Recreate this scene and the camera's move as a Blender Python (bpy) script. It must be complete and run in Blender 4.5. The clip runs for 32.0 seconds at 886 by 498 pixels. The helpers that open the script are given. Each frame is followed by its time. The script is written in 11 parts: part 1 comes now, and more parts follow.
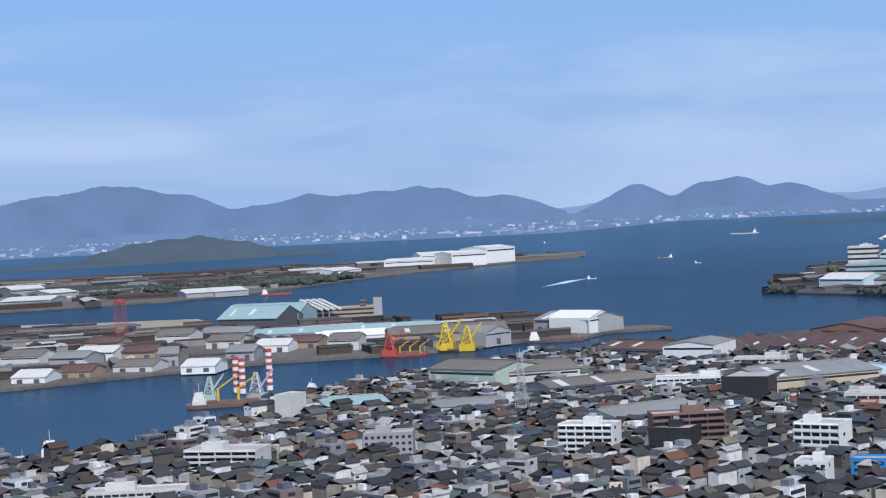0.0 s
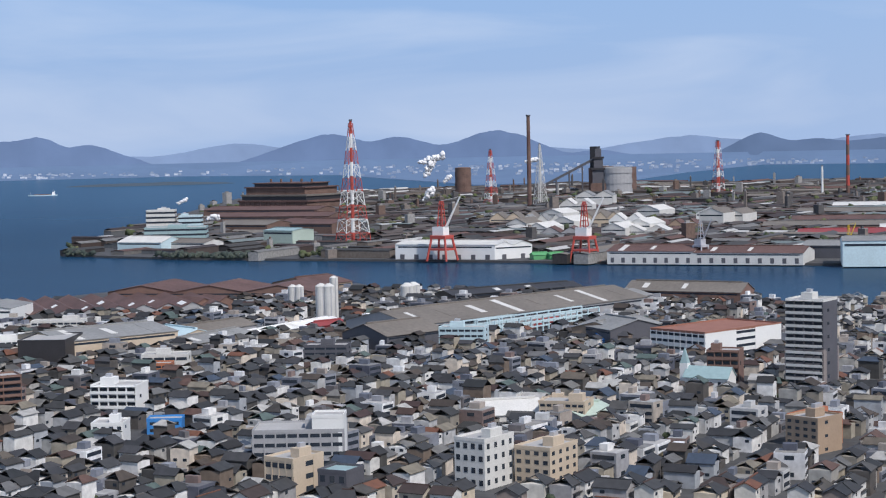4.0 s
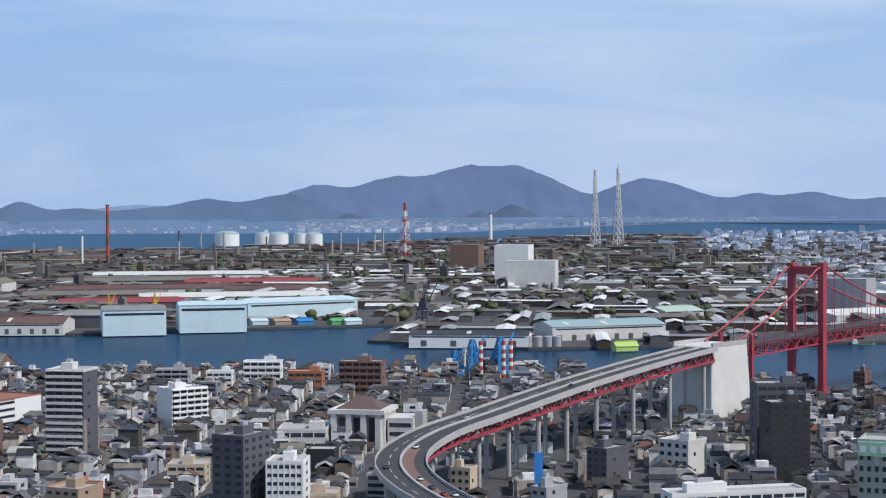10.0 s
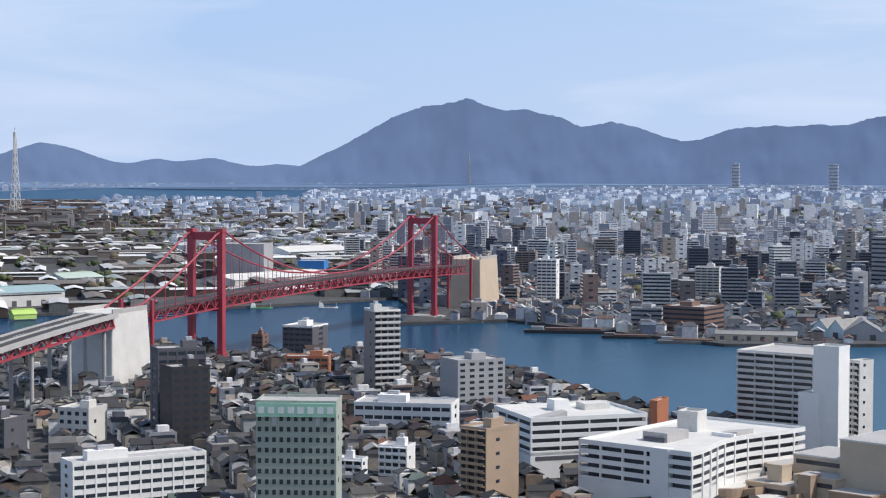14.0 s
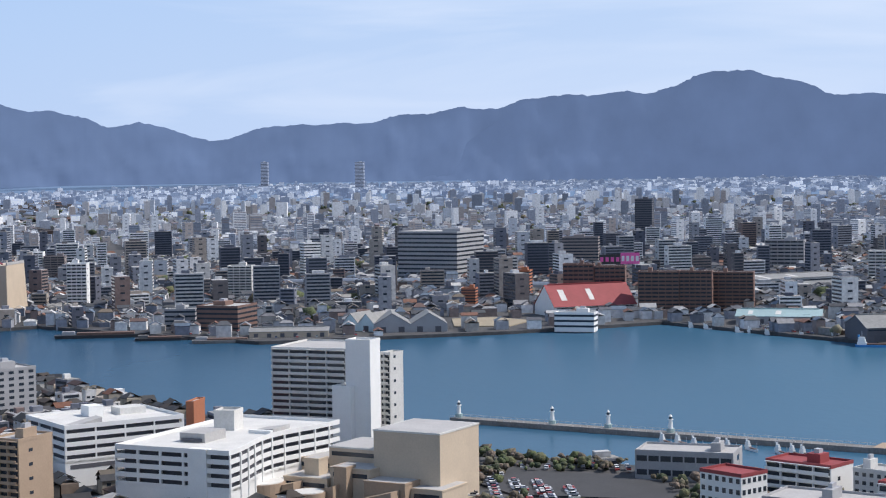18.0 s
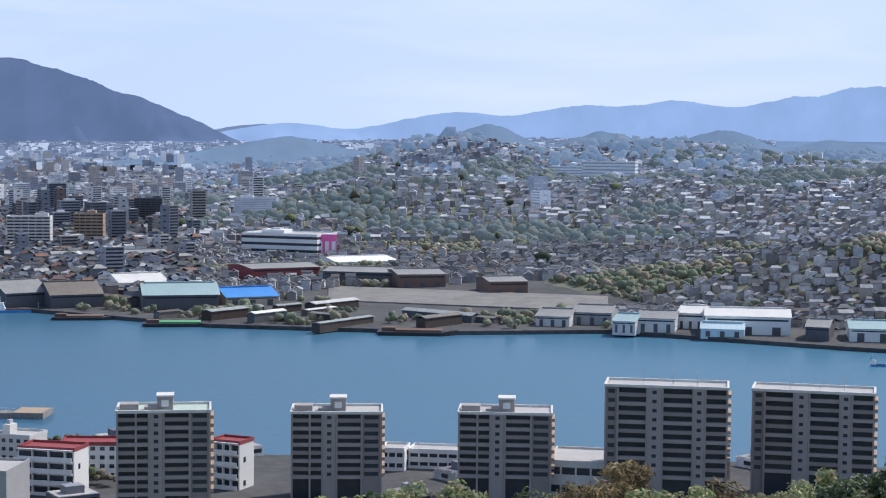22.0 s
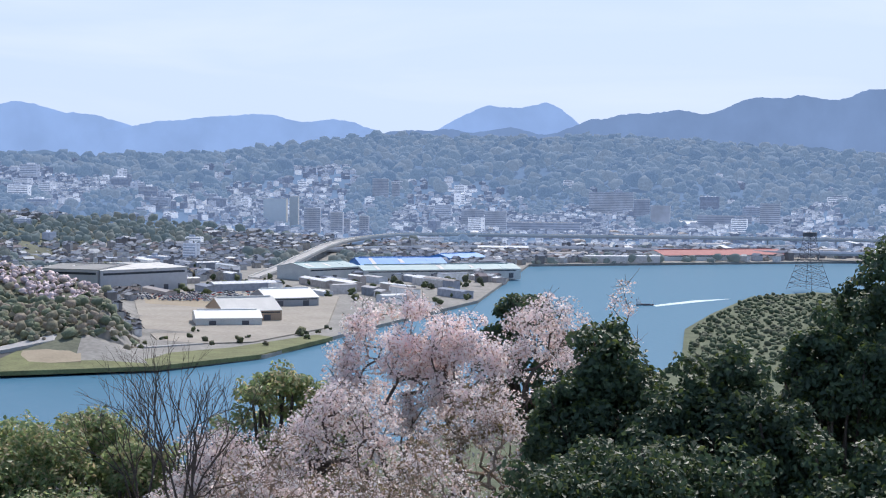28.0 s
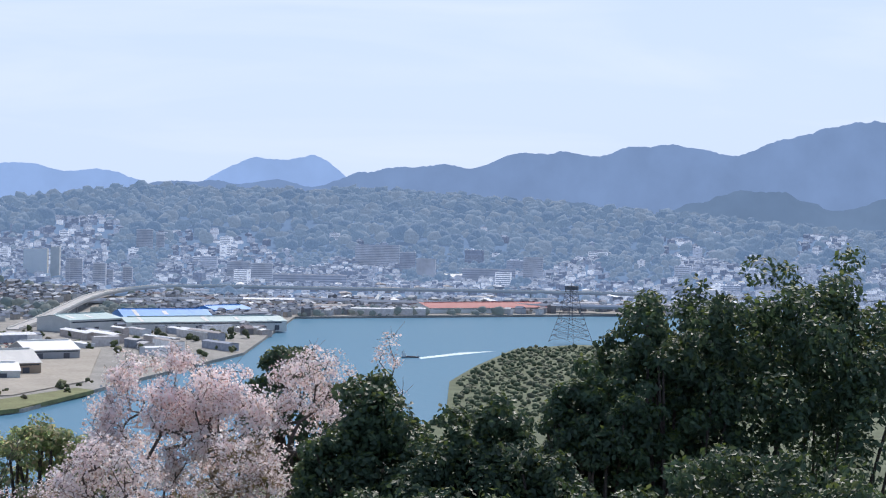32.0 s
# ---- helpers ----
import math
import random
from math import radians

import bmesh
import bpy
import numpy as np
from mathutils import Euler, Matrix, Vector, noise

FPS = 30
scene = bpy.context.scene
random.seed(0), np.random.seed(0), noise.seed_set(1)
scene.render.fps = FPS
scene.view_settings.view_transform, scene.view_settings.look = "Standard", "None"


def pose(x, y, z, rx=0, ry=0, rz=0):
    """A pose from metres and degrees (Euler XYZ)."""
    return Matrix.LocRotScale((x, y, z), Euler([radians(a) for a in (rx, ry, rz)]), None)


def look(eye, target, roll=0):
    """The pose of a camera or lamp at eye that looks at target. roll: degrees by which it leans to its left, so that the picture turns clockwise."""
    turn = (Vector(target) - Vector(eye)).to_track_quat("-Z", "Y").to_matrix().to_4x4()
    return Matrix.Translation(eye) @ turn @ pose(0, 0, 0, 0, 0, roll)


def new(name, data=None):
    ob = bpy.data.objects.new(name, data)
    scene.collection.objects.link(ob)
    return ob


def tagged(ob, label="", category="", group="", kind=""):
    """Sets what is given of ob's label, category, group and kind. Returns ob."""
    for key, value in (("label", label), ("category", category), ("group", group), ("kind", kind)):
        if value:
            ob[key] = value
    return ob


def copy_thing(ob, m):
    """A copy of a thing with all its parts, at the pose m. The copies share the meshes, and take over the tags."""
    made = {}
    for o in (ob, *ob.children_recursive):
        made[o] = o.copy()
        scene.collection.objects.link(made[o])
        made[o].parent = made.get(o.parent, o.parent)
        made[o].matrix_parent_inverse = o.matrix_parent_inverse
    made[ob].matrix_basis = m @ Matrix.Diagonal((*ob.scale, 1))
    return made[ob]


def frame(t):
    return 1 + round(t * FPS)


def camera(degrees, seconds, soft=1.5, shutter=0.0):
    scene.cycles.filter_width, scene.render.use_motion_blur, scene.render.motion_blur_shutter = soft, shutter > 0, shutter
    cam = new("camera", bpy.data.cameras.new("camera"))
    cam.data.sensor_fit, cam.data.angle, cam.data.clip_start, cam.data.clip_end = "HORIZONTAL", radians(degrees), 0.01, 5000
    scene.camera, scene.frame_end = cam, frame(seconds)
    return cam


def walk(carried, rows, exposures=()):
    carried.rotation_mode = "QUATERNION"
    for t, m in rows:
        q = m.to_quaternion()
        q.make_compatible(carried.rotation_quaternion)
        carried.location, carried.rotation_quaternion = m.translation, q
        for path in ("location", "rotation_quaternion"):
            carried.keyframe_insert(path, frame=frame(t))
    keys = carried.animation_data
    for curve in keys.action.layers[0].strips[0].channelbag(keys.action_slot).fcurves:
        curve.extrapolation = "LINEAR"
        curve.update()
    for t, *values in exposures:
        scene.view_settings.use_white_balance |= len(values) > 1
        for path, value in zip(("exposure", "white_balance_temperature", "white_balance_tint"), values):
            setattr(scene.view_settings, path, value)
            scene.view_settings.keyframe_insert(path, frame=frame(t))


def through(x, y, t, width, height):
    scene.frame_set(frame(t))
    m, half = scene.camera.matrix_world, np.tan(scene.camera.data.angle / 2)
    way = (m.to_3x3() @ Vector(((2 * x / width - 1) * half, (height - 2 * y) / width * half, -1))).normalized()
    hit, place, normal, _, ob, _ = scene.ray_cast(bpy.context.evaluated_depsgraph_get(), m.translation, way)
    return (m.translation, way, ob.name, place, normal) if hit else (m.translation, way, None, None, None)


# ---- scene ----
cam = camera(28.134, 32.0, soft=1.15)
EYE = (0.0, 0.0, 123.0)


def aim(bearing, pitch, roll):
    b, p = radians(bearing), radians(pitch)
    return look(EYE, (math.sin(b) * math.cos(p) * 100, math.cos(b) * math.cos(p) * 100, EYE[2] + math.sin(p) * 100), roll)


EXPOSURES = [(0, 0.02, 6080, 12.0), (2, 0.0, 6250, 12.4), (5, 0.0, 6450, 13), (7, -0.06, 6360, 12.6), (9, 0.0, 6400, 11.5), (11, 0.06, 6380, 12), (13, 0.2, 6640, 12.2),
             (15, 0.24, 6700, 12.5), (19, 0.26, 6575, 13.2), (25, 0.3, 6430, 14), (32, 0.28, 6540, 13.7)]
walk(cam, [
    (0.0, aim(3.616, -1.388, -2.789)),
    (0.5, aim(7.121, -1.979, -1.572)),
    (1.0, aim(10.496, -2.234, -0.841)),
    (1.5, aim(13.476, -2.314, -0.942)),
    (2.0, aim(16.380, -2.701, -0.776)),
    (2.5, aim(20.609, -3.080, -0.468)),
    (4.5, aim(27.776, -3.269, -1.435)),
    (5.0, aim(30.514, -3.121, -1.250)),
    (5.5, aim(32.446, -2.941, -0.658)),
    (6.0, aim(34.151, -2.059, -0.355)),
    (6.5, aim(36.071, -0.761, -0.720)),
    (7.0, aim(37.709, -0.182, -0.597)),
    (7.5, aim(38.415, -0.496, -0.225)),
    (8.0, aim(39.223, -0.866, -0.041)),
    (8.5, aim(41.308, -0.816, -0.355)),
    (9.0, aim(44.174, -0.620, -0.492)),
    (9.5, aim(47.085, -1.040, -0.176)),
    (10.0, aim(49.693, -1.434, -0.299)),
    (10.5, aim(53.257, -0.832, -0.687)),
    (11.0, aim(56.087, -0.331, -0.705)),
    (11.5, aim(57.110, -0.878, -0.648)),
    (12.0, aim(58.503, -1.442, -0.002)),
    (12.5, aim(61.078, -2.125, 0.991)),
    (13.0, aim(63.953, -2.653, 1.154)),
    (13.5, aim(65.914, -2.683, 0.424)),
    (14.0, aim(68.959, -2.563, 0.185)),
    (14.5, aim(71.947, -2.642, 0.109)),
    (15.0, aim(73.973, -2.781, -0.018)),
    (15.5, aim(76.196, -2.751, -0.179)),
    (17.5, aim(82.987, -2.584, -0.661)),
    (18.0, aim(84.062, -2.653, -0.828)),
    (18.5, aim(85.471, -2.751, -0.837)),
    (19.0, aim(87.473, -3.192, -0.603)),
    (19.5, aim(89.609, -3.712, -0.328)),
    (20.0, aim(92.518, -3.749, -0.057)),
    (20.5, aim(97.449, -3.752, -0.053)),
    (21.0, aim(102.711, -3.737, 0.408)),
    (21.5, aim(106.602, -3.910, 0.687)),
    (22.0, aim(111.490, -3.858, 0.493)),
    (22.5, aim(116.194, -3.798, 0.634)),
    (23.0, aim(119.721, -3.560, 0.309)),
    (23.5, aim(122.982, -3.240, 0.219)),
    (24.0, aim(126.470, -2.707, -0.060)),
    (24.5, aim(129.677, -2.384, -0.180)),
    (25.0, aim(133.873, -2.040, -0.342)),
    (25.5, aim(139.856, -1.990, -0.194)),
    (26.0, aim(145.098, -2.349, 0.620)),
    (26.5, aim(147.885, -2.463, 0.937)),
    (28.5, aim(150.531, -3.013, 0.550)),
    (29.0, aim(150.371, -3.076, 0.382)),
    (29.5, aim(150.334, -3.256, 0.208)),
    (30.0, aim(150.362, -3.447, 0.413)),
    (30.5, aim(150.928, -3.279, 0.498)),
    (31.0, aim(151.981, -2.973, 0.685)),
    (31.5, aim(154.010, -2.336, 0.950)),
    (32.0, aim(157.984, -1.146, 1.204)),
], EXPOSURES)

# world, sun
SUN_BEARING, SUN_HEIGHT = 168.0, 50.0
world = bpy.data.worlds.new("sky")
scene.world = world
world.use_nodes = True
wn, wl = world.node_tree.nodes, world.node_tree.links
wn.clear()
sky = wn.new("ShaderNodeTexSky")
sky.sky_type, sky.sun_disc = "NISHITA", False
sky.sun_elevation, sky.sun_rotation = radians(SUN_HEIGHT), radians(SUN_BEARING)
sky.air_density, sky.dust_density, sky.ozone_density, sky.altitude = 1.0, 0.6, 2.0, 120
# pale haze low over the horizon, brighter towards the sun, and thin high cloud
tc, sep, dot = wn.new("ShaderNodeTexCoord"), wn.new("ShaderNodeSeparateXYZ"), wn.new("ShaderNodeVectorMath")
dot.operation = "DOT_PRODUCT"
dot.inputs[1].default_value = (math.sin(radians(SUN_BEARING)), math.cos(radians(SUN_BEARING)), 0)
low, side, haze, soft_sky, cloud = [wn.new("ShaderNodeMapRange"), wn.new("ShaderNodeMapRange"), wn.new("ShaderNodeMix"), wn.new("ShaderNodeMix"), wn.new("ShaderNodeMix")]
haze.data_type = soft_sky.data_type = cloud.data_type = "RGBA"
side.inputs["From Min"].default_value, side.inputs["From Max"].default_value = -0.9, 0.95
low.inputs["From Min"].default_value, low.inputs["From Max"].default_value = 0.0, 0.5
low.inputs["To Min"].default_value, low.inputs["To Max"].default_value = 1.0, 0.25
haze.inputs["B"].default_value = (6.7, 8.3, 10.9, 1)
upper, rise = wn.new("ShaderNodeMix"), wn.new("ShaderNodeMapRange")
upper.data_type = "RGBA"
upper.inputs["A"].default_value, upper.inputs["B"].default_value = (4.3, 6.1, 9.2, 1), (3.15, 5.9, 10.6, 1)
rise.inputs["From Min"].default_value, rise.inputs["From Max"].default_value = 0.01, 0.13
mp, cl, ramp = wn.new("ShaderNodeMapping"), wn.new("ShaderNodeTexNoise"), wn.new("ShaderNodeValToRGB")
mp.inputs["Scale"].default_value = (1.6, 1.6, 11.0)
mp.inputs["Location"].default_value = (0.35, 0.1, 0.2)
cl.inputs["Scale"].default_value, cl.inputs["Detail"].default_value, cl.inputs["Distortion"].default_value = 2.1, 6.0, 0.6
ramp.color_ramp.elements[0].position, ramp.color_ramp.elements[1].position = 0.46, 0.78
ramp.color_ramp.elements[1].color = (0.42, 0.42, 0.42, 1)
cloud.inputs["B"].default_value = (9.6, 10.4, 11.6, 1)
bg, out = wn.new("ShaderNodeBackground"), wn.new("ShaderNodeOutputWorld")
wl.new(tc.outputs["Generated"], sep.inputs["Vector"])
wl.new(tc.outputs["Generated"], dot.inputs[0])
wl.new(dot.outputs["Value"], side.inputs["Value"])
wl.new(sep.outputs["Z"], low.inputs["Value"])
wl.new(side.outputs["Result"], haze.inputs["Factor"])
wl.new(sep.outputs["Z"], rise.inputs["Value"])
wl.new(rise.outputs["Result"], upper.inputs["Factor"])
wl.new(upper.outputs["Result"], haze.inputs["A"])
wl.new(low.outputs["Result"], soft_sky.inputs["Factor"])
wl.new(sky.outputs["Color"], soft_sky.inputs["A"])
wl.new(haze.outputs["Result"], soft_sky.inputs["B"])
wl.new(tc.outputs["Generated"], mp.inputs["Vector"])
wl.new(mp.outputs["Vector"], cl.inputs["Vector"])
wl.new(cl.outputs["Fac"], ramp.inputs["Fac"])
wl.new(ramp.outputs["Color"], cloud.inputs["Factor"])
wl.new(soft_sky.outputs["Result"], cloud.inputs["A"])
wl.new(cloud.outputs["Result"], bg.inputs["Color"])
wl.new(bg.outputs["Background"], out.inputs["Surface"])
bg.inputs["Strength"].default_value = 0.08
sun = new("sun", bpy.data.lights.new("sun", "SUN"))
sun.data.energy, sun.data.angle, sun.data.color = 3.4, radians(0.5), (1.0, 0.965, 0.915)
sb, sh = radians(SUN_BEARING), radians(SUN_HEIGHT)
sun.matrix_world = look((math.sin(sb) * math.cos(sh) * 900, math.cos(sb) * math.cos(sh) * 900, math.sin(sh) * 900), (0, 0, 0))

# ---- materials ----
def nodes(name, rough=0.8, metal=0.0):
    m = bpy.data.materials.new(name)
    m.use_nodes = True
    b = m.node_tree.nodes["Principled BSDF"]
    b.inputs["Roughness"].default_value, b.inputs["Metallic"].default_value = rough, metal
    return m, m.node_tree.nodes, m.node_tree.links, b


def mat(name, color, rough=0.8, metal=0.0, vary=0.25, scale=0.15, bump=0.0, random=0.0):
    """A surface with variation at two scales, in metres."""
    m, n, l, b = nodes(name, rough, metal)
    tc = n.new("ShaderNodeTexCoord")
    a1, a2 = n.new("ShaderNodeTexNoise"), n.new("ShaderNodeTexNoise")
    a1.inputs["Scale"].default_value, a1.inputs["Detail"].default_value = scale, 5
    a2.inputs["Scale"].default_value, a2.inputs["Detail"].default_value = scale * 11, 3
    add, mr = n.new("ShaderNodeMath"), n.new("ShaderNodeMapRange")
    add.operation = "ADD"
    for q in (a1, a2):
        l.new(tc.outputs["Object"], q.inputs["Vector"])
    l.new(a1.outputs["Fac"], add.inputs[0])
    l.new(a2.outputs["Fac"], add.inputs[1])
    l.new(add.outputs[0], mr.inputs["Value"])
    mr.inputs["From Min"].default_value, mr.inputs["From Max"].default_value = 0.6, 1.4
    mr.inputs["To Min"].default_value, mr.inputs["To Max"].default_value = 1 - vary, 1 + vary
    mul = n.new("ShaderNodeMix")
    mul.data_type, mul.blend_type = "RGBA", "MULTIPLY"
    mul.inputs["Factor"].default_value = 1.0
    mul.inputs["A"].default_value = (*color, 1)
    l.new(mr.outputs["Result"], mul.inputs["B"])
    last = mul.outputs["Result"]
    if random:
        oi, mr2, hs = n.new("ShaderNodeObjectInfo"), n.new("ShaderNodeMapRange"), n.new("ShaderNodeHueSaturation")
        mr2.inputs["To Min"].default_value, mr2.inputs["To Max"].default_value = 1 - random, 1 + random
        l.new(oi.outputs["Random"], mr2.inputs["Value"])
        l.new(mr2.outputs["Result"], hs.inputs["Value"])
        l.new(last, hs.inputs["Color"])
        last = hs.outputs["Color"]
    l.new(last, b.inputs["Base Color"])
    if bump:
        bp = n.new("ShaderNodeBump")
        bp.inputs["Strength"].default_value, bp.inputs["Distance"].default_value = bump, 0.3
        l.new(a2.outputs["Fac"], bp.inputs["Height"])
        l.new(bp.outputs["Normal"], b.inputs["Normal"])
    return m


def palette_mat(name, stops, rough=0.8, island=True, vary=0.2, glow=0.0, scale=0.35, bump=0.0, lit=1.0):
    """Colours dealt out piece by piece: by island of a joined mesh, or by object."""
    m, n, l, b = nodes(name, rough)
    ramp = n.new("ShaderNodeValToRGB")
    ramp.color_ramp.interpolation = "CONSTANT"
    e = ramp.color_ramp.elements
    while len(e) < len(stops):
        e.new(0.5)
    for i, c in enumerate(stops):
        e[i].position, e[i].color = i / len(stops), (*c, 1)
    if island:
        src = n.new("ShaderNodeNewGeometry").outputs["Random Per Island"]
    else:
        src = n.new("ShaderNodeObjectInfo").outputs["Random"]
    l.new(src, ramp.inputs["Fac"])
    tc, no, mr, mul = n.new("ShaderNodeTexCoord"), n.new("ShaderNodeTexNoise"), n.new("ShaderNodeMapRange"), n.new("ShaderNodeMix")
    no.inputs["Scale"].default_value, no.inputs["Detail"].default_value = scale, 6
    l.new(tc.outputs["Object"], no.inputs["Vector"])
    l.new(no.outputs["Fac"], mr.inputs["Value"])
    mr.inputs["From Min"].default_value, mr.inputs["From Max"].default_value = 0.3, 0.7
    mr.inputs["To Min"].default_value, mr.inputs["To Max"].default_value = 1 - vary, 1 + vary
    mul.data_type, mul.blend_type = "RGBA", "MULTIPLY"
    mul.inputs["Factor"].default_value = 1.0
    l.new(ramp.outputs["Color"], mul.inputs["A"])
    l.new(mr.outputs["Result"], mul.inputs["B"])
    if lit < 1:
        dim = n.new("ShaderNodeMix")
        dim.data_type, dim.blend_type = "RGBA", "MULTIPLY"
        dim.inputs["Factor"].default_value, dim.inputs["B"].default_value = 1.0, (lit, lit, lit, 1)
        l.new(mul.outputs["Result"], dim.inputs["A"])
        l.new(dim.outputs["Result"], b.inputs["Base Color"])
    else:
        l.new(mul.outputs["Result"], b.inputs["Base Color"])
    if bump:
        bp = n.new("ShaderNodeBump")
        bp.inputs["Strength"].default_value, bp.inputs["Distance"].default_value = 1.0, bump
        l.new(no.outputs["Fac"], bp.inputs["Height"])
        l.new(bp.outputs["Normal"], b.inputs["Normal"])
    # the dealt-out colour emits too: painted haze, no lamp
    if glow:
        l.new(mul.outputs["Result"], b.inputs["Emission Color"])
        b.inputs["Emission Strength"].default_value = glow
    return m


def painted_haze_mat(name, color, glow):
    """Far hills through miles of air: a plain backdrop, haze painted into colour and emission."""
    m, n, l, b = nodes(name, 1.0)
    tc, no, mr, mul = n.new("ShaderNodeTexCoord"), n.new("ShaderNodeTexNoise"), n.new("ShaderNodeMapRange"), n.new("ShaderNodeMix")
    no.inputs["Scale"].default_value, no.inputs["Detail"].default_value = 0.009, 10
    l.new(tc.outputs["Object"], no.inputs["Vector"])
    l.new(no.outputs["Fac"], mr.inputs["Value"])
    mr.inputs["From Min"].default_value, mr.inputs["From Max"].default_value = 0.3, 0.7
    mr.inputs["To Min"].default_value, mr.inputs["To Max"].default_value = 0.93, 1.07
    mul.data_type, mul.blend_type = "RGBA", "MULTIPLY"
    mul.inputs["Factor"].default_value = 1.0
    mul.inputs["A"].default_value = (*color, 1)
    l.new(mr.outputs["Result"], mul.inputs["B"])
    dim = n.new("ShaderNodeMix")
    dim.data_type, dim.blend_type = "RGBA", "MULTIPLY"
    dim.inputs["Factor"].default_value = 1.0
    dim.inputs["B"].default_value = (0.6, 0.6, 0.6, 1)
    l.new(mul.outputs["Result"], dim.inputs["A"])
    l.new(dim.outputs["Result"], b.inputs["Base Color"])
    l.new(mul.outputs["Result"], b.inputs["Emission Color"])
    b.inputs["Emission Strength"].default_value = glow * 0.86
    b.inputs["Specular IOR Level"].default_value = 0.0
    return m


def water_mat():
    m, n, l, b = nodes("sea_water", 0.22)
    b.inputs["Base Color"].default_value = (0.018, 0.075, 0.13, 1)
    b.inputs["Specular IOR Level"].default_value = 0.0
    gloss, mixs = n.new("ShaderNodeBsdfGlossy"), n.new("ShaderNodeMixShader")
    gloss.inputs["Roughness"].default_value = 0.2
    mixs.inputs["Fac"].default_value = 0.22
    l.new(b.outputs["BSDF"], mixs.inputs[1])
    l.new(gloss.outputs["BSDF"], mixs.inputs[2])
    l.new(mixs.outputs["Shader"], n["Material Output"].inputs["Surface"])
    tc, no, bp = n.new("ShaderNodeTexCoord"), n.new("ShaderNodeTexNoise"), n.new("ShaderNodeBump")
    no.inputs["Scale"].default_value, no.inputs["Detail"].default_value = 0.12, 5
    n2, mr, mixc = n.new("ShaderNodeTexNoise"), n.new("ShaderNodeMapRange"), n.new("ShaderNodeMix")
    n2.inputs["Scale"].default_value, n2.inputs["Detail"].default_value = 0.004, 4
    mixc.data_type = "RGBA"
    mixc.inputs["A"].default_value, mixc.inputs["B"].default_value = (0.004, 0.034, 0.080, 1), (0.007, 0.044, 0.096, 1)
    l.new(tc.outputs["Object"], no.inputs["Vector"])
    l.new(tc.outputs["Object"], n2.inputs["Vector"])
    l.new(n2.outputs["Fac"], mr.inputs["Value"])
    mr.inputs["From Min"].default_value, mr.inputs["From Max"].default_value = 0.35, 0.65
    l.new(mr.outputs["Result"], mixc.inputs["Factor"])
    # the shallow inner bay in the south is paler and greener than the strait
    sep, my, shal = n.new("ShaderNodeSeparateXYZ"), n.new("ShaderNodeMapRange"), n.new("ShaderNodeMix")
    l.new(tc.outputs["Object"], sep.inputs[0])
    l.new(sep.outputs["Y"], my.inputs["Value"])
    my.inputs["From Min"].default_value, my.inputs["From Max"].default_value = 620.0, -750.0
    shal.data_type = "RGBA"
    l.new(my.outputs["Result"], shal.inputs["Factor"])
    l.new(mixc.outputs["Result"], shal.inputs["A"])
    shal.inputs["B"].default_value = (0.072, 0.195, 0.295, 1)
    # and farther out it turns paler: the distance haze, painted into the water colour
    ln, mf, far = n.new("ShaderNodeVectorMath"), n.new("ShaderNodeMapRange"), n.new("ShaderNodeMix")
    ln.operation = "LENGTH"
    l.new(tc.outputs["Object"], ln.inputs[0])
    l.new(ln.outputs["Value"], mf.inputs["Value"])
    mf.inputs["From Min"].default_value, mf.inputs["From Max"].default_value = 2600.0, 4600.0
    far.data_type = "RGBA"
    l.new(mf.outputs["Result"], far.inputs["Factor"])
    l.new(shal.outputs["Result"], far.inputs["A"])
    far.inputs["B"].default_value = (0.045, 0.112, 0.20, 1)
    l.new(far.outputs["Result"], b.inputs["Base Color"])
    bp.inputs["Strength"].default_value, bp.inputs["Distance"].default_value = 0.5, 0.6
    l.new(no.outputs["Fac"], bp.inputs["Height"])
    l.new(bp.outputs["Normal"], b.inputs["Normal"])
    l.new(bp.outputs["Normal"], gloss.inputs["Normal"])
    return m


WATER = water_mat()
GROUND = mat("city_ground", (0.07, 0.07, 0.072), 0.95, vary=0.45, scale=0.02)
HILLSIDE = mat("wooded_hillside_soil", (0.12, 0.13, 0.09), 0.95, vary=0.45, scale=0.03)
HEADLAND = mat("headland_scrub_ground", (0.098, 0.118, 0.064), 0.95, vary=0.4, scale=0.06)
# far ground: haze painted in as blue colour that also emits
FARSIDE = painted_haze_mat("far_slopes_painted_haze", (0.116, 0.178, 0.28), 0.95)
SHORESIDE = painted_haze_mat("far_shore_painted_haze", (0.105, 0.16, 0.262), 0.95)
# far flats and their glazing: grey-blue with emission, as painted haze
HAZEWALL = palette_mat("grey_flats_painted_haze", [(0.27, 0.31, 0.38), (0.31, 0.35, 0.42), (0.25, 0.29, 0.37)], 0.9, island=False, glow=0.4, scale=0.05)
HAZEGLASS = palette_mat("window_bands_painted_haze", [(0.14, 0.18, 0.25), (0.16, 0.20, 0.27)], 0.6, island=False, glow=0.4, scale=0.1)
FORESHORE = mat("foreshore_gravel", (0.26, 0.25, 0.23), 0.95, vary=0.35, scale=0.03)
YARD = mat("yard_ground", (0.13, 0.115, 0.10), 0.95, vary=0.5, scale=0.03)
SAND = mat("bare_earth", (0.34, 0.285, 0.205), 0.95, vary=0.2, scale=0.05)
GRASS = mat("grass", (0.16, 0.17, 0.075), 0.95, vary=0.4, scale=0.08)
ASPHALT = mat("asphalt", (0.055, 0.055, 0.058), 0.9, vary=0.2, scale=0.1)
CONCRETE = mat("concrete", (0.42, 0.41, 0.40), 0.9, vary=0.15, scale=0.1)
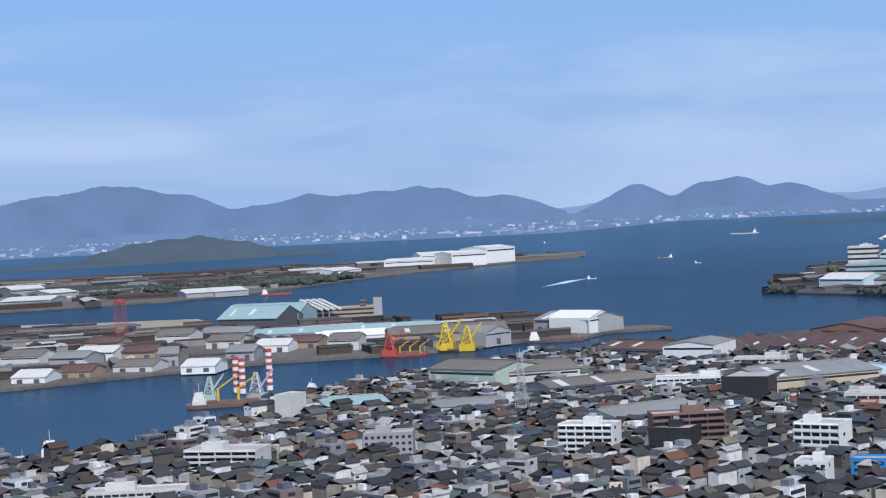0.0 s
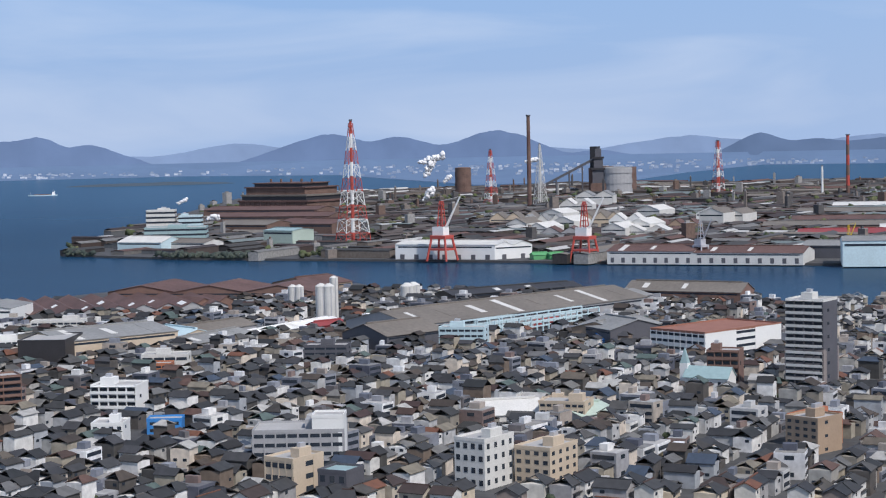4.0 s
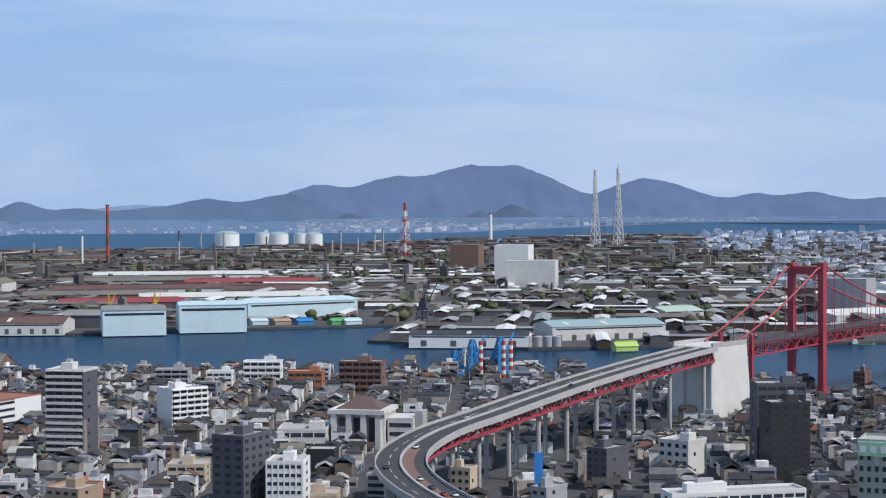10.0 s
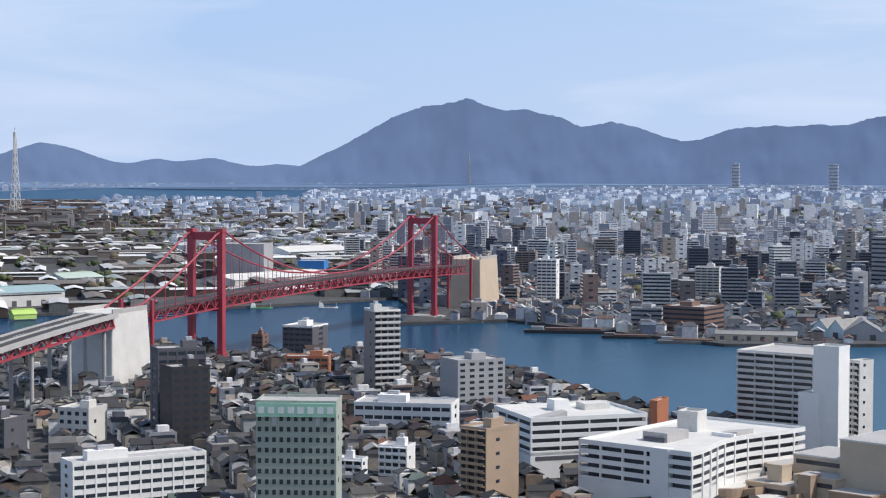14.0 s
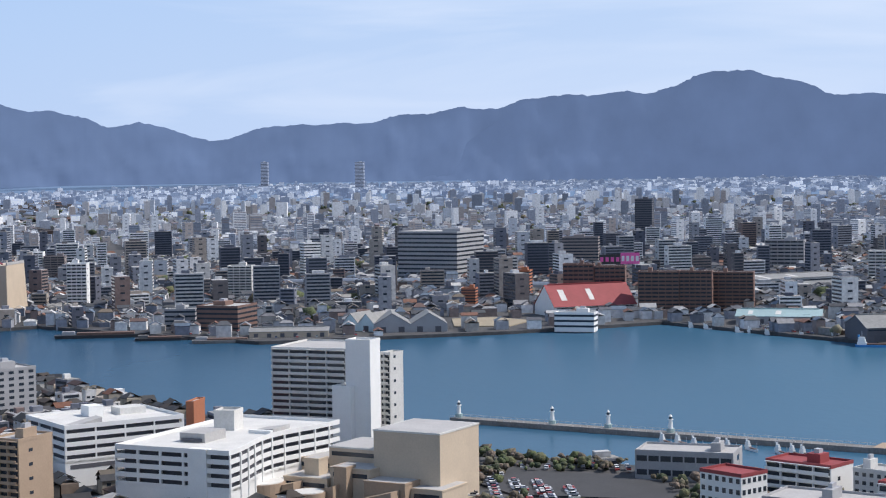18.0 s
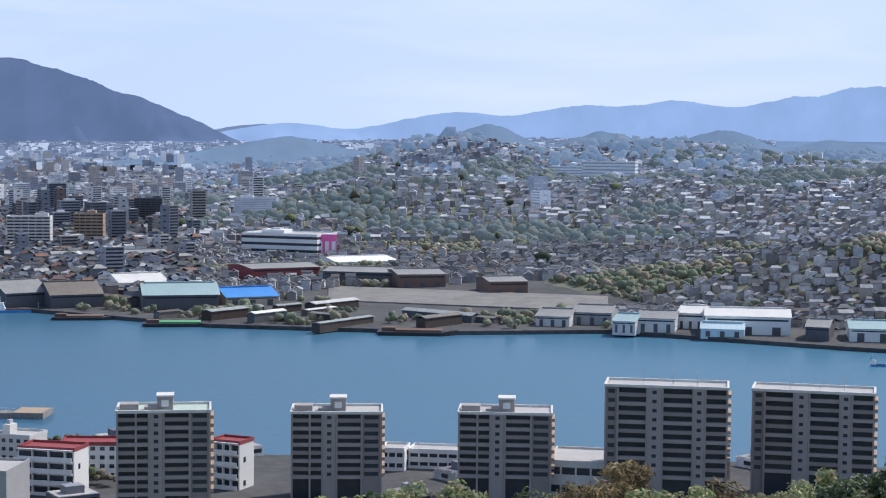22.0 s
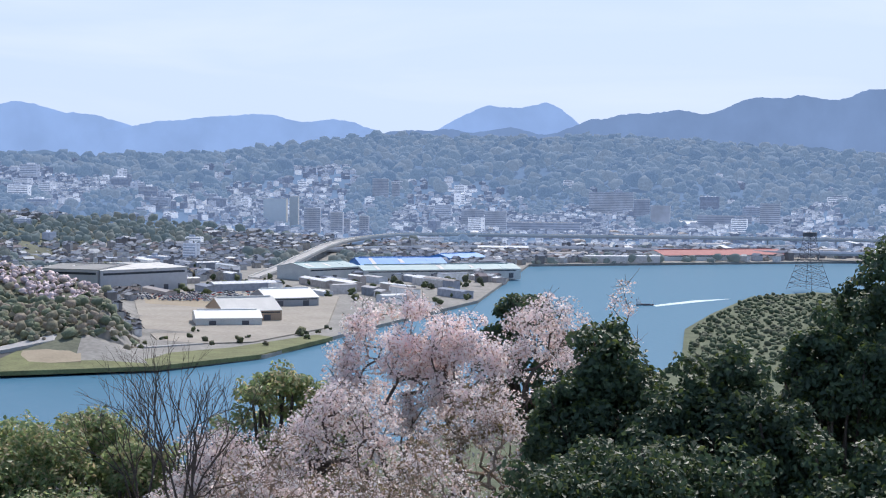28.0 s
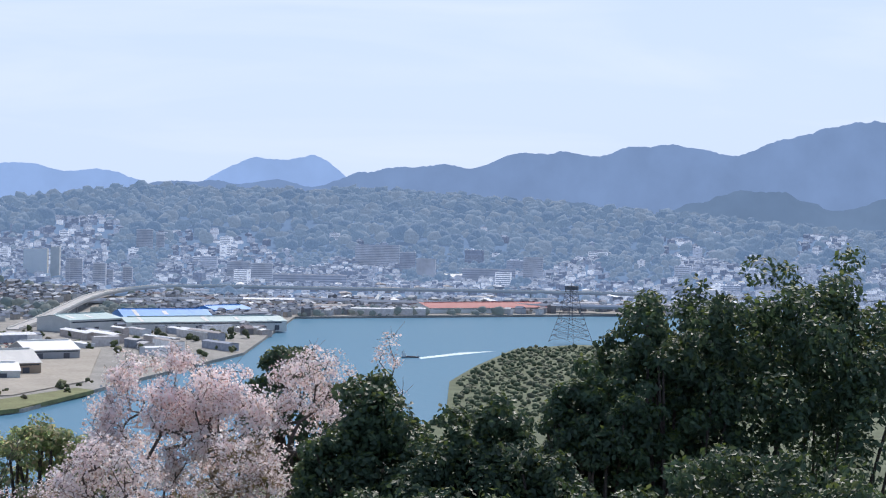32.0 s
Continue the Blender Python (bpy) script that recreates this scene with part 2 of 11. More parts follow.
QUAY = mat("quay_concrete", (0.20, 0.19, 0.18), 0.9, vary=0.4, scale=0.08)
WHITE = mat("white_paint", (0.78, 0.78, 0.76), 0.7, vary=0.06, scale=0.2)
OFFWHITE = mat("weathered_white", (0.62, 0.61, 0.58), 0.8, vary=0.14, scale=0.12)
GREY = mat("grey_render", (0.36, 0.36, 0.37), 0.85, vary=0.12, scale=0.12)
DKGREY = mat("dark_grey_render", (0.10, 0.10, 0.115), 0.7, vary=0.15, scale=0.12)
BLACK = mat("black_cladding", (0.035, 0.033, 0.036), 0.5, vary=0.2, scale=0.1)
BEIGE = mat("beige_tile", (0.55, 0.45, 0.34), 0.8, vary=0.1, scale=0.12)
TAN = mat("tan_tile", (0.38, 0.28, 0.20), 0.8, vary=0.12, scale=0.12)
BROWN = mat("brown_tile", (0.20, 0.12, 0.095), 0.75, vary=0.15, scale=0.15)
MAUVE = mat("grey_brown_tile", (0.27, 0.235, 0.225), 0.8, vary=0.12, scale=0.15)
ORANGE_TILE = mat("orange_brick_tile", (0.42, 0.16, 0.085), 0.8, vary=0.15, scale=0.15)
REDPAINT = mat("red_bridge_paint", (0.37, 0.05, 0.07), 0.5, vary=0.2, scale=0.1)
SIGNRED = mat("signal_red", (0.46, 0.075, 0.055), 0.5, vary=0.15, scale=0.1)
TERRACOTTA = mat("terracotta_roof", (0.30, 0.135, 0.095), 0.8, vary=0.2, scale=0.15)
ROOFRED = mat("red_roof", (0.29, 0.055, 0.058), 0.7, vary=0.2, scale=0.15)
ROOFBRN = mat("rust_brown_roof", (0.125, 0.07, 0.06), 0.8, vary=0.45, scale=0.04)
ROOFGRY = mat("grey_sheet_roof", (0.25, 0.25, 0.245), 0.7, vary=0.25, scale=0.05)
ROOFTAN = mat("weathered_tan_roof", (0.175, 0.155, 0.135), 0.85, vary=0.25, scale=0.04)
ROOFBLK = mat("black_roof", (0.045, 0.045, 0.05), 0.6, vary=0.25, scale=0.1)
TEAL = mat("pale_teal_sheet", (0.30, 0.42, 0.43), 0.6, vary=0.14, scale=0.05)
PALEGREEN = mat("pale_green_sheet", (0.44, 0.53, 0.46), 0.7, vary=0.12, scale=0.05)
PALEBLUE = mat("pale_blue_sheet", (0.52, 0.66, 0.70), 0.6, vary=0.12, scale=0.05)
BLUE = mat("bright_blue_sheet", (0.05, 0.25, 0.62), 0.5, vary=0.15, scale=0.1)
CRANEBLUE = mat("crane_blue", (0.03, 0.22, 0.50), 0.5, vary=0.15, scale=0.2)
LIME = mat("lime_green_sheet", (0.42, 0.60, 0.16), 0.6, vary=0.12, scale=0.1)
GREENSHEET = mat("green_sheet", (0.12, 0.38, 0.16), 0.6, vary=0.15, scale=0.1)
TANYARD = mat("pale_tan_yard", (0.33, 0.30, 0.255), 0.95, vary=0.25, scale=0.03)
YELLOW = mat("crane_yellow", (0.62, 0.45, 0.03), 0.5, vary=0.15, scale=0.2)
PINK = mat("magenta_sign", (0.82, 0.13, 0.40), 0.5, vary=0.1, scale=0.3)
STEEL = mat("galvanised_steel", (0.5, 0.5, 0.52), 0.5, 0.3, vary=0.1, scale=0.3)
RUST = mat("rusty_steel", (0.16, 0.10, 0.08), 0.9, vary=0.4, scale=0.06)
GLASS = mat("window_glass", (0.035, 0.045, 0.06), 0.15, vary=0.3, scale=0.3)
PIERTILE = mat("pale_grey_brown_tile", (0.35, 0.31, 0.295), 0.8, vary=0.1, scale=0.15)
BROWNROOF = mat("brown_tile_roof", (0.13, 0.085, 0.075), 0.8, vary=0.2, scale=0.2)
HOTELGRN = mat("grey_green_tile", (0.36, 0.40, 0.35), 0.8, vary=0.08, scale=0.2)
MINT = mat("mint_sign", (0.36, 0.62, 0.47), 0.6, vary=0.05, scale=0.2)

# ---- tools for meshes ----
def part(name, bm, material, parent=None, label=""):
    me = bpy.data.meshes.new(name)
    if isinstance(bm, bmesh.types.BMesh):
        bm.to_mesh(me)
        bm.free()
    else:
        me.from_pydata(bm[0], [], bm[1])
        me.update()
    for q in (material if isinstance(material, (list, tuple)) else [material]):
        me.materials.append(q)
    ob = new(name, me)
    ob.parent = parent
    if label:
        tagged(ob, label)
    return ob


def base(name, x, y, z, yaw, label, category, group="", kind=""):
    """An Empty at a thing's base; yaw in degrees, clockwise from north: its front faces that way."""
    ob = new(name)
    ob.empty_display_size = 1
    p, s = place(x, y, z)
    ob.location, ob.rotation_euler, ob.scale = p, (0, 0, -radians(yaw)), (s, s, s)
    return tagged(ob, label, category, group, kind)


def box(bm, x0, x1, y0, y1, z0, z1, mi=0):
    v = [bm.verts.new(p) for p in ((x0, y0, z0), (x1, y0, z0), (x1, y1, z0), (x0, y1, z0), (x0, y0, z1), (x1, y0, z1), (x1, y1, z1), (x0, y1, z1))]
    for q in ((0, 3, 2, 1), (4, 5, 6, 7), (0, 1, 5, 4), (1, 2, 6, 5), (2, 3, 7, 6), (3, 0, 4, 7)):
        bm.faces.new([v[i] for i in q]).material_index = mi
    return v


def boxmesh(*a):
    bm = bmesh.new()
    box(bm, *a)
    return bm


def prism(bm, pts, y0, y1, mi=0):
    """An outline in x and z, drawn out along y."""
    a = [bm.verts.new((x, y0, z)) for x, z in pts]
    b = [bm.verts.new((x, y1, z)) for x, z in pts]
    n = len(pts)
    bm.faces.new(a).material_index = mi
    bm.faces.new(b[::-1]).material_index = mi
    for i in range(n):
        bm.faces.new((a[i], b[i], b[(i + 1) % n], a[(i + 1) % n])).material_index = mi


def bar(bm, p, q, r, sides=6, r2=None, mi=0):
    """A round or square bar from p to q."""
    p, q = Vector(p), Vector(q)
    d = (q - p)
    u = d.orthogonal().normalized()
    w = d.normalized().cross(u)
    r2 = r if r2 is None else r2
    ring = []
    for c, rr in ((p, r), (q, r2)):
        ring.append([bm.verts.new(c + (u * math.cos(k * math.tau / sides) + w * math.sin(k * math.tau / sides)) * rr) for k in range(sides)])
    for k in range(sides):
        bm.faces.new((ring[0][k], ring[0][(k + 1) % sides], ring[1][(k + 1) % sides], ring[1][k])).material_index = mi
    bm.faces.new(ring[0][::-1]).material_index = mi
    bm.faces.new(ring[1]).material_index = mi


# ---- the lie of the land ----
# Past 3.2 km the distance is drawn in, so that the far shores keep their bearing and height in the view.
EYEZ, NEAR, SPAN = 123.0, 3200.0, 1650.0


def drawn(d):
    return d if d < NEAR else NEAR + SPAN * (1 - math.exp(-(d - NEAR) / SPAN))


def place(x, y, z=0.0):
    """A true place in metres to its place in the scene, and the scale there."""
    d = math.hypot(x, y)
    s = drawn(d) / max(d, 1e-6) if d > NEAR else 1.0
    return Vector((x * s, y * s, EYEZ - (EYEZ - z) * s)), s


def polar(bearing, d):
    b = radians(bearing)
    return d * math.sin(b), d * math.cos(b)


def bump(x, y, cx, cy, rx, ry, h, turn=0.0):
    c, s = math.cos(turn), math.sin(turn)
    u, v = (x - cx) * c + (y - cy) * s, -(x - cx) * s + (y - cy) * c
    return h * math.exp(-((u / rx) ** 2 + (v / ry) ** 2))


def smooth(a, b, v):
    t = min(1, max(0, (v - a) / (b - a)))
    return t * t * (3 - 2 * t)


HILLS = []   # (bearing, distance, radius across, radius along, height)
for h in ((129.9, 1500, 105, 130, 50), (133.4, 1470, 95, 120, 36), (126.0, 1330, 170, 90, 38), (136.5, 1280, 110, 90, 32), (139.5, 1130, 75, 70, 22), (121.0, 2300, 500, 500, 45),
          (111.6, 3300, 190, 260, 78), (118.0, 3600, 300, 260, 58), (127.0, 3300, 600, 600, 26), (109.5, 2100, 180, 260, 38),
          (133.0, 2500, 400, 500, 34), (139.0, 3000, 500, 500, 34), (135.0, 4200, 500, 500, 40), (147.0, 4200, 700, 700, 45), (154.0, 4200, 900, 700, 40),
          (162.0, 4200, 800, 800, 60), (161.6, 1440, 70, 110, 16), (141.4, 2480, 120, 170, 30), (147.0, 3300, 210, 210, 26), (152.0, 3600, 250, 200, 34),
          (157.5, 3300, 220, 200, 28), (165.0, 2900, 250, 250, 34), (143.6, 3500, 200, 200, 26), (136.0, 3300, 260, 200, 28), (148.5, 4600, 300, 300, 45), (156.0, 4700, 300, 300, 45)):
    HILLS.append((*polar(h[0], h[1]), h[2], h[3], h[4], -radians(h[0])))


def ground_z(x, y):
    """Height of dry land over the sea, at a true place."""
    d = math.hypot(x, y)
    b = math.degrees(math.atan2(x, y))
    z = 2.6 + 26 * smooth(2600, 7000, d) * smooth(66, 80, b) + 38 * smooth(1900, 4800, d) * smooth(102, 116, b)
    if d < 560:
        z += 40 * smooth(560, 60, d) + 40 * smooth(330, 25, d) + 26 * smooth(75, 12, d) + 17 * smooth(100, 112, b) * smooth(150, 55, d) * smooth(14, 45, d)
    plain = smooth(136.3, 137.4, b) * smooth(1420, 1500, d) * smooth(2200, 1950, d)
    plain = max(plain, smooth(139.6, 140.6, b) * smooth(2200, 1950, d) * smooth(900, 1000, d))
    for h in HILLS:
        if abs(x - h[0]) < 3 * max(h[2], h[3]) and abs(y - h[1]) < 3 * max(h[2], h[3]):
            z += bump(x, y, *h) * (1 - plain)
    # the levelled sports ground on the hill
    court = smooth(130.7, 131.1, b) * smooth(136.1, 135.7, b) * smooth(1306, 1320, d) * smooth(1366, 1354, d)
    z += (34 - z) * court
    return z + 0.8 * noise.noise((x * 0.006, y * 0.006, 0))


def inside(pt, poly):
    x, y = pt
    odd, j = False, len(poly) - 1
    for i in range(len(poly)):
        (xi, yi), (xj, yj) = poly[i], poly[j]
        if (yi > y) != (yj > y) and x < (xj - xi) * (y - yi) / (yj - yi) + xi:
            odd = not odd
        j = i
    return odd


def land(name, poly, step, material, label, grow=1.0):
    """A piece of land: its shore is a quay wall, its top follows the hills."""
    from mathutils.geometry import delaunay_2d_cdt
    edge = []
    for i, p in enumerate(poly):
        q = poly[(i + 1) % len(poly)]
        n = max(1, int(math.dist(p, q) / (step * 2)))
        edge += [(p[0] + (q[0] - p[0]) * k / n, p[1] + (q[1] - p[1]) * k / n) for k in range(n)]
    n = len(edge)
    pts = [Vector(p) for p in edge]
    d = step
    while d < 12000:
        lo, hi = -40, 205
        k = max(1, int((hi - lo) * radians(d) / (step * max(1, d * 0.0007))))
        for i in range(k):
            p = polar(lo + (hi - lo) * (i + 0.5) / k, d)
            if inside(p, edge) and min((p[0] - e[0]) ** 2 + (p[1] - e[1]) ** 2 for e in edge[::2]) > (step * 0.5) ** 2:
                pts.append(Vector(p))
        d += step * max(1.0, d * 0.0007)
    if name == "ground_works":
        for d in range(1090, 1700, 20):
            for k in range(40):
                p = polar(113 + 28 * (k + 0.5 * (d // 20 % 2)) / 40, d)
                if inside(p, edge) and min((p[0] - e[0]) ** 2 + (p[1] - e[1]) ** 2 for e in edge[::2]) > 900:
                    pts.append(Vector(p))
    v, _, f, *_ = delaunay_2d_cdt(pts, [(i, (i + 1) % n) for i in range(n)], [], 1, 0.01)
    co, ne = [], len(v)
    for i, p in enumerate(v):
        shore = i < n
        co.append(place(p[0], p[1], 2.4 if shore else ground_z(p[0], p[1]))[0])
    faces = [tuple(q) for q in f]
    for i in range(n):
        co.append(place(v[i][0], v[i][1], -1.0)[0])
    for i in range(n):
        j = (i + 1) % n
        faces.append((i, ne + i, ne + j, j))
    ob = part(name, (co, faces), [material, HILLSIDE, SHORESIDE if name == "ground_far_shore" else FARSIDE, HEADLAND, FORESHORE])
    for q in ob.data.polygons:
        px = sum(v[k][0] for k in faces[q.index] if k < ne) / max(1, sum(k < ne for k in faces[q.index]))
        py = sum(v[k][1] for k in faces[q.index] if k < ne) / max(1, sum(k < ne for k in faces[q.index]))
        d, b = math.hypot(px, py), math.degrees(math.atan2(px, py))
        # distant faces take the ground colour with haze painted in
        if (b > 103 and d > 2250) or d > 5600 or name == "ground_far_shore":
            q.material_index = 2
        elif (b > 103 and ground_z(px, py) > 7 and not (b > 139.2 and d < 2250)) or d < 545:
            q.material_index = 1
        elif name == "ground_works" and b > 138.8:
            q.material_index = 4
        elif name == "ground" and b > 148:
            q.material_index = 3
    bm = bmesh.new()
    bm.from_mesh(ob.data)
    bmesh.ops.recalc_face_normals(bm, faces=bm.faces)
    top = sum(q.normal.z * q.calc_area() for q in bm.faces)
    if top < 0:
        bmesh.ops.reverse_faces(bm, faces=bm.faces)
    bm.to_mesh(ob.data)
    bm.free()
    return tagged(ob, label, "ground", kind="structure")


# the sea, one sheet to the horizon
def sea():
    co, faces, rings, seg = [], [], [], 240
    d = 60.0
    while d < 15000:
        rings.append(d)
        d *= 1.12
    for d in rings:
        for k in range(seg):
            co.append(place(*polar(k * 360 / seg, d))[0])
    for r in range(len(rings) - 1):
        for k in range(seg):
            a, b = r * seg + k, r * seg + (k + 1) % seg
            faces.append((a, a + seg, b + seg, b))
    faces.append(tuple(range(seg - 1, -1, -1))[::-1])
    ob = part("water", (co, faces), WATER)
    for q in ob.data.polygons:
        q.use_smooth = True
    bm = bmesh.new()
    bm.from_mesh(ob.data)
    bmesh.ops.recalc_face_normals(bm, faces=bm.faces)
    if sum(q.normal.z for q in bm.faces) < 0:
        bmesh.ops.reverse_faces(bm, faces=bm.faces)
    bm.to_mesh(ob.data)
    bm.free()
    tagged(ob, "deep blue sea water with small ripples", "water", kind="structure")


sea()
HOME = [(-330, 905), (-176, 905), (-100, 925), (-82, 1000), (-43, 1115), (1, 1190), (67, 1265), (204, 1372), (410, 1490), (614, 1430), (606, 1270),
        (700, 1170), (767, 1035), (880, 960), (1015, 790), (1035, 700), (1045, 560), (1050, 440), (1010, 350), (880, 250), (835, 190), (800, 110),
        (735, 50), (700, -20), (690, -100), (625, -180), (590, -280), (520, -400), (430, -520), (380, -650), (360, -800), (400, -1000), (470, -1180), (500, -1310), (535, -1500),
        (505, -1585), (380, -1620), (200, -1600), (-200, -1500), (-700, -900), (-900, 0), (-700, 700)]
PENINSULA = [(-900, 1250), (-252, 1337), (-141, 1409), (-54, 1458), (58, 1469), (122, 1498), (171, 1547), (221, 1545), (245, 1590), (308, 1603), (300, 1640),
             (255, 1650), (184, 1865), (-141, 1990), (-390, 2091), (-1200, 2250)]
REEF = [(-1100, 2540), (-479, 2573), (-235, 2643), (-115, 2781), (51, 3137), (383, 3599), (519, 3691), (557, 3940), (320, 3990), (66, 3960), (-499, 3873), (-1500, 3900)]
WORKS = [(512, 2080), (603, 1905), (775, 1705), (929, 1504), (1070, 1341), (1203, 1275), (1340, 1195), (1158, 1072), (1177, 905), (1253, 840), (1290, 810),
         (1402, 715), (1544, 640), (1400, 560), (1290, 533), (1350, 463), (1255, 316), (1219, 258), (1287, 87), (1360, -27), (1213, -152), (1061, -264), (980, -395),
         (959, -486), (840, -580), (722, -695), (634, -789), (620, -876), (654, -1025), (712, -1317), (908, -1800), (622, -2117), (300, -2250), (-300, -2300), (-900, -5000), (-300, -11500), (5000, -11000), (15500, -4500),
         (15500, 5000), (9250, 4380), (6500, 3115), (6110, 3657), (5293, 3911), (4478, 3888), (3270, 3666), (2929, 3914), (2665, 4346), (1897, 4339), (1444, 4092), (822, 2808), (545, 2201)]
FARSHORE = [(-2500, 6900), (161, 6779), (888, 6667), (1604, 8084), (2515, 7934), (2947, 7062), (2400, 4700), (2900, 4620), (3700, 5500), (4831, 6581), (5860, 4925), (6600, 5200), (9765, 6053), (9300, 4461), (15300, 5200), (13000, 10000), (5500, 15500), (-6000, 15500), (-6000, 9000)]
land("ground", HOME, 30, GROUND, "built-up harbour town ground with streets")
land("ground_peninsula", PENINSULA, 40, YARD, "dusty grey-brown industrial reclaimed land")
land("ground_reef", REEF, 60, YARD, "flat reclaimed land with scrub and sheds")
land("ground_works", WORKS, 60, GROUND, "built-up ground of steelworks and city across the channel")
land("ground_far_shore", FARSHORE, 150, GROUND, "low far shore with towns below the mountains")


def mountains(name, low, reach, peaks, color, glow, label, seed, depth=0.045, rough=0.03):
    """A far range as a run of rounded tops: bearing, height in degrees of view, spread on either side."""
    mt = painted_haze_mat(name + "_woods", color, glow)
    if reach > 4500:
        reach, depth = 4868 + (reach - 4700) * 0.4, 0.012
    a0 = min(p[0] - 2.2 * min(p[2], 4.5) for p in peaks)
    a1 = max(p[0] + 2.2 * min(p[3], 4.5) for p in peaks)
    nu, nv = int((a1 - a0) / 0.1), 14
    co, faces = [], []
    for i in range(nu + 1):
        b = a0 + (a1 - a0) * i / nu
        h = 0.0
        for c, top, wl, wr in peaks:
            w = min(wl if b < c else wr, 4.5) * 1.2
            h += (top * 0.985 * math.exp(-abs((b - c) / w) ** 1.55)) ** 9
        h = h ** (1 / 9)
        h *= 1 + rough * noise.fractal((b * 1.3, seed, 0), 1.0, 2.0, 4) + 0.012 * noise.noise((b * 9.0, seed, 5))
        for k in range(nv + 1):
            t = k / nv
            d = reach * (1 - depth * (1 - t))
            rise = t ** 1.15
            fold = noise.fractal((b * 0.9, t * 2.2, seed + 3), 1.0, 2.0, 5)
            e = low + h * rise * (1 + 0.06 * (1 - t) * fold)
            spur = noise.fractal((b * 0.75, h * t * 0.95 + 0.25 * noise.noise((b * 2.0, seed, 1)), seed * 3.1), 1.0, 2.1, 4)
            dd = d * (1 - 0.0030 * spur * (1 - t) ** 0.5)
            x, y = polar(b, dd)
            co.append((x, y, EYEZ + dd * math.tan(radians(e))))
    for i in range(nu):
        for k in range(nv):
            a = i * (nv + 1) + k
            faces.append((a, a + nv + 1, a + nv + 2, a + 1))
    ob = part(name, (co, faces), mt)
    for q in ob.data.polygons:
        q.use_smooth = True
    return tagged(ob, label, "mountain", kind="structure")


# range colours hold the painted haze; their material also emits them
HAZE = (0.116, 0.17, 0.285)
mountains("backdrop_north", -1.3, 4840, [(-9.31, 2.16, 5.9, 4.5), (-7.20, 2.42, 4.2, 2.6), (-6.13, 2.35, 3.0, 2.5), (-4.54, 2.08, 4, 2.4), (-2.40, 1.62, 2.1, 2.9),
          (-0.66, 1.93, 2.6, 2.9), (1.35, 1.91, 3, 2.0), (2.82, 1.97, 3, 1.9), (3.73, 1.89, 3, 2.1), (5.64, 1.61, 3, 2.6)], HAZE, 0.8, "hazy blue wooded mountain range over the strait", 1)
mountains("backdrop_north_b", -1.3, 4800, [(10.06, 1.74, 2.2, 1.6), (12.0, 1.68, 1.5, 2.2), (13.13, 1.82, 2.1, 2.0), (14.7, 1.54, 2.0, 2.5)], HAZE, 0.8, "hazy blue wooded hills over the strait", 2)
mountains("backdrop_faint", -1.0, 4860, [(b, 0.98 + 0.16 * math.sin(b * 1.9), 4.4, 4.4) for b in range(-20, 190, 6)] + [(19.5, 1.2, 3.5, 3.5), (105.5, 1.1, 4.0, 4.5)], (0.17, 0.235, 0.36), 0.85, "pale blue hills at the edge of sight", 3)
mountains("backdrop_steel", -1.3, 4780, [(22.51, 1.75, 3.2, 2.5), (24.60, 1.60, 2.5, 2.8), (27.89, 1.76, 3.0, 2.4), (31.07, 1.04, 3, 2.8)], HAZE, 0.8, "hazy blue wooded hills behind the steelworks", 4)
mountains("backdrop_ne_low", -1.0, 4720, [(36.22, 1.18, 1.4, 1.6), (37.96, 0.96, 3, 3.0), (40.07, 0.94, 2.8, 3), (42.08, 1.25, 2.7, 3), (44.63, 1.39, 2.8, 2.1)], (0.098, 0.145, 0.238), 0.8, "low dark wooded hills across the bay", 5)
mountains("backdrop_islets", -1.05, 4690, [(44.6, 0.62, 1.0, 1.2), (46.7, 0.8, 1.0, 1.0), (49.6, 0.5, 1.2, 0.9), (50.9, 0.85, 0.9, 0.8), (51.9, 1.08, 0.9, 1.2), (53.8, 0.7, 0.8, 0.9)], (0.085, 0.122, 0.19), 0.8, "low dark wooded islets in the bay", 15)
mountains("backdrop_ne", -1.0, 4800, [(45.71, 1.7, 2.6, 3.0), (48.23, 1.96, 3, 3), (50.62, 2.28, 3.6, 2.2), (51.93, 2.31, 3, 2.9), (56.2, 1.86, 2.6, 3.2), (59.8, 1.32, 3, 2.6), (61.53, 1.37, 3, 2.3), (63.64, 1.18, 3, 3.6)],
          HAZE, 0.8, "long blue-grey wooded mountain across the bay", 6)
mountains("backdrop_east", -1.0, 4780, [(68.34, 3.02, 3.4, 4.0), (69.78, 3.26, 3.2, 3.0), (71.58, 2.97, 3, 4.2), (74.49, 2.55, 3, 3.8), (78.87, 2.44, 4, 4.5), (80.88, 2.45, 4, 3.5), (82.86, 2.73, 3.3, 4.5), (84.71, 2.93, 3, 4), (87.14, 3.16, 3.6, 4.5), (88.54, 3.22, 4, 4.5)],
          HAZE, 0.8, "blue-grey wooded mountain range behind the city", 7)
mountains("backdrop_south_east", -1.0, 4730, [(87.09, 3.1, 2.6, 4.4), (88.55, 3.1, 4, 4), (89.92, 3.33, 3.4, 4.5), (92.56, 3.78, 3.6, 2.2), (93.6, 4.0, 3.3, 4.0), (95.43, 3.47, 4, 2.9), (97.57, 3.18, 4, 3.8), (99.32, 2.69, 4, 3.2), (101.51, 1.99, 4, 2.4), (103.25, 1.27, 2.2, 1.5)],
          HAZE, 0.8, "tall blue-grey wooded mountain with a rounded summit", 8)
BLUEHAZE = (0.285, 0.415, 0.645)
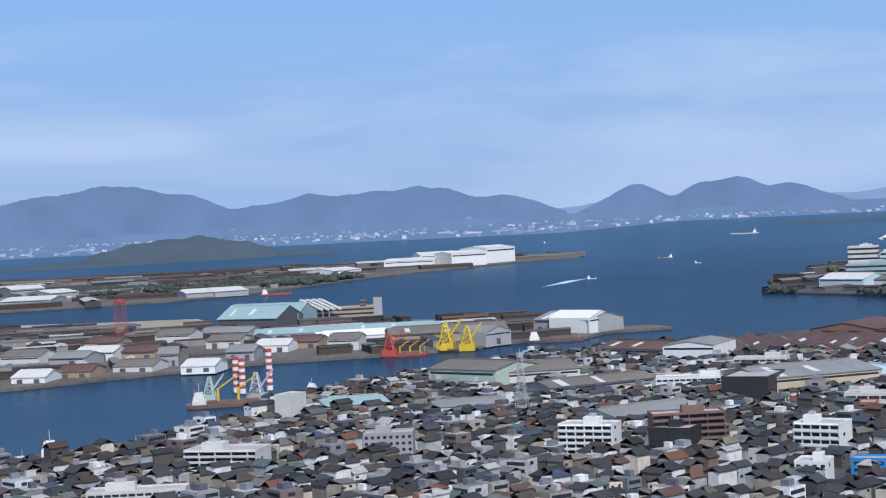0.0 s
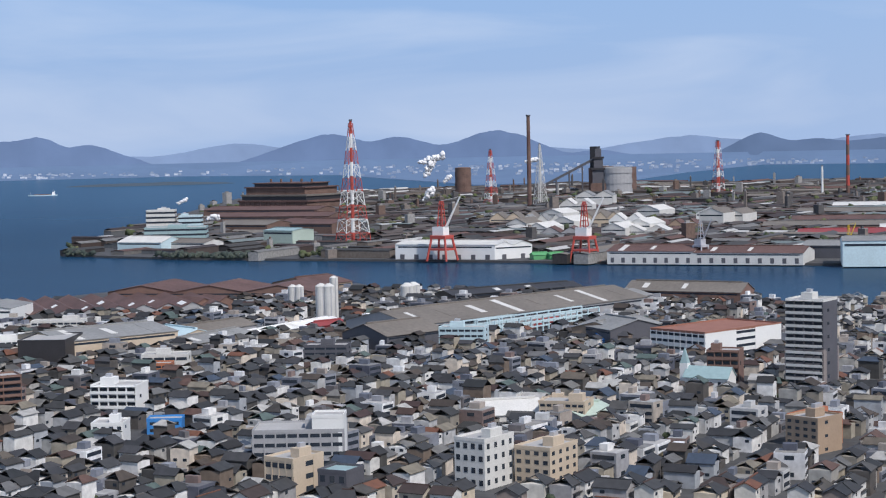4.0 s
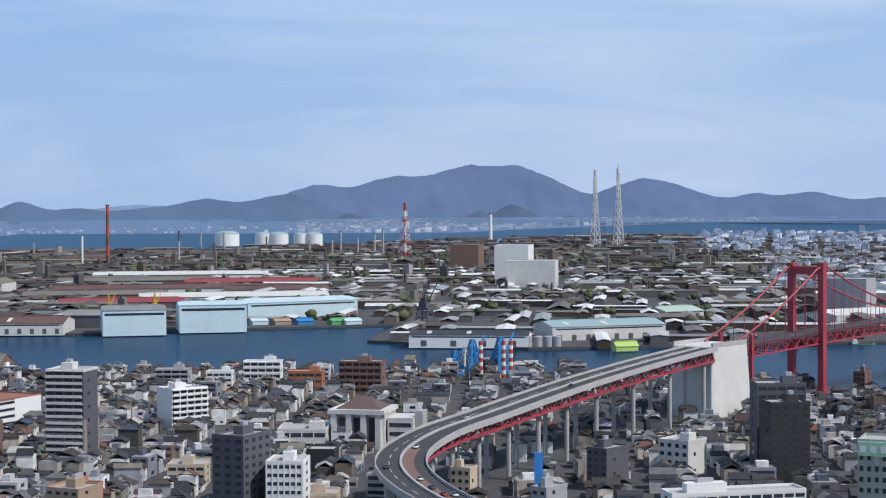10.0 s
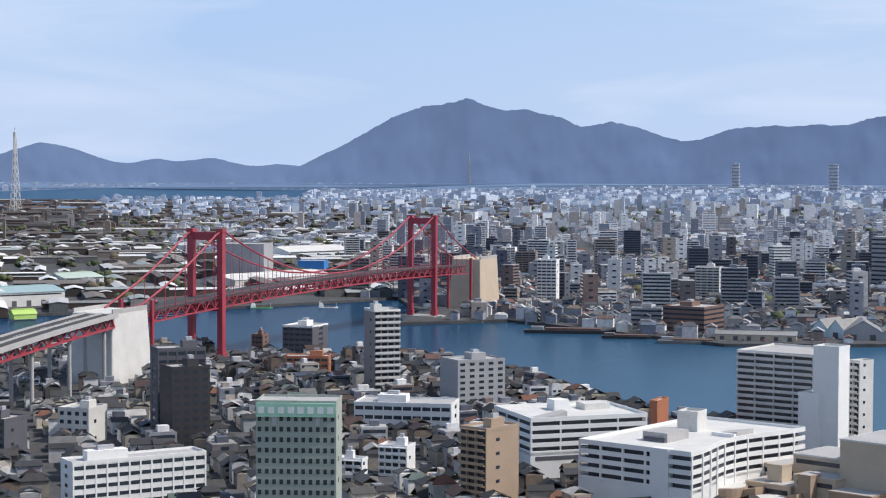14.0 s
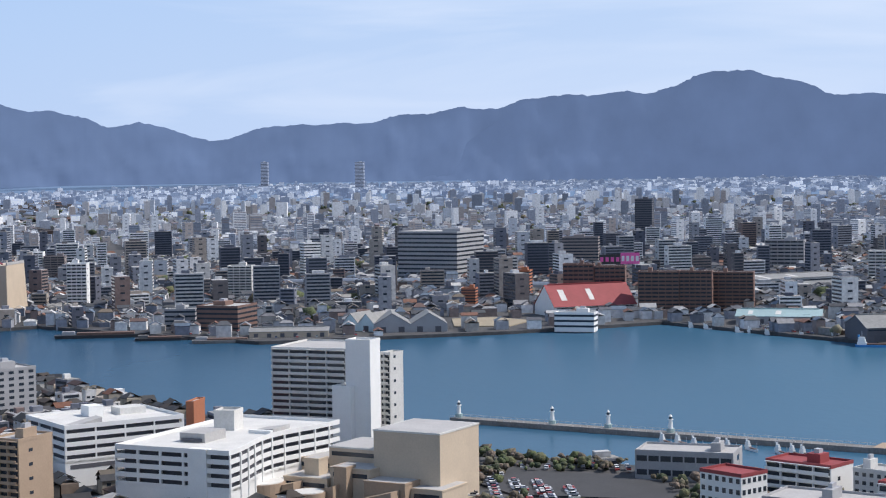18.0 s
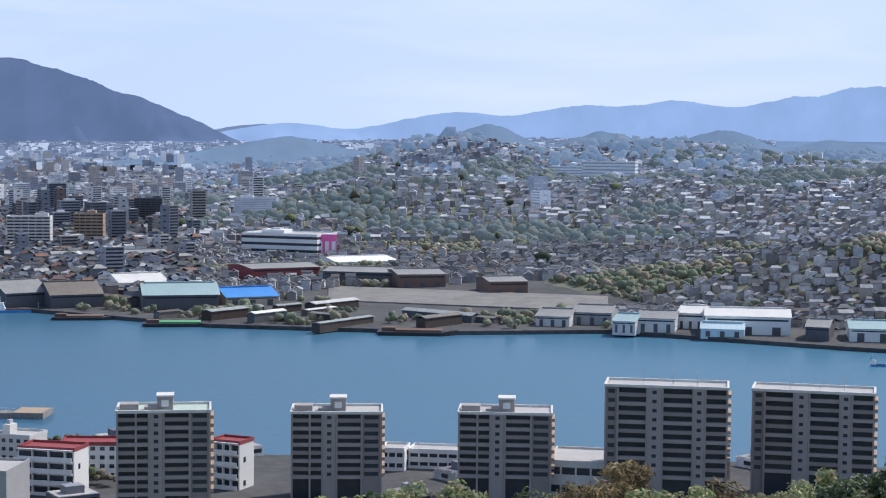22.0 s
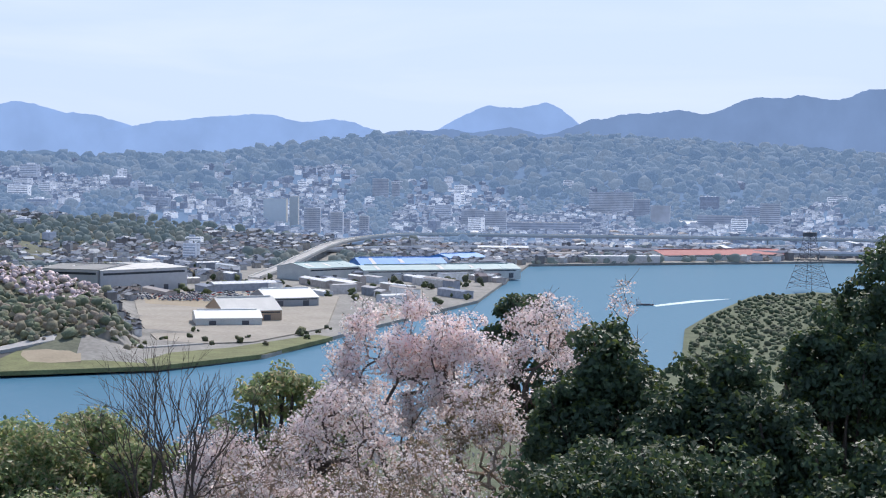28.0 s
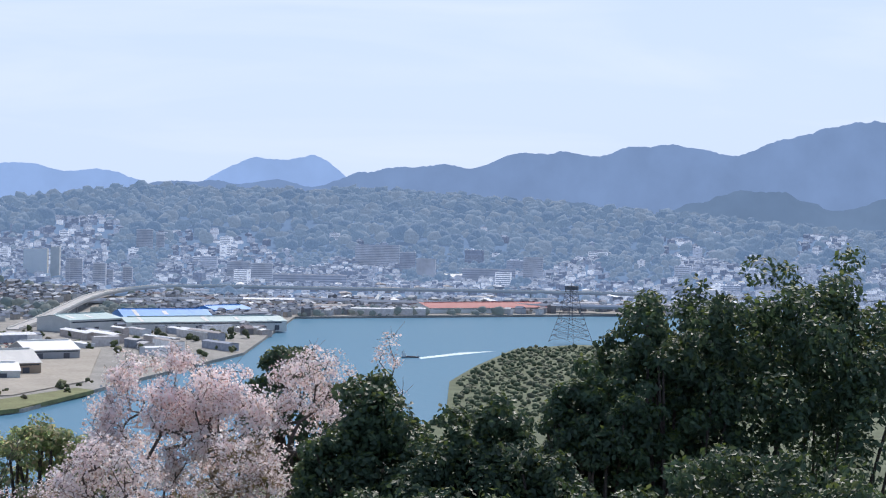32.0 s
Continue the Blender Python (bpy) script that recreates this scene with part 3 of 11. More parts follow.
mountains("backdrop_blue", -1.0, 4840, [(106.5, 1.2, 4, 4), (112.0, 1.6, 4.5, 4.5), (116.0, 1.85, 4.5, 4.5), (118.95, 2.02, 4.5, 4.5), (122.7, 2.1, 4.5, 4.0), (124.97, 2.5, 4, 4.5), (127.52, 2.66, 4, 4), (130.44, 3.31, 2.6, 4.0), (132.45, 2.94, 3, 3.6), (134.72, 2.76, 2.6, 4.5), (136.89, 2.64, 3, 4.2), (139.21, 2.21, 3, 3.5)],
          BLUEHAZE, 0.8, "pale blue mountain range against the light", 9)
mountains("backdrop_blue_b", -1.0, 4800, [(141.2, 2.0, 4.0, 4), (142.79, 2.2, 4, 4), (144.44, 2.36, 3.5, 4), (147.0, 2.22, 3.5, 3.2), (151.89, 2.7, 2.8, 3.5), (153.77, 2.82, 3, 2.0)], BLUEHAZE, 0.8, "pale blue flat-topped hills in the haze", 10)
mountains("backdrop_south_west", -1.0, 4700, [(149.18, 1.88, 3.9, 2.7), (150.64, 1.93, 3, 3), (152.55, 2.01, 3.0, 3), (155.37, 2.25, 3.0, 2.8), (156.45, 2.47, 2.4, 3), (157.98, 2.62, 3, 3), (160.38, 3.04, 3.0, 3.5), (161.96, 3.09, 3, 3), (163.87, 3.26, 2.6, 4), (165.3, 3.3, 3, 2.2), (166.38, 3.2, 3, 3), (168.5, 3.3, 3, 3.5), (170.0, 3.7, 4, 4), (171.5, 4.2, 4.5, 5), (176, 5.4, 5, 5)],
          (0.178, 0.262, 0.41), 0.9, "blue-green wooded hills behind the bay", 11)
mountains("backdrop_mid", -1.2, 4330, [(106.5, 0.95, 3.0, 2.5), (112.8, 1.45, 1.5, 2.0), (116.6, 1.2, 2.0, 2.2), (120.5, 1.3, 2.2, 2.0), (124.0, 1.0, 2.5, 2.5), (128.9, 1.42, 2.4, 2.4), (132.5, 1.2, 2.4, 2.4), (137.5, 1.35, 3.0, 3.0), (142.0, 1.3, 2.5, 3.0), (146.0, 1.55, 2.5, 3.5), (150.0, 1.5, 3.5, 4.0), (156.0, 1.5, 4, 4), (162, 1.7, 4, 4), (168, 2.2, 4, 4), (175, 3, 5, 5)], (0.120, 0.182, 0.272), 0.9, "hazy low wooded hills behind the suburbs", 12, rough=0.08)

# ---- builders ----
KEEP = []   # footprints: x, y, half width, half depth, yaw


def keep(x, y, hw, hd, yaw):
    KEEP.append((x, y, hw + 3, hd + 3, radians(yaw)))


def hall(name, label, x, y, yaw, length, depth, eave, rise, wall, roof, bays=0, doors=3, group="", z=2.6, trim=None, cat="warehouse"):
    """A shed or hall. bays 0: one ridge along the front; n: n gables facing the front."""
    keep(x, y, length / 2, depth / 2, yaw)
    h = base(name, x, y, z, yaw, label, cat, group)
    l2, d2 = length / 2, depth / 2
    bm, o = bmesh.new(), 0.6
    if bays == 0:
        prism(bm, [(-d2, -1.5), (d2, -1.5), (d2, eave), (0, eave + rise), (-d2, eave)], -l2, l2)
        bm.transform(Matrix.Rotation(radians(90), 4, "Z"))
        part("wall", bm, wall, h)
        for s in (-1, 1):
            bm = bmesh.new()
            k = rise / d2
            prism(bm, [(s * (d2 + o), eave - o * k + 0.02), (0, eave + rise + 0.02), (0, eave + rise + 0.32), (s * (d2 + o), eave - o * k + 0.32)], -l2 - o, l2 + o)
            bm.transform(Matrix.Rotation(radians(90), 4, "Z"))
            bmesh.ops.recalc_face_normals(bm, faces=bm.faces)
            part("roof_slope", bm, roof, h)
        bm = bmesh.new()
        box(bm, -l2 * 0.92, l2 * 0.92, -0.7, 0.7, eave + rise + 0.2, eave + rise + 1.1)
        part("ridge_vent", bm, roof, h)
        if length > 60 and math.hypot(x, y) < 2100:
            n = max(3, int(length / 28))
            for i in range(n):
                c = -l2 + length * (i + 0.5) / n
                bm = bmesh.new()
                u0, u1 = (0.25, 0.75) if random.random() < 0.6 else (0.1, 0.95)
                prism(bm, [(-d2 * u0, eave + rise * (1 - u0) + 0.3), (-d2 * u1, eave + rise * (1 - u1) + 0.3), (-d2 * u1, eave + rise * (1 - u1) + 0.45), (-d2 * u0, eave + rise * (1 - u0) + 0.45)], c - 1.6, c + 1.6 + 2.4 * random.random())
                bm.transform(Matrix.Rotation(radians(90), 4, "Z"))
                bmesh.ops.recalc_face_normals(bm, faces=bm.faces)
                part("roof_light", bm, OFFWHITE if i % 3 else roof, h)
    else:
        w = length / bays
        for i in range(bays):
            c = -l2 + w * (i + 0.5)
            bm = bmesh.new()
            prism(bm, [(c - w / 2, -1.5), (c + w / 2, -1.5), (c + w / 2, eave), (c, eave + rise), (c - w / 2, eave)], -d2, d2)
            bmesh.ops.recalc_face_normals(bm, faces=bm.faces)
            part("wall", bm, wall, h)
            for s in (-1, 1):
                bm = bmesh.new()
                prism(bm, [(c + s * (w / 2 - 0.02), eave + 0.03), (c, eave + rise + 0.03), (c, eave + rise + 0.33), (c + s * (w / 2 - 0.02), eave + 0.33)], -d2 - o, d2 + o)
                bmesh.ops.recalc_face_normals(bm, faces=bm.faces)
                part("roof_slope", bm, roof, h)
    n = doors
    if n and math.hypot(x, y) < 1900:
        for i in range(n):
            c = -l2 + length * (i + 0.5) / n
            w, dh = min(5.0, length / n * 0.32), min(5.0, eave * 0.7)
            bm = boxmesh(-w / 2, w / 2, -0.12, 0.12, 0, dh)
            d = part("door", bm, DKGREY if trim is None else trim, h)
            d.location = (c, -d2 - 0.04, 0)
    if eave > 6:
        part("window_band", boxmesh(-l2 * 0.94, l2 * 0.94, -d2 - 0.1, -d2 + 0.05, eave * 0.78, eave * 0.88), GLASS, h)
    return h


def block(name, label, x, y, yaw, w, d, hgt, floors, bays, wall, style="windows", sidebays=2, top=None, z=2.6, roofmat=None, group="", cat="building", pent=0.3):
    """A flat-roofed building of several storeys; its front is local -y. styles: windows, balcony, strips, plain."""
    if math.hypot(x, y) > 900 and style == "windows":
        style = "strips"
    keep(x, y, w / 2, d / 2, yaw)
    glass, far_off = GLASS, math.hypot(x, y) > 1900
    # far blocks round the bay swap to walls and glass with painted haze
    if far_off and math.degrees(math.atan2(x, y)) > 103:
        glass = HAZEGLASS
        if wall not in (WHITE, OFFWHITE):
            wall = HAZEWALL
    if far_off:
        rise = max(0.0, ground_z(x, y) - z)
        z, hgt = z + rise, max(hgt - rise, hgt * 0.6)
    b = base(name, x, y, z, yaw, label, cat, group)
    w2, d2, fh = w / 2, d / 2, hgt / floors
    bm = bmesh.new()
    box(bm, -w2, w2, -d2, d2, -2.0, hgt)
    part("wall", bm, wall, b)
    bm = bmesh.new()
    for a in ((-w2 - .1, w2 + .1, -d2 - .1, -d2 + .25), (-w2 - .1, w2 + .1, d2 - .25, d2 + .1), (-w2 - .1, -w2 + .25, -d2 + .25, d2 - .25), (w2 - .25, w2 + .1, -d2 + .25, d2 - .25)):
        box(bm, *a, hgt - 0.4, hgt + 0.9)
    part("parapet", bm, top or wall, b)
    part("roof", boxmesh(-w2 + .25, w2 - .25, -d2 + .25, d2 - .25, hgt - 0.05, hgt + 0.12), roofmat or CONCRETE, b)
    if pent:
        pw = w * pent
        px = (random.random() - 0.5) * (w - pw) * 0.8
        pt = part("penthouse", boxmesh(px - pw / 2, px + pw / 2, -d2 * 0.35, d2 * 0.45, hgt, hgt + 3.4), top or wall, b)
        part("water_tank", boxmesh(px - pw * .2, px + pw * .2, -d2 * .1, d2 * .25, hgt + 3.4, hgt + 4.9), STEEL, pt)
    if style == "plain":
        return b
    cell = w / bays
    win = bpy.data.meshes.new("window")
    bm = boxmesh(-cell * 0.25, cell * 0.25, -0.09, 0.09, 0, fh * 0.45)
    bm.to_mesh(win)
    bm.free()
    win.materials.append(glass)
    for f in range(floors):
        z0 = f * fh
        if style == "balcony":
            bm = bmesh.new()
            box(bm, -w2 + 0.3, w2 - 0.3, -d2 - 1.3, -d2, z0 + fh * 0.98, z0 + fh * 1.04)
            box(bm, -w2 + 0.3, w2 - 0.3, -d2 - 1.35, -d2 - 1.2, z0 + 0.0 + fh * 0.02, z0 + fh * 0.42)
            part("balcony", bm, wall if top in (None, ROOFRED, TERRACOTTA) else top, b)
            part("window_band", boxmesh(-w2 + 0.5, w2 - 0.5, -d2 - 0.08, -d2 + 0.05, z0 + fh * 0.05, z0 + fh * 0.82), glass, b)
        elif style == "strips":
            part("window_band", boxmesh(-w2 - 0.08, w2 + 0.08, -d2 - 0.08, d2 + 0.08, z0 + fh * 0.36, z0 + fh * 0.76), glass, b)
            if math.hypot(x, y) < 1250 and f == 0:
                for i in range(bays + 1):
                    px = -w2 + 0.25 + (w - 0.5) * i / bays
                    part("pier", boxmesh(px - 0.3, px + 0.3, -d2 - 0.14, -d2, 0, hgt), wall, b)
                for s in (-1, 1):
                    part("end_wall", boxmesh(s * w2 - 0.14, s * w2 + 0.14, -d2 + 0.1, -d2 * .2, 0, hgt), wall, b)
                    part("end_wall", boxmesh(s * w2 - 0.14, s * w2 + 0.14, d2 * .3, d2 - 0.1, 0, hgt), wall, b)
        else:
            for i in range(bays):
                o = new("window", win)
                o.parent, o.location = b, (-w2 + cell * (i + 0.5), -d2, z0 + fh * 0.3)
        if style != "strips":
            for s in (-1, 1):
                if sidebays > 3:
                    for i in range(sidebays):
                        o = new("window", win)
                        o.parent, o.location, o.rotation_euler = b, (s * w2, -d2 + d * (i + 0.5) / sidebays, z0 + fh * 0.3), (0, 0, radians(90))
                elif sidebays and f % 2 == 0:
                    o = new("window", win)
                    o.parent, o.location, o.rotation_euler = b, (s * w2, -d2 * 0.3, z0 + fh * 0.3), (0, 0, radians(90))
    if style == "balcony":
        me = bpy.data.meshes.new("partition")
        bm = boxmesh(-0.12, 0.12, -1.3, 0, 0, fh * 0.96)
        bm.to_mesh(me)
        bm.free()
        me.materials.append(wall)
        for i in range(1, bays):
            if i % 2 == 0 or bays < 7:
                part("pier", boxmesh(-w2 + cell * i - .2, -w2 + cell * i + .2, -d2 - 1.32, -d2, 0, hgt), wall, b)
    return b


def stack(label, x, y, hgt, r0, r1, bands, mats, lattice=0.0, z=2.6, scale=1.0, cat="chimney", ring=True):
    """A works chimney, each painted band a part; lattice: the half width of a steel tower round it."""
    keep(x, y, max(r0, lattice), max(r0, lattice), 0)
    c = base("chimney", x, y, z, 0, label, cat)
    n = bands
    if lattice > 8:
        r0, r1 = r0 * 0.55, r1 * 0.6
    for i in range(n):
        bm = bmesh.new()
        a, b = i / n, (i + 1) / n
        bar(bm, (0, 0, hgt * a - (1.0 if i == 0 else 0)), (0, 0, hgt * b), r0 + (r1 - r0) * a, 14, r0 + (r1 - r0) * b)
        part("band", bm, mats[(n - 1 - i) % len(mats)], c)
    if lattice:
        lh = hgt * 0.97
        m = 9
        for k in range(m):
            bm = bmesh.new()
            za, zb = lh * k / m, lh * (k + 1) / m
            wa, wb = lattice * (1 - k / m) ** 1.1 + r1 * 1.25, lattice * (1 - (k + 1) / m) ** 1.1 + r1 * 1.25
            q = [(-1, -1), (1, -1), (1, 1), (-1, 1)]
            t = 0.32 + 0.3 * (1 - k / m)
            for i in range(4):
                (ax, ay), (bx, by) = q[i], q[(i + 1) % 4]
                bar(bm, (ax * wa, ay * wa, za - (1 if k == 0 else 0)), (ax * wb, ay * wb, zb), t, 5)
                bar(bm, (ax * wa, ay * wa, za), (bx * wb, by * wb, zb), t * 0.6, 4)
                bar(bm, (bx * wa, by * wa, za), (ax * wb, ay * wb, zb), t * 0.6, 4)
                bar(bm, (ax * wb, ay * wb, zb), (bx * wb, by * wb, zb), t * 0.7, 4)
            part("lattice_stage", bm, mats[(m - 1 - k) % len(mats)], c)
    if ring:
        bm = bmesh.new()
        bar(bm, (0, 0, hgt * 0.985), (0, 0, hgt), r1 * 1.35, 14)
        part("rim", bm, DKGREY, c)
    return c


def pylon(label, x, y, hgt, foot, head, material, z=2.6, stages=10, cat="mast"):
    """A lattice mast on four legs, each stage a part."""
    keep(x, y, foot, foot, 0)
    c = base("lattice_mast", x, y, z, 20, label, cat)
    q = [(-1, -1), (1, -1), (1, 1), (-1, 1)]
    for k in range(stages):
        bm = bmesh.new()
        za, zb = hgt * k / stages, hgt * (k + 1) / stages
        wa, wb = head + (foot - head) * (1 - k / stages) ** 1.5, head + (foot - head) * (1 - (k + 1) / stages) ** 1.5
        t = hgt * 0.0042
        for i in range(4):
            (ax, ay), (bx, by) = q[i], q[(i + 1) % 4]
            bar(bm, (ax * wa, ay * wa, za - (1 if k == 0 else 0)), (ax * wb, ay * wb, zb), t, 5)
            bar(bm, (ax * wa, ay * wa, za), (bx * wb, by * wb, zb), t * 0.6, 4)
            bar(bm, (bx * wa, by * wa, za), (ax * wb, ay * wb, zb), t * 0.6, 4)
            bar(bm, (ax * wb, ay * wb, zb), (bx * wb, by * wb, zb), t * 0.6, 4)
        part("stage", bm, material, c)
    bm = bmesh.new()
    bar(bm, (0, 0, hgt), (0, 0, hgt * 1.06), hgt * 0.006, 6)
    bar(bm, (0, 0, hgt * 0.93), (0, 0, hgt), head * 1.7, 10)
    part("antenna", bm, material, c)
    return c


def tank(label, x, y, r, hgt, material, roofmat, z=2.6, dome=0.2, group="", steps=1):
    keep(x, y, r, r, 0)
    c = base("storage_tank", x, y, z, 0, label, "tank", group)
    for i in range(steps):
        bm = bmesh.new()
        bar(bm, (0, 0, hgt * i / steps - (1 if i == 0 else 0)), (0, 0, hgt * (i + 1) / steps), r * (1 - 0.03 * (i % 2)), 24)
        part("shell", bm, material, c)
    bm = bmesh.new()
    rings = 4
    prev = None
    for k in range(rings + 1):
        a = k / rings * math.pi / 2
        rr, zz = max(r * math.cos(a), 0.05), hgt + dome * r * math.sin(a)
        cur = [bm.verts.new((rr * math.cos(j * math.tau / 24), rr * math.sin(j * math.tau / 24), zz)) for j in range(24)]
        if prev:
            for j in range(24):
                bm.faces.new((prev[j], prev[(j + 1) % 24], cur[(j + 1) % 24], cur[j]))
        prev = cur
    bm.faces.new(prev)
    part("roof", bm, roofmat, c)
    return c


def ship(label, x, y, yaw, length, beam, hull, house, deck=RUST, aft=True, mast=True, z=0.0, crane=0, cat="ship"):
    c = base("ship", x, y, z, yaw, label, cat)
    l2, b2, fb = length / 2, beam / 2, max(0.9, min(length * 0.045, 1.6 + length * 0.012))
    bm = bmesh.new()
    pts = [(-l2, -b2 * .8), (-l2, b2 * .8), (-l2 * .8, b2), (l2 * .6, b2), (l2 * .85, b2 * .6), (l2, 0), (l2 * .85, -b2 * .6), (l2 * .6, -b2), (-l2 * .8, -b2)]
    lo = [bm.verts.new((px * 0.96, py * 0.9, -1.2)) for px, py in pts]
    hi = [bm.verts.new((px, py, fb * (1.35 if px > l2 * .7 else 1.0))) for px, py in pts]
    for i in range(len(pts)):
        j = (i + 1) % len(pts)
        bm.faces.new((lo[i], lo[j], hi[j], hi[i]))
    bm.faces.new(lo)
    bm.faces.new(hi[::-1])
    bmesh.ops.recalc_face_normals(bm, faces=bm.faces)
    part("hull", bm, hull, c)
    part("deck", boxmesh(-l2 * .55, l2 * .6, -b2 * .7, b2 * .7, fb, fb + length * .02 + .2), deck, c)
    sx = -l2 * .72 if aft else l2 * .2
    k = min(length * 0.06, 2.2 + length * 0.018) + 1.2
    for i, wd in enumerate((0.8, 0.65, 0.5) if mast else (0.4,)):
        part("deckhouse", boxmesh(sx - k * (1 - .15 * i), sx + k * (1 - .2 * i), -b2 * wd, b2 * wd, fb + i * k * .55, fb + (i + 1) * k * .55), house, c)
    if mast:
        bm = bmesh.new()
        bar(bm, (sx, 0, fb + k * 1.6), (sx, 0, fb + k * 3.0), 0.12 + length * .002, 6)
        bar(bm, (l2 * .8, 0, fb), (l2 * .8, 0, fb + k * 1.6), 0.12 + length * .002, 6)
        part("mast", bm, STEEL, c)
        bm = bmesh.new()
        bar(bm, (sx - k * .6, 0, fb + k * 1.1), (sx - k * .7, 0, fb + k * 2.1), k * .22, 10)
        part("funnel", bm, hull, c)
    for i in range(crane):
        bm = bmesh.new()
        cx = l2 * (-0.3 + 0.45 * i)
        bar(bm, (cx, 0, fb), (cx, 0, fb + length * .16), length * .012 + .2, 8)
        bar(bm, (cx, 0, fb + length * .15), (cx + length * .22, 0, fb + length * .3), length * .006 + .15, 6)
        part("crane", bm, YELLOW, c)
    return c


def gantry(label, x, y, yaw, hgt, material, mat2, z=2.6):
    """A level-luffing quay crane: portal, turning house, mast and jib."""
    keep(x, y, 8, 8, 0)
    c = base("harbour_crane", x, y, z, yaw, label, "crane")
    k = hgt / 50
    for sx in (-1, 1):
        for sy in (-1, 1):
            bm = bmesh.new()
            bar(bm, (sx * 9 * k, sy * 8 * k, -0.3), (sx * 6 * k, sy * 5 * k, 18 * k), 0.9 * k, 6)
            part("leg", bm, material, c)
    bm = bmesh.new()
    box(bm, -8 * k, 8 * k, -7 * k, 7 * k, 8 * k, 9.5 * k)
    box(bm, -7 * k, 7 * k, -6 * k, 6 * k, 17 * k, 19.5 * k)
    part("portal_frame", bm, material, c)
    part("cab", boxmesh(-6 * k, 4 * k, -4 * k, 4 * k, 19.5 * k, 26 * k), mat2, c)
    bm = bmesh.new()
    for sx in (-1, 1):
        for sy in (-1, 1):
            bar(bm, (sx * 2.4 * k, sy * 2.4 * k, 26 * k), (sx * 0.9 * k, sy * 0.9 * k, 46 * k), 0.45 * k, 5)
    for i in range(5):
        zz = (27 + i * 4) * k
        box(bm, -2 * k, 2 * k, -2 * k, 2 * k, zz, zz + 0.5 * k)
    part("mast", bm, material, c)
    bm = bmesh.new()
    bar(bm, (3 * k, 1 * k, 24 * k), (16 * k, 2 * k, 49 * k), 0.55 * k, 6)
    bar(bm, (3 * k, -1 * k, 24 * k), (16 * k, 2 * k, 49 * k), 0.55 * k, 6)
    bar(bm, (0, 0, 46 * k), (16 * k, 2 * k, 49 * k), 0.2 * k, 4)
    part("jib", bm, mat2, c)
    return c


def patch(name, label, pts, material, category, clear=True):
    """A thin sheet of ground laid over the land."""
    bm = bmesh.new()
    top = []
    for x, y in pts:
        p, s = place(x, y, ground_z(x, y) + 0.8)
        top.append(p)
    hi = [bm.verts.new(p) for p in top]
    lo = [bm.verts.new(p - Vector((0, 0, 2.5))) for p in top]
    n = len(pts)
    bm.faces.new(hi)
    for i in range(n):
        bm.faces.new((hi[i], lo[i], lo[(i + 1) % n], hi[(i + 1) % n]))
    bmesh.ops.recalc_face_normals(bm, faces=bm.faces)
    bmesh.ops.triangulate(bm, faces=[q for q in bm.faces if len(q.verts) > 4])
    tagged(part(name, bm, material), label, category, kind="structure")
    cx, cy = sum(p[0] for p in pts) / n, sum(p[1] for p in pts) / n
    r = min(math.dist((cx, cy), p) for p in pts)
    if clear:
        keep(cx, cy, r, r, 0)


def elevated_road(label, pts, width, material):
    v = tagged(new("elevated_road"), label, "road")
    q = [place(*p)[0] for p in pts]
    for a, b in zip(pts, pts[1:]):
        k = max(1, int(math.dist(a[:2], b[:2]) / 25))
        for i in range(k):
            keep(a[0] + (b[0] - a[0]) * i / k, a[1] + (b[1] - a[1]) * i / k, 14, 14, 0)
    far_off = math.hypot(*pts[0][:2]) > 1800
    fine = []
    for i in range(len(q) - 1):
        a, b, c, d = q[max(i - 1, 0)], q[i], q[i + 1], q[min(i + 2, len(q) - 1)]
        for k in range(3):
            u = k / 3
            fine.append(0.5 * ((2 * b) + (c - a) * u + (2 * a - 5 * b + 4 * c - d) * u * u + (3 * b - a - 3 * c + d) * u ** 3))
    fine.append(q[-1])
    for i in range(len(fine) - 1):
        a, b = fine[i], fine[i + 1]
        s = Vector((-(b - a).y, (b - a).x, 0)).normalized() * width / 2
        # far parapets use the wall colour with painted haze
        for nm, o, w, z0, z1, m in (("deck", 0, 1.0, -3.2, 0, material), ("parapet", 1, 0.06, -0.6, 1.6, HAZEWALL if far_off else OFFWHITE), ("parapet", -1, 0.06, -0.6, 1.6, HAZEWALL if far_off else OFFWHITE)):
            bm = bmesh.new()
            vv = []
            for p in (a, b):
                for e in (o - w, o + w):
                    for z in (z0, z1):
                        vv.append(bm.verts.new(p + s * e + Vector((0, 0, z))))
            for f in ((0, 2, 3, 1), (4, 5, 7, 6), (0, 1, 5, 4), (2, 6, 7, 3), (1, 3, 7, 5), (0, 4, 6, 2)):
                bm.faces.new([vv[k] for k in f])
            bmesh.ops.recalc_face_normals(bm, faces=bm.faces)
            part(nm, bm, m, v)
        bm = bmesh.new()
        bar(bm, (a.x, a.y, min(a.z - 1.9, 2.0) - 1.0), (a.x, a.y, a.z - 1.8), 1.3, 8)
        part("pier", bm, CONCRETE, v)


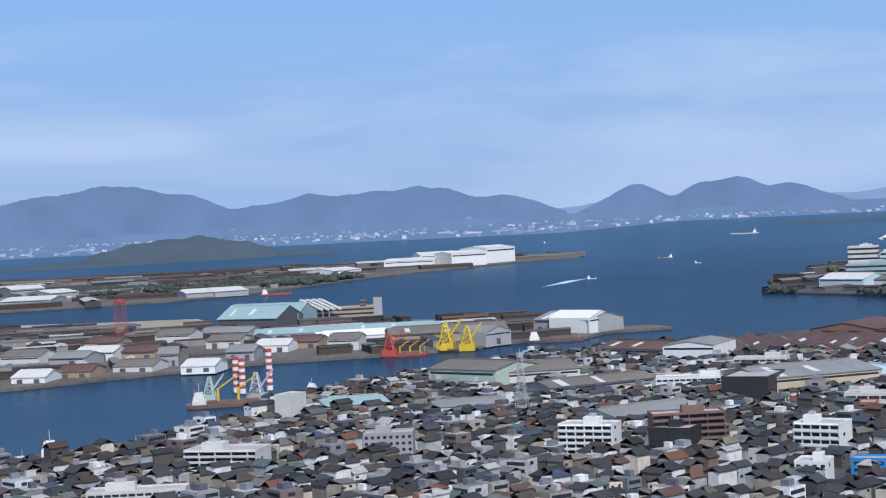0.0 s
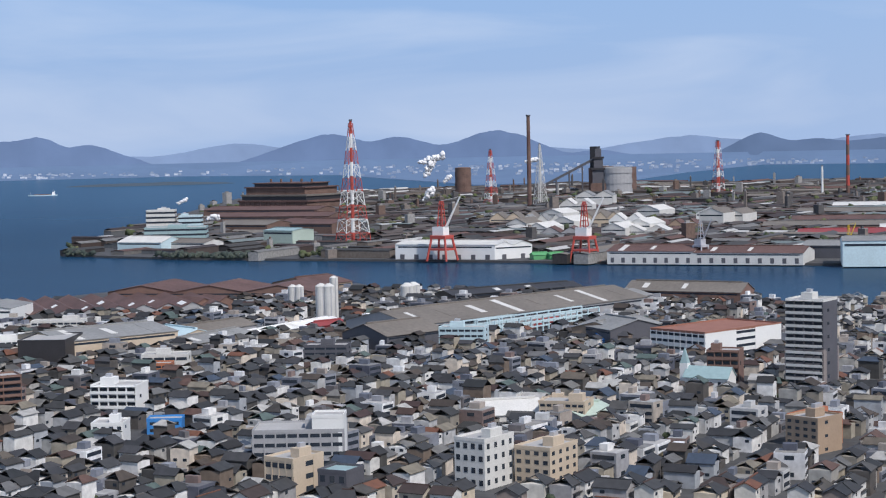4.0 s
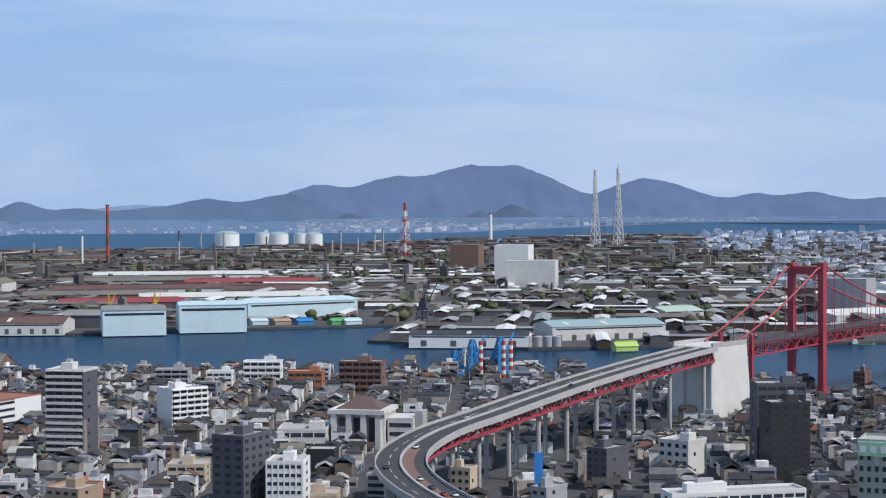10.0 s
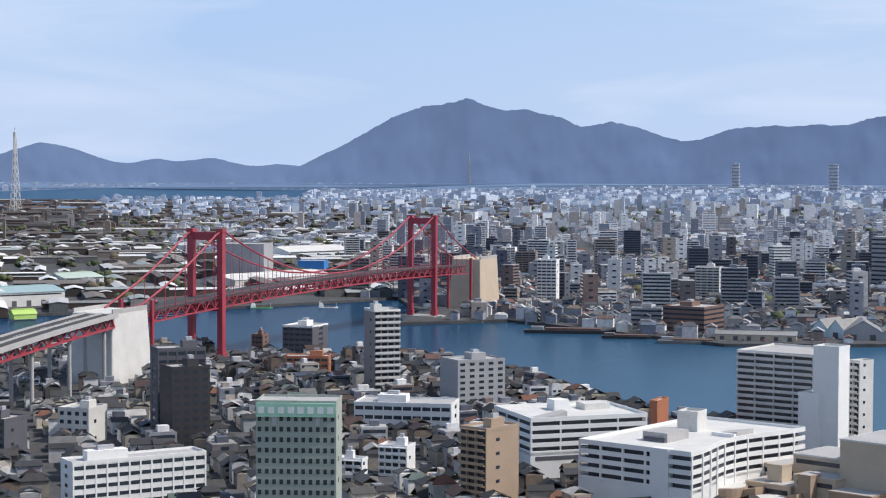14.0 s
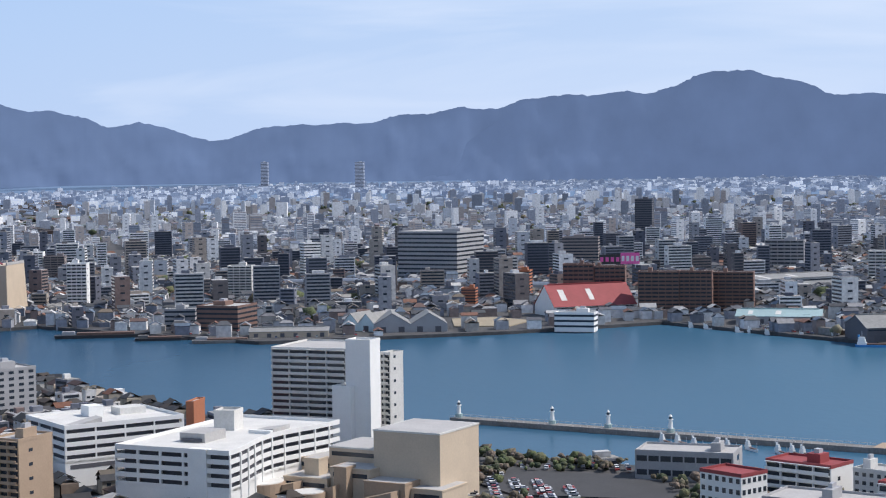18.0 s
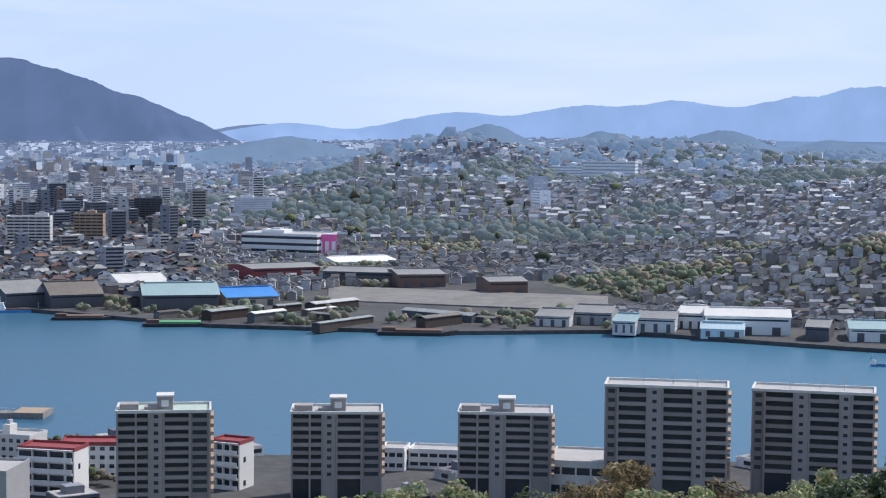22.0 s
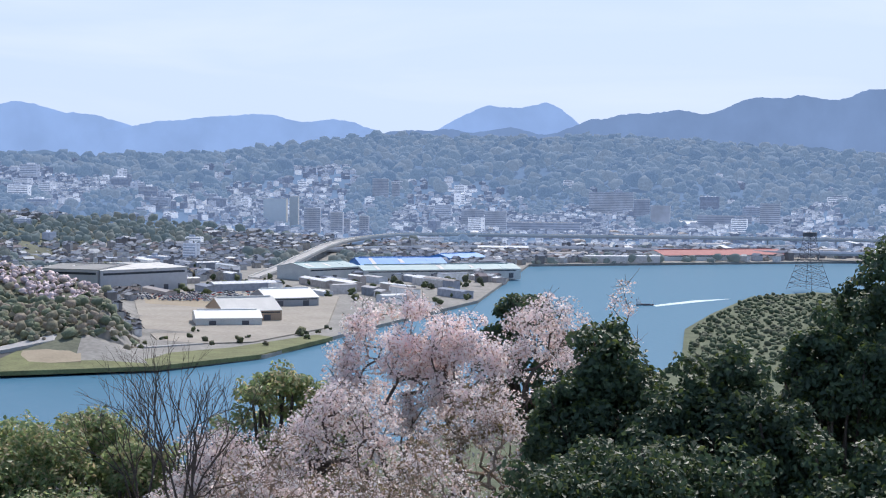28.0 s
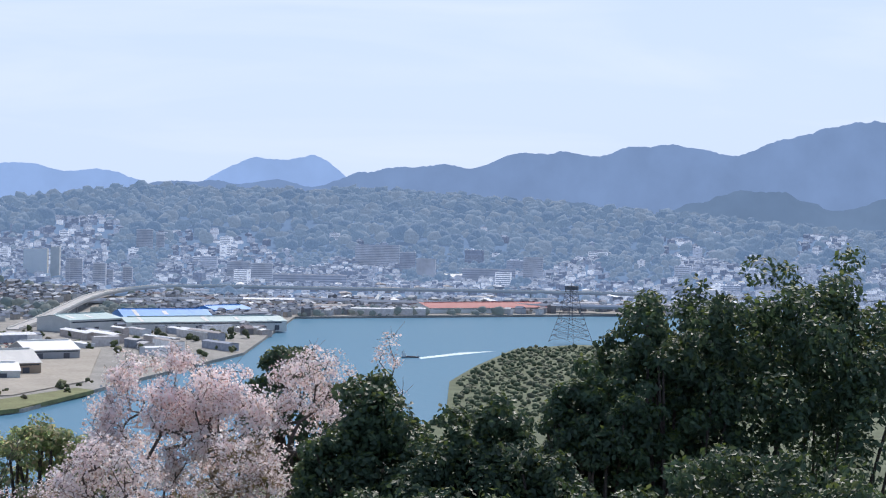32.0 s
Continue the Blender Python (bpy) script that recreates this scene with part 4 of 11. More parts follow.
def sign(name, label, x, y, z, yaw, w, h, material, bars, barm):
    """An upright panel with plain bars for its lettering; it faces the hill."""
    s = new(name)
    s.location, s.rotation_euler = (x, y, z), (0, 0, -radians(yaw))
    tagged(s, label, "sign")
    part("panel", boxmesh(-w / 2, w / 2, -0.5, 0.3, 0, h), material, s)
    part("post", boxmesh(-w * 0.3, -w * 0.25, 0.3, 0.6, -3.0, h * 0.9), STEEL, s)
    part("post", boxmesh(w * 0.25, w * 0.3, 0.3, 0.6, -3.0, h * 0.9), STEEL, s)
    for i in range(bars):
        c = -w / 2 + w * (i + 0.5) / bars
        part("letter_bar", boxmesh(c - w / bars * 0.3, c + w / bars * 0.3, -0.56, -0.48, h * 0.25, h * 0.72), barm, s)


def jack_tower(label, x, y, h, material):
    c = base("derrick", x, y, 0, 15, label, "crane")
    w = h * 0.17
    part("machine_house", boxmesh(-w * 1.6, w * 1.6, -w * 1.3, w * 1.3, 0.5, h * 0.28), material, c)
    for k in range(4):
        bm = bmesh.new()
        z0, z1 = h * (0.28 + 0.16 * k), h * (0.28 + 0.16 * (k + 1))
        a, b = w * (1 - 0.2 * k), w * (1 - 0.2 * (k + 1))
        q = [(-1, -1), (1, -1), (1, 1), (-1, 1)]
        for i in range(4):
            (ax, ay), (bx, by) = q[i], q[(i + 1) % 4]
            bar(bm, (ax * a, ay * a, z0), (ax * b, ay * b, z1), w * 0.16, 5)
            bar(bm, (ax * a, ay * a, z0), (bx * b, by * b, z1), w * 0.1, 4)
            bar(bm, (ax * b, ay * b, z1), (bx * b, by * b, z1), w * 0.1, 4)
        part("mast_stage", bm, material, c)
    bm = bmesh.new()
    bar(bm, (0, 0, h * 0.3), (w * 3, w, h), w * 0.2, 5)
    part("jib", bm, material, c)


STEAM = mat("white_steam", (0.86, 0.86, 0.87), 1.0, vary=0.05, scale=0.1)
sn, sl = STEAM.node_tree.nodes, STEAM.node_tree.links
veil, mixs = sn.new("ShaderNodeBsdfTransparent"), sn.new("ShaderNodeMixShader")
lw = sn.new("ShaderNodeTexNoise")
lw.inputs["Scale"].default_value, lw.inputs["Detail"].default_value = 0.09, 6
lr = sn.new("ShaderNodeMapRange")
lr.inputs["From Min"].default_value, lr.inputs["From Max"].default_value = 0.25, 0.5
lr.inputs["To Min"].default_value, lr.inputs["To Max"].default_value = 0.6, 0.97
sl.new(sn.new("ShaderNodeTexCoord").outputs["Object"], lw.inputs["Vector"])
sl.new(lw.outputs["Fac"], lr.inputs["Value"])
sl.new(lr.outputs["Result"], mixs.inputs["Fac"])
sl.new(veil.outputs["BSDF"], mixs.inputs[1])
sl.new(sn["Principled BSDF"].outputs["BSDF"], mixs.inputs[2])
sl.new(mixs.outputs["Shader"], sn["Material Output"].inputs["Surface"])


def steam(label, a, b, r):
    r *= 1.4
    a, b = Vector(a), Vector(b)
    rnd = random.Random(int(a.x))
    bm = bmesh.new()
    for i in range(44):
        t = i / 43
        c = a.lerp(b, t) + Vector([rnd.uniform(-1, 1) * r * 0.42 for _ in range(3)])
        m = bmesh.ops.create_icosphere(bm, subdivisions=2, radius=r * rnd.uniform(0.22, 0.6) * (0.55 + 0.6 * t))["verts"]
        for v in m:
            v.co += v.co.normalized() * r * 0.35 * noise.noise(v.co * (1.6 / r) + c)
            v.co += c
    for f in bm.faces:
        f.smooth = True
    p, s = place(a.x, a.y, a.z)
    ob = part("steam_plume", bm, STEAM)
    ob.scale = (s, s, s)
    ob.location = (0, 0, EYEZ * (1 - s))
    tagged(ob, label, "steam")


def car_park(label, x, y, yaw, w, d, hgt, decks, wall):
    """Open parking decks: a dark core as painted shade within, white parapets round each deck, columns, and cars on the
    roof.
    """
    keep(x, y, w / 2, d / 2, yaw)
    b = base("car_park", x, y, 2.6, yaw, label, "car park")
    w2, d2, fh = w / 2, d / 2, hgt / decks
    part("core", boxmesh(-w2 + 1.5, w2 - 1.5, -d2 + 1.5, d2 - 1.5, -2, hgt - 0.5), DKGREY, b)
    part("plinth", boxmesh(-w2, w2, -d2, d2, -2, fh * (decks - 4) + 0.4), wall, b)
    part("shop_band", boxmesh(-w2 + 2, w2 - 2, -d2 - 0.1, -d2 + 0.2, fh * (decks - 5) + 0.6, fh * (decks - 5) + 2.2), DKGREY, b)
    for f in range(decks - 4, decks + 1):
        z = f * fh
        part("deck_slab", boxmesh(-w2 + .05, w2 - .05, -d2 + .05, d2 - .05, z - 0.35, z), CONCRETE if f < decks else OFFWHITE, b)
        for a in ((-w2, w2, -d2, -d2 + .3), (-w2, w2, d2 - .3, d2), (-w2, -w2 + .3, -d2 + .3, d2 - .3), (w2 - .3, w2, -d2 + .3, d2 - .3)):
            part("parapet", boxmesh(*a, z - 0.6, z + 1.15), wall, b)
    n = max(3, int(w / 12))
    for i in range(n + 1):
        cx = -w2 + 0.5 + (w - 1.0) * i / n
        part("column", boxmesh(cx - .28, cx + .28, -d2 + .02, -d2 + .7, 0, hgt - .6), wall, b)
    m = max(2, int(d / 12))
    for i in range(m + 1):
        cy = -d2 + 0.5 + (d - 1.0) * i / m
        for s in (-1, 1):
            part("column", boxmesh(s * (w2 - .36) - .34, s * (w2 - .36) + .34, cy - .28, cy + .28, 0, hgt - .6), wall, b)
    part("stair_tower", boxmesh(-w2 * .2, w2 * .05, d2 * .2, d2 * .6, hgt, hgt + 4.2), wall, b)
    part("plant_room", boxmesh(w2 * .3, w2 * .75, d2 * .1, d2 * .55, hgt, hgt + 2.6), OFFWHITE, b)
    bm = bmesh.new()
    prism(bm, [(-w2 * .8, hgt), (-w2 * .3, hgt), (-w2 * .3, hgt + 2.4)], -d2 * .75, -d2 * .45)
    bmesh.ops.recalc_face_normals(bm, faces=bm.faces)
    part("ramp", bm, CONCRETE, b)
    return b


def church(x, y, yaw):
    c = base("church", x, y, 2.6, yaw, "white church with a teal roof and a pointed spire", "church")
    keep(x, y, 13, 8, yaw)
    bm = bmesh.new()
    prism(bm, [(-6, -2), (6, -2), (6, 7), (0, 11.5), (-6, 7)], -11, 11)
    bm.transform(Matrix.Rotation(radians(90), 4, "Z"))
    bmesh.ops.recalc_face_normals(bm, faces=bm.faces)
    part("wall", bm, WHITE, c)
    for s in (-1, 1):
        bm = bmesh.new()
        prism(bm, [(s * 6.6, 6.6), (0, 11.55), (0, 11.9), (s * 6.6, 6.95)], -11.5, 11.5)
        bm.transform(Matrix.Rotation(radians(90), 4, "Z"))
        bmesh.ops.recalc_face_normals(bm, faces=bm.faces)
        part("roof_slope", bm, TEAL, c)
    part("tower", boxmesh(-14.5, -10.5, -2, 2, -2, 13), WHITE, c)
    bm = bmesh.new()
    bar(bm, (-12.5, 0, 13), (-12.5, 0, 21), 2.7, 4, 0.1)
    part("spire", bm, TEAL, c)
    for i in range(4):
        part("window", boxmesh(-7 + 4.4 * i, -5.4 + 4.4 * i, -6.08, -5.9, 2.2, 5.2), GLASS, c)


def pipe_rack(x, y, yaw, length, hgt):
    """A long open steel frame of pale blue posts and beams, as over a fitting-out yard."""
    c = base("crane_runway", x, y, 2.6, yaw, "long pale blue steel crane runway frame in the yard", "crane runway")
    keep(x, y, length / 2, 8, yaw)
    n = int(length / 12)
    for s in (-7, 7):
        for z in (hgt * .45, hgt * .72, hgt):
            part("beam", boxmesh(-length / 2, length / 2, s - .5, s + .5, z - .8, z), PALEBLUE, c)
        for i in range(n + 1):
            px = -length / 2 + length * i / n
            part("post", boxmesh(px - .45, px + .45, s - .45, s + .45, -.5, hgt - .82), PALEBLUE, c)


def silo(x, y, r, hgt, m):
    c = base("silo", x, y, 2.6, 0, "tall pale grey cylindrical silo in the works", "silo", "works silos")
    keep(x, y, r, r, 0)
    bm = bmesh.new()
    bar(bm, (0, 0, -.5), (0, 0, hgt), r, 18)
    part("shell", bm, m, c)
    bm = bmesh.new()
    bar(bm, (0, 0, hgt), (0, 0, hgt + r * .5), r * 1.04, 18, r * .3)
    part("cap", bm, m, c)
    part("ladder", boxmesh(-.3, .3, -r - .35, -r - .05, 0, hgt), STEEL, c)


def mill(x, y, yaw, length, depth, hgt):
    """The tall rust-brown mill: stacked roofs, dark clerestories and ducts."""
    c = base("rolling_mill", x, y, 2.6, yaw, "huge rust-brown mill building with stepped roofs and dark bands", "mill")
    keep(x, y, length / 2, depth / 2, yaw)
    l2 = length / 2
    for k, (w, a, b, m) in enumerate(((1.0, -2, .34, RUST), (1.03, .34, .40, ROOFBRN), (.94, .40, .54, BLACK), (.97, .54, .60, ROOFTAN), (.86, .60, .82, RUST), (.90, .82, .86, ROOFBRN), (.7, .86, .97, BLACK), (.74, .97, 1.0, ROOFBRN))):
        part("tier", boxmesh(-l2 * w, l2 * w, -depth / 2 * w, depth / 2 * w, a * hgt if k else -2, b * hgt), m, c)
    for i in range(14):
        px = -l2 * .96 + length * .96 * i / 13
        part("buttress", boxmesh(px - .8, px + .8, -depth / 2 - .9, -depth / 2, -1, hgt * .34), ROOFBRN, c)
    for i in range(5):
        px = -l2 * .6 + length * .6 * i / 4
        bm = bmesh.new()
        bar(bm, (px, 0, hgt), (px, 0, hgt * 1.12), 2.2, 10)
        part("roof_vent", bm, RUST, c)


def curved_car_park(label, x, y, yaw, w, d, hgt, decks, wall):
    """Open parking decks whose front bends back along a curve."""
    keep(x, y, w / 2, d / 2, yaw)
    b = base("car_park", x, y, 2.6, yaw, label, "car park")
    w2, d2, fh = w / 2, d / 2, hgt / decks
    n = 10
    line = [(-w2, -d2), (w2, -d2)] + [(w2 - 7 * math.sin(math.pi * k / n) ** 2, -d2 + d * k / n) for k in range(1, n)]

    def sheet(z0, z1, inset, m, name):
        bm = bmesh.new()
        pts = [(px + (inset if i == 0 else -inset * .5), py + inset) for i, (px, py) in enumerate(line)] + [(w2 - inset, d2 - inset), (-w2 + inset, d2 - inset)]
        lo = [bm.verts.new((px, py, z0)) for px, py in pts]
        hi = [bm.verts.new((px, py, z1)) for px, py in pts]
        bm.faces.new(lo[::-1])
        bm.faces.new(hi)
        for i in range(len(pts)):
            j = (i + 1) % len(pts)
            bm.faces.new((lo[i], lo[j], hi[j], hi[i]))
        bmesh.ops.recalc_face_normals(bm, faces=bm.faces)
        part(name, bm, m, b)
    # solid dark core: shade between the open decks, put in as colour
    sheet(-2, hgt - .5, 2.5, DKGREY, "core")
    sheet(-2, fh * (decks - 4) + .4, 0.0, wall, "plinth")
    for f in range(decks - 4, decks + 1):
        z = f * fh
        sheet(z - .4, z, 0.1, CONCRETE if f < decks else OFFWHITE, "deck_slab")
        full = line + [(w2, d2), (-w2, d2), (-w2, -d2)]
        for i in range(len(full) - 1):
            (ax, ay), (bx, by) = full[i], full[i + 1]
            dx, dy = bx - ax, by - ay
            q = math.hypot(dx, dy)
            p = part("parapet", boxmesh(-.02, q + .02, 0, .3, z - .6, z + 1.15), wall, b)
            p.location, p.rotation_euler = (ax, ay, 0), (0, 0, math.atan2(dy, dx))
    for i, (px, py) in enumerate(line):
        part("column", boxmesh(px - .28, px + .28, py + .3, py + 1.0, 0, hgt - .6), wall, b)
    for i in range(1, 5):
        part("column", boxmesh(-w2 + .02, -w2 + .7, -d2 + d * i / 5 - .45, -d2 + d * i / 5 + .45, 0, hgt - .6), wall, b)
        px = -w2 + w * i / 5
        part("column", boxmesh(px - .45, px + .45, -d2 + .02, -d2 + .7, 0, hgt - .6), wall, b)
    part("stair_wall", boxmesh(w2 * .3, w2 * .62, -d2 - .5, -d2 + 3, -2, hgt + 1.2), wall, b)
    part("plant_room", boxmesh(-w2 * .35, w2 * .1, -d2 * .55, -d2 * .2, hgt, hgt + 3.4), CONCRETE, b)
    part("plant_louvre", boxmesh(-w2 * .3, w2 * .05, -d2 * .57, -d2 * .55, hgt + .5, hgt + 1.5), DKGREY, b)
    part("ramp_wall", boxmesh(w2 * .2, w2 * .6, d2 * .1, d2 * .14, hgt, hgt + 1.3), wall, b)
    bm = bmesh.new()
    prism(bm, [(w2 * .1, hgt), (w2 * .55, hgt), (w2 * .55, hgt + 1.6)], d2 * .2, d2 * .5)
    bmesh.ops.recalc_face_normals(bm, faces=bm.faces)
    part("ramp", bm, CONCRETE, b)
    return b


def culture_hall(x, y, yaw, k):
    """Stepped tan boxes of different heights round a stage tower."""
    c = base("culture_hall", x, y, 2.6, yaw, "beige cultural hall of many stepped boxes and sloping roofs", "hall")
    keep(x, y, 38 * k, 24 * k, yaw)
    for i, (x0, x1, y0, y1, h, m) in enumerate(((8, 34, -10, 18, 25, BEIGE), (-14, 8, -4, 18, 17, BEIGE), (-34, -14, -2, 14, 12, BEIGE), (-6, 10, -16, -4, 12, BEIGE), (10, 26, -20, -10, 9, TAN), (-24, -6, -18, -2, 8, BEIGE), (-38, -24, -22, -4, 6, TAN), (26, 38, -16, 2, 7, BEIGE), (-18, -12, -14, -8, 14, BEIGE), (-2, 3, -20, -14, 13, TAN))):
        z1 = h * k
        v = part("volume", boxmesh(x0 * k, x1 * k, y0 * k, y1 * k, -2, z1), m, c)
        part("coping", boxmesh(x0 * k - .2, x1 * k + .2, y0 * k - .2, y1 * k + .2, z1 - .35, z1 + .25), OFFWHITE if i < 2 else m, v)
        part("flat_roof", boxmesh(x0 * k + .5, x1 * k - .5, y0 * k + .5, y1 * k - .5, z1 + .25, z1 + .32), CONCRETE, v)
        if i in (1, 2, 3, 5, 7):
            part("window_band", boxmesh(x0 * k + 1.2, x1 * k - 1.2, y0 * k - .1, y0 * k + .1, z1 - 3.2, z1 - 1.6), GLASS, v)
    for cx, cy, r, h in ((-30, -24, 9, 7), (-8, -27, 6, 5.5)):
        bm = bmesh.new()
        bar(bm, (cx * k, cy * k, -2), (cx * k, cy * k, h), r * k, 28)
        v = part("drum", bm, TAN, c)
        bm = bmesh.new()
        bar(bm, (cx * k, cy * k, h), (cx * k, cy * k, h + .3), (r - .6) * k, 28)
        part("drum_roof", bm, OFFWHITE, v)
    for x0, x1, y0 in ((-30, -16, -24), (12, 24, -26), (-10, 0, -24)):
        bm = bmesh.new()
        prism(bm, [(x0 * k, 2), (x1 * k, 2), (x1 * k, 7.5), (x0 * k, 4.2)], y0 * k, (y0 + 7) * k)
        bmesh.ops.recalc_face_normals(bm, faces=bm.faces)
        part("sloped_roof", bm, TAN, c)


def foam_streak(pts):
    """White water behind a boat under way, a thin sheet on the sea."""
    q = [place(px, py, 0.12)[0] for px, py in pts]
    bm = bmesh.new()
    hi = [bm.verts.new(v) for v in q]
    lo = [bm.verts.new(v - Vector((0, 0, 0.2))) for v in q]
    bm.faces.new(hi)
    for i in range(len(q)):
        j = (i + 1) % len(q)
        bm.faces.new((hi[i], lo[i], lo[j], hi[j]))
    bmesh.ops.recalc_face_normals(bm, faces=bm.faces)
    tagged(part("wake", bm, PALEBLUE), "pale foam wake on the sea", "wake", kind="structure")

def waterfront_flats(label, x, y, yaw, w, d, hgt, floors, zones, pent, roofmat=None):
    """Flats whose front is split by full-height piers into stacks of recessed balconies and window columns. zones: share of the width, and b, c or s."""
    keep(x, y, w / 2, d / 2, yaw)
    b = base("building", x, y, 2.6, yaw, label, "building", "waterfront flats")
    w2, d2, fh = w / 2, d / 2, hgt / floors
    part("wall", boxmesh(-w2, w2, -d2 + 1.6, d2, -2, hgt), MAUVE, b)
    part("roof", boxmesh(-w2 + .3, w2 - .3, -d2 + .3, d2 - .3, hgt, hgt + .15), roofmat or CONCRETE, b)
    bm = bmesh.new()
    for a in ((-w2 - .5, w2 + .5, -d2 - .5, -d2 + .2), (-w2 - .5, w2 + .5, d2 - .2, d2 + .5), (-w2 - .5, -w2 + .2, -d2 + .2, d2 - .2), (w2 - .2, w2 + .5, -d2 + .2, d2 - .2)):
        box(bm, *a, hgt + .02, hgt + .9)
    part("parapet", bm, OFFWHITE, b)
    u = -w2
    low = int(floors * 0.3)
    for share, kind in zones:
        v = u + w * share
        part("pier", boxmesh(u - .25, u + .35, -d2 - .15, -d2 + 1.7, -2, hgt), PIERTILE, b)
        if kind == "b":
            part("recess", boxmesh(u + .35, v - .3, -d2 + 1.4, -d2 + 1.62, 0, hgt - .4), GLASS, b)
            for f in range(low, floors):
                part("balcony", boxmesh(u + .35, v - .3, -d2, -d2 + 1.4, f * fh - .1, f * fh + 1.1), PIERTILE if f % 2 else MAUVE, b)
        elif kind == "c":
            part("window_column", boxmesh(u + .35, v - .3, -d2 - .4, -d2 + 1.62, -2, hgt + .6), PIERTILE, b)
            for f in range(low, floors):
                part("window", boxmesh((u + v) / 2 - .7, (u + v) / 2 + .7, -d2 - .46, -d2 - .36, f * fh + 1.0, f * fh + 2.1), GLASS, b)
        else:
            part("wall_bay", boxmesh(u + .35, v - .3, -d2 + .3, -d2 + 1.62, -2, hgt), MAUVE, b)
            for f in range(low, floors):
                part("window", boxmesh(u + .9, v - .9, -d2 + .2, -d2 + .34, f * fh + .9, f * fh + 2.2), GLASS, b)
        u = v
    part("pier", boxmesh(w2 - .35, w2 + .25, -d2 - .15, -d2 + 1.7, -2, hgt), PIERTILE, b)
    for f in range(low, floors):
        part("side_balcony", boxmesh(w2, w2 + 1.2, -d2 * .5, d2 * .7, f * fh - .1, f * fh + 1.0), TAN, b)
    if pent:
        pt = part("penthouse", boxmesh(-w2 * .14, w2 * .2, -d2 * .7, d2 * .1, hgt, hgt + 4.6), PIERTILE, b)
        part("coping", boxmesh(-w2 * .14 - .3, w2 * .2 + .3, -d2 * .7 - .3, d2 * .1 + .3, hgt + 4.6, hgt + 5.1), OFFWHITE, pt)
        part("emblem", boxmesh(-w2 * .05, w2 * .11, -d2 * .7 - .08, -d2 * .7 + .05, hgt + 1.6, hgt + 3.6), WHITE, pt)
        part("stair_head", boxmesh(-w2 * .95, -w2 * .55, -d2 * .7, 0, hgt, hgt + 2.4), PIERTILE, b)
        part("stair_head", boxmesh(-w2 * .42, -w2 * .12, -d2 * .8, -d2 * .1, hgt, hgt + 1.6), PIERTILE, b)
    else:
        for px in (-.4, .1, .5):
            bm = bmesh.new()
            bar(bm, (w2 * px, 0, hgt), (w2 * px, 0, hgt + 5), .09, 5)
            part("aerial", bm, STEEL, b)


def civic_hall(x, y, yaw):
    """A public hall: tall columns under a deep cornice, a hipped brown roof, and a banded wing."""
    keep(x, y, 22, 18, yaw)
    c = base("civic_hall", x, y, 2.6, yaw, "off-white civic hall with tall columns and a brown hipped roof", "hall")
    part("body", boxmesh(-15, 12, -10, 14, -2, 17), OFFWHITE, c)
    part("cornice", boxmesh(-16, 13, -14.5, 14.5, 17, 19.2), OFFWHITE, c)
    for px in (-13, -5.5, 2, 9.5):
        part("column", boxmesh(px - 1.4, px + 1.4, -14, -10.02, -2, 17), OFFWHITE, c)
    for px in (-9.2, -1.8, 5.8):
        part("tall_window", boxmesh(px - 2, px + 2, -10.12, -9.9, 1, 15), GLASS, c)
    bm = bmesh.new()
    lo = [bm.verts.new(p) for p in ((-13, -11.5, 19.2), (10, -11.5, 19.2), (10, 12, 19.2), (-13, 12, 19.2))]
    up = [bm.verts.new(p) for p in ((-4, 0, 24.5), (2, 0, 24.5))]
    for f in ((lo[0], lo[1], up[1], up[0]), (lo[1], lo[2], up[1]), (lo[2], lo[3], up[0], up[1]), (lo[3], lo[0], up[0])):
        bm.faces.new(f)
    part("hipped_roof", bm, BROWNROOF, c)
    part("wing", boxmesh(13, 26, -8, 12, -2, 15), OFFWHITE, c)
    for f in range(3):
        part("window_band", boxmesh(14, 25, -8.1, -7.9, 1.6 + 4.4 * f, 3.6 + 4.4 * f), GLASS, c)
    part("low_wing", boxmesh(-26, -16.2, -9, 10, -2, 11), OFFWHITE, c)
    part("stair_tower", boxmesh(26.2, 30, -4, 6, -2, 18), CONCRETE, c)


def blast_furnace(x, y, k):
    """Dark steel furnace tower with stoves, a flare top and a sloping conveyor gallery."""
    c = base("blast_furnace", x, y, 2.6, 30, "dark steel blast furnace tower with a sloping conveyor", "furnace")
    for w, z0, z1, m in ((16, -1, 22, RUST), (12, 22, 48, DKGREY), (15, 48, 52, BLACK), (9, 52, 70, DKGREY), (11, 70, 74, BLACK), (6, 74, 90, DKGREY)):
        part("stage", boxmesh(-w * k, w * k, -w * k, w * k, z0 * k, z1 * k), m, c)
    for i in range(3):
        bm = bmesh.new()
        bar(bm, ((26 + 13 * i) * k, 0, -1), ((26 + 13 * i) * k, 0, (52 - 5 * i) * k), 5.5 * k, 14)
        part("stove", bm, RUST if i % 2 else DKGREY, c)
    bm = bmesh.new()
    bar(bm, (-130 * k, 0, 8 * k), (-8 * k, 0, 70 * k), 3.4 * k, 4)
    part("conveyor_gallery", bm, DKGREY, c)
    for i in range(4):
        bm = bmesh.new()
        bar(bm, ((-110 + 26 * i) * k, 0, -1), ((-110 + 26 * i) * k, 0, (16 + 13 * i) * k), 1.6 * k, 5)
        part("trestle", bm, DKGREY, c)


# ---- the red suspension bridge: towers on the shores at x 982 and 1349 ----
TL, TR, BY, TOP, HALF = 982.0, 1349.0, 537.0, 81.6, 10.5


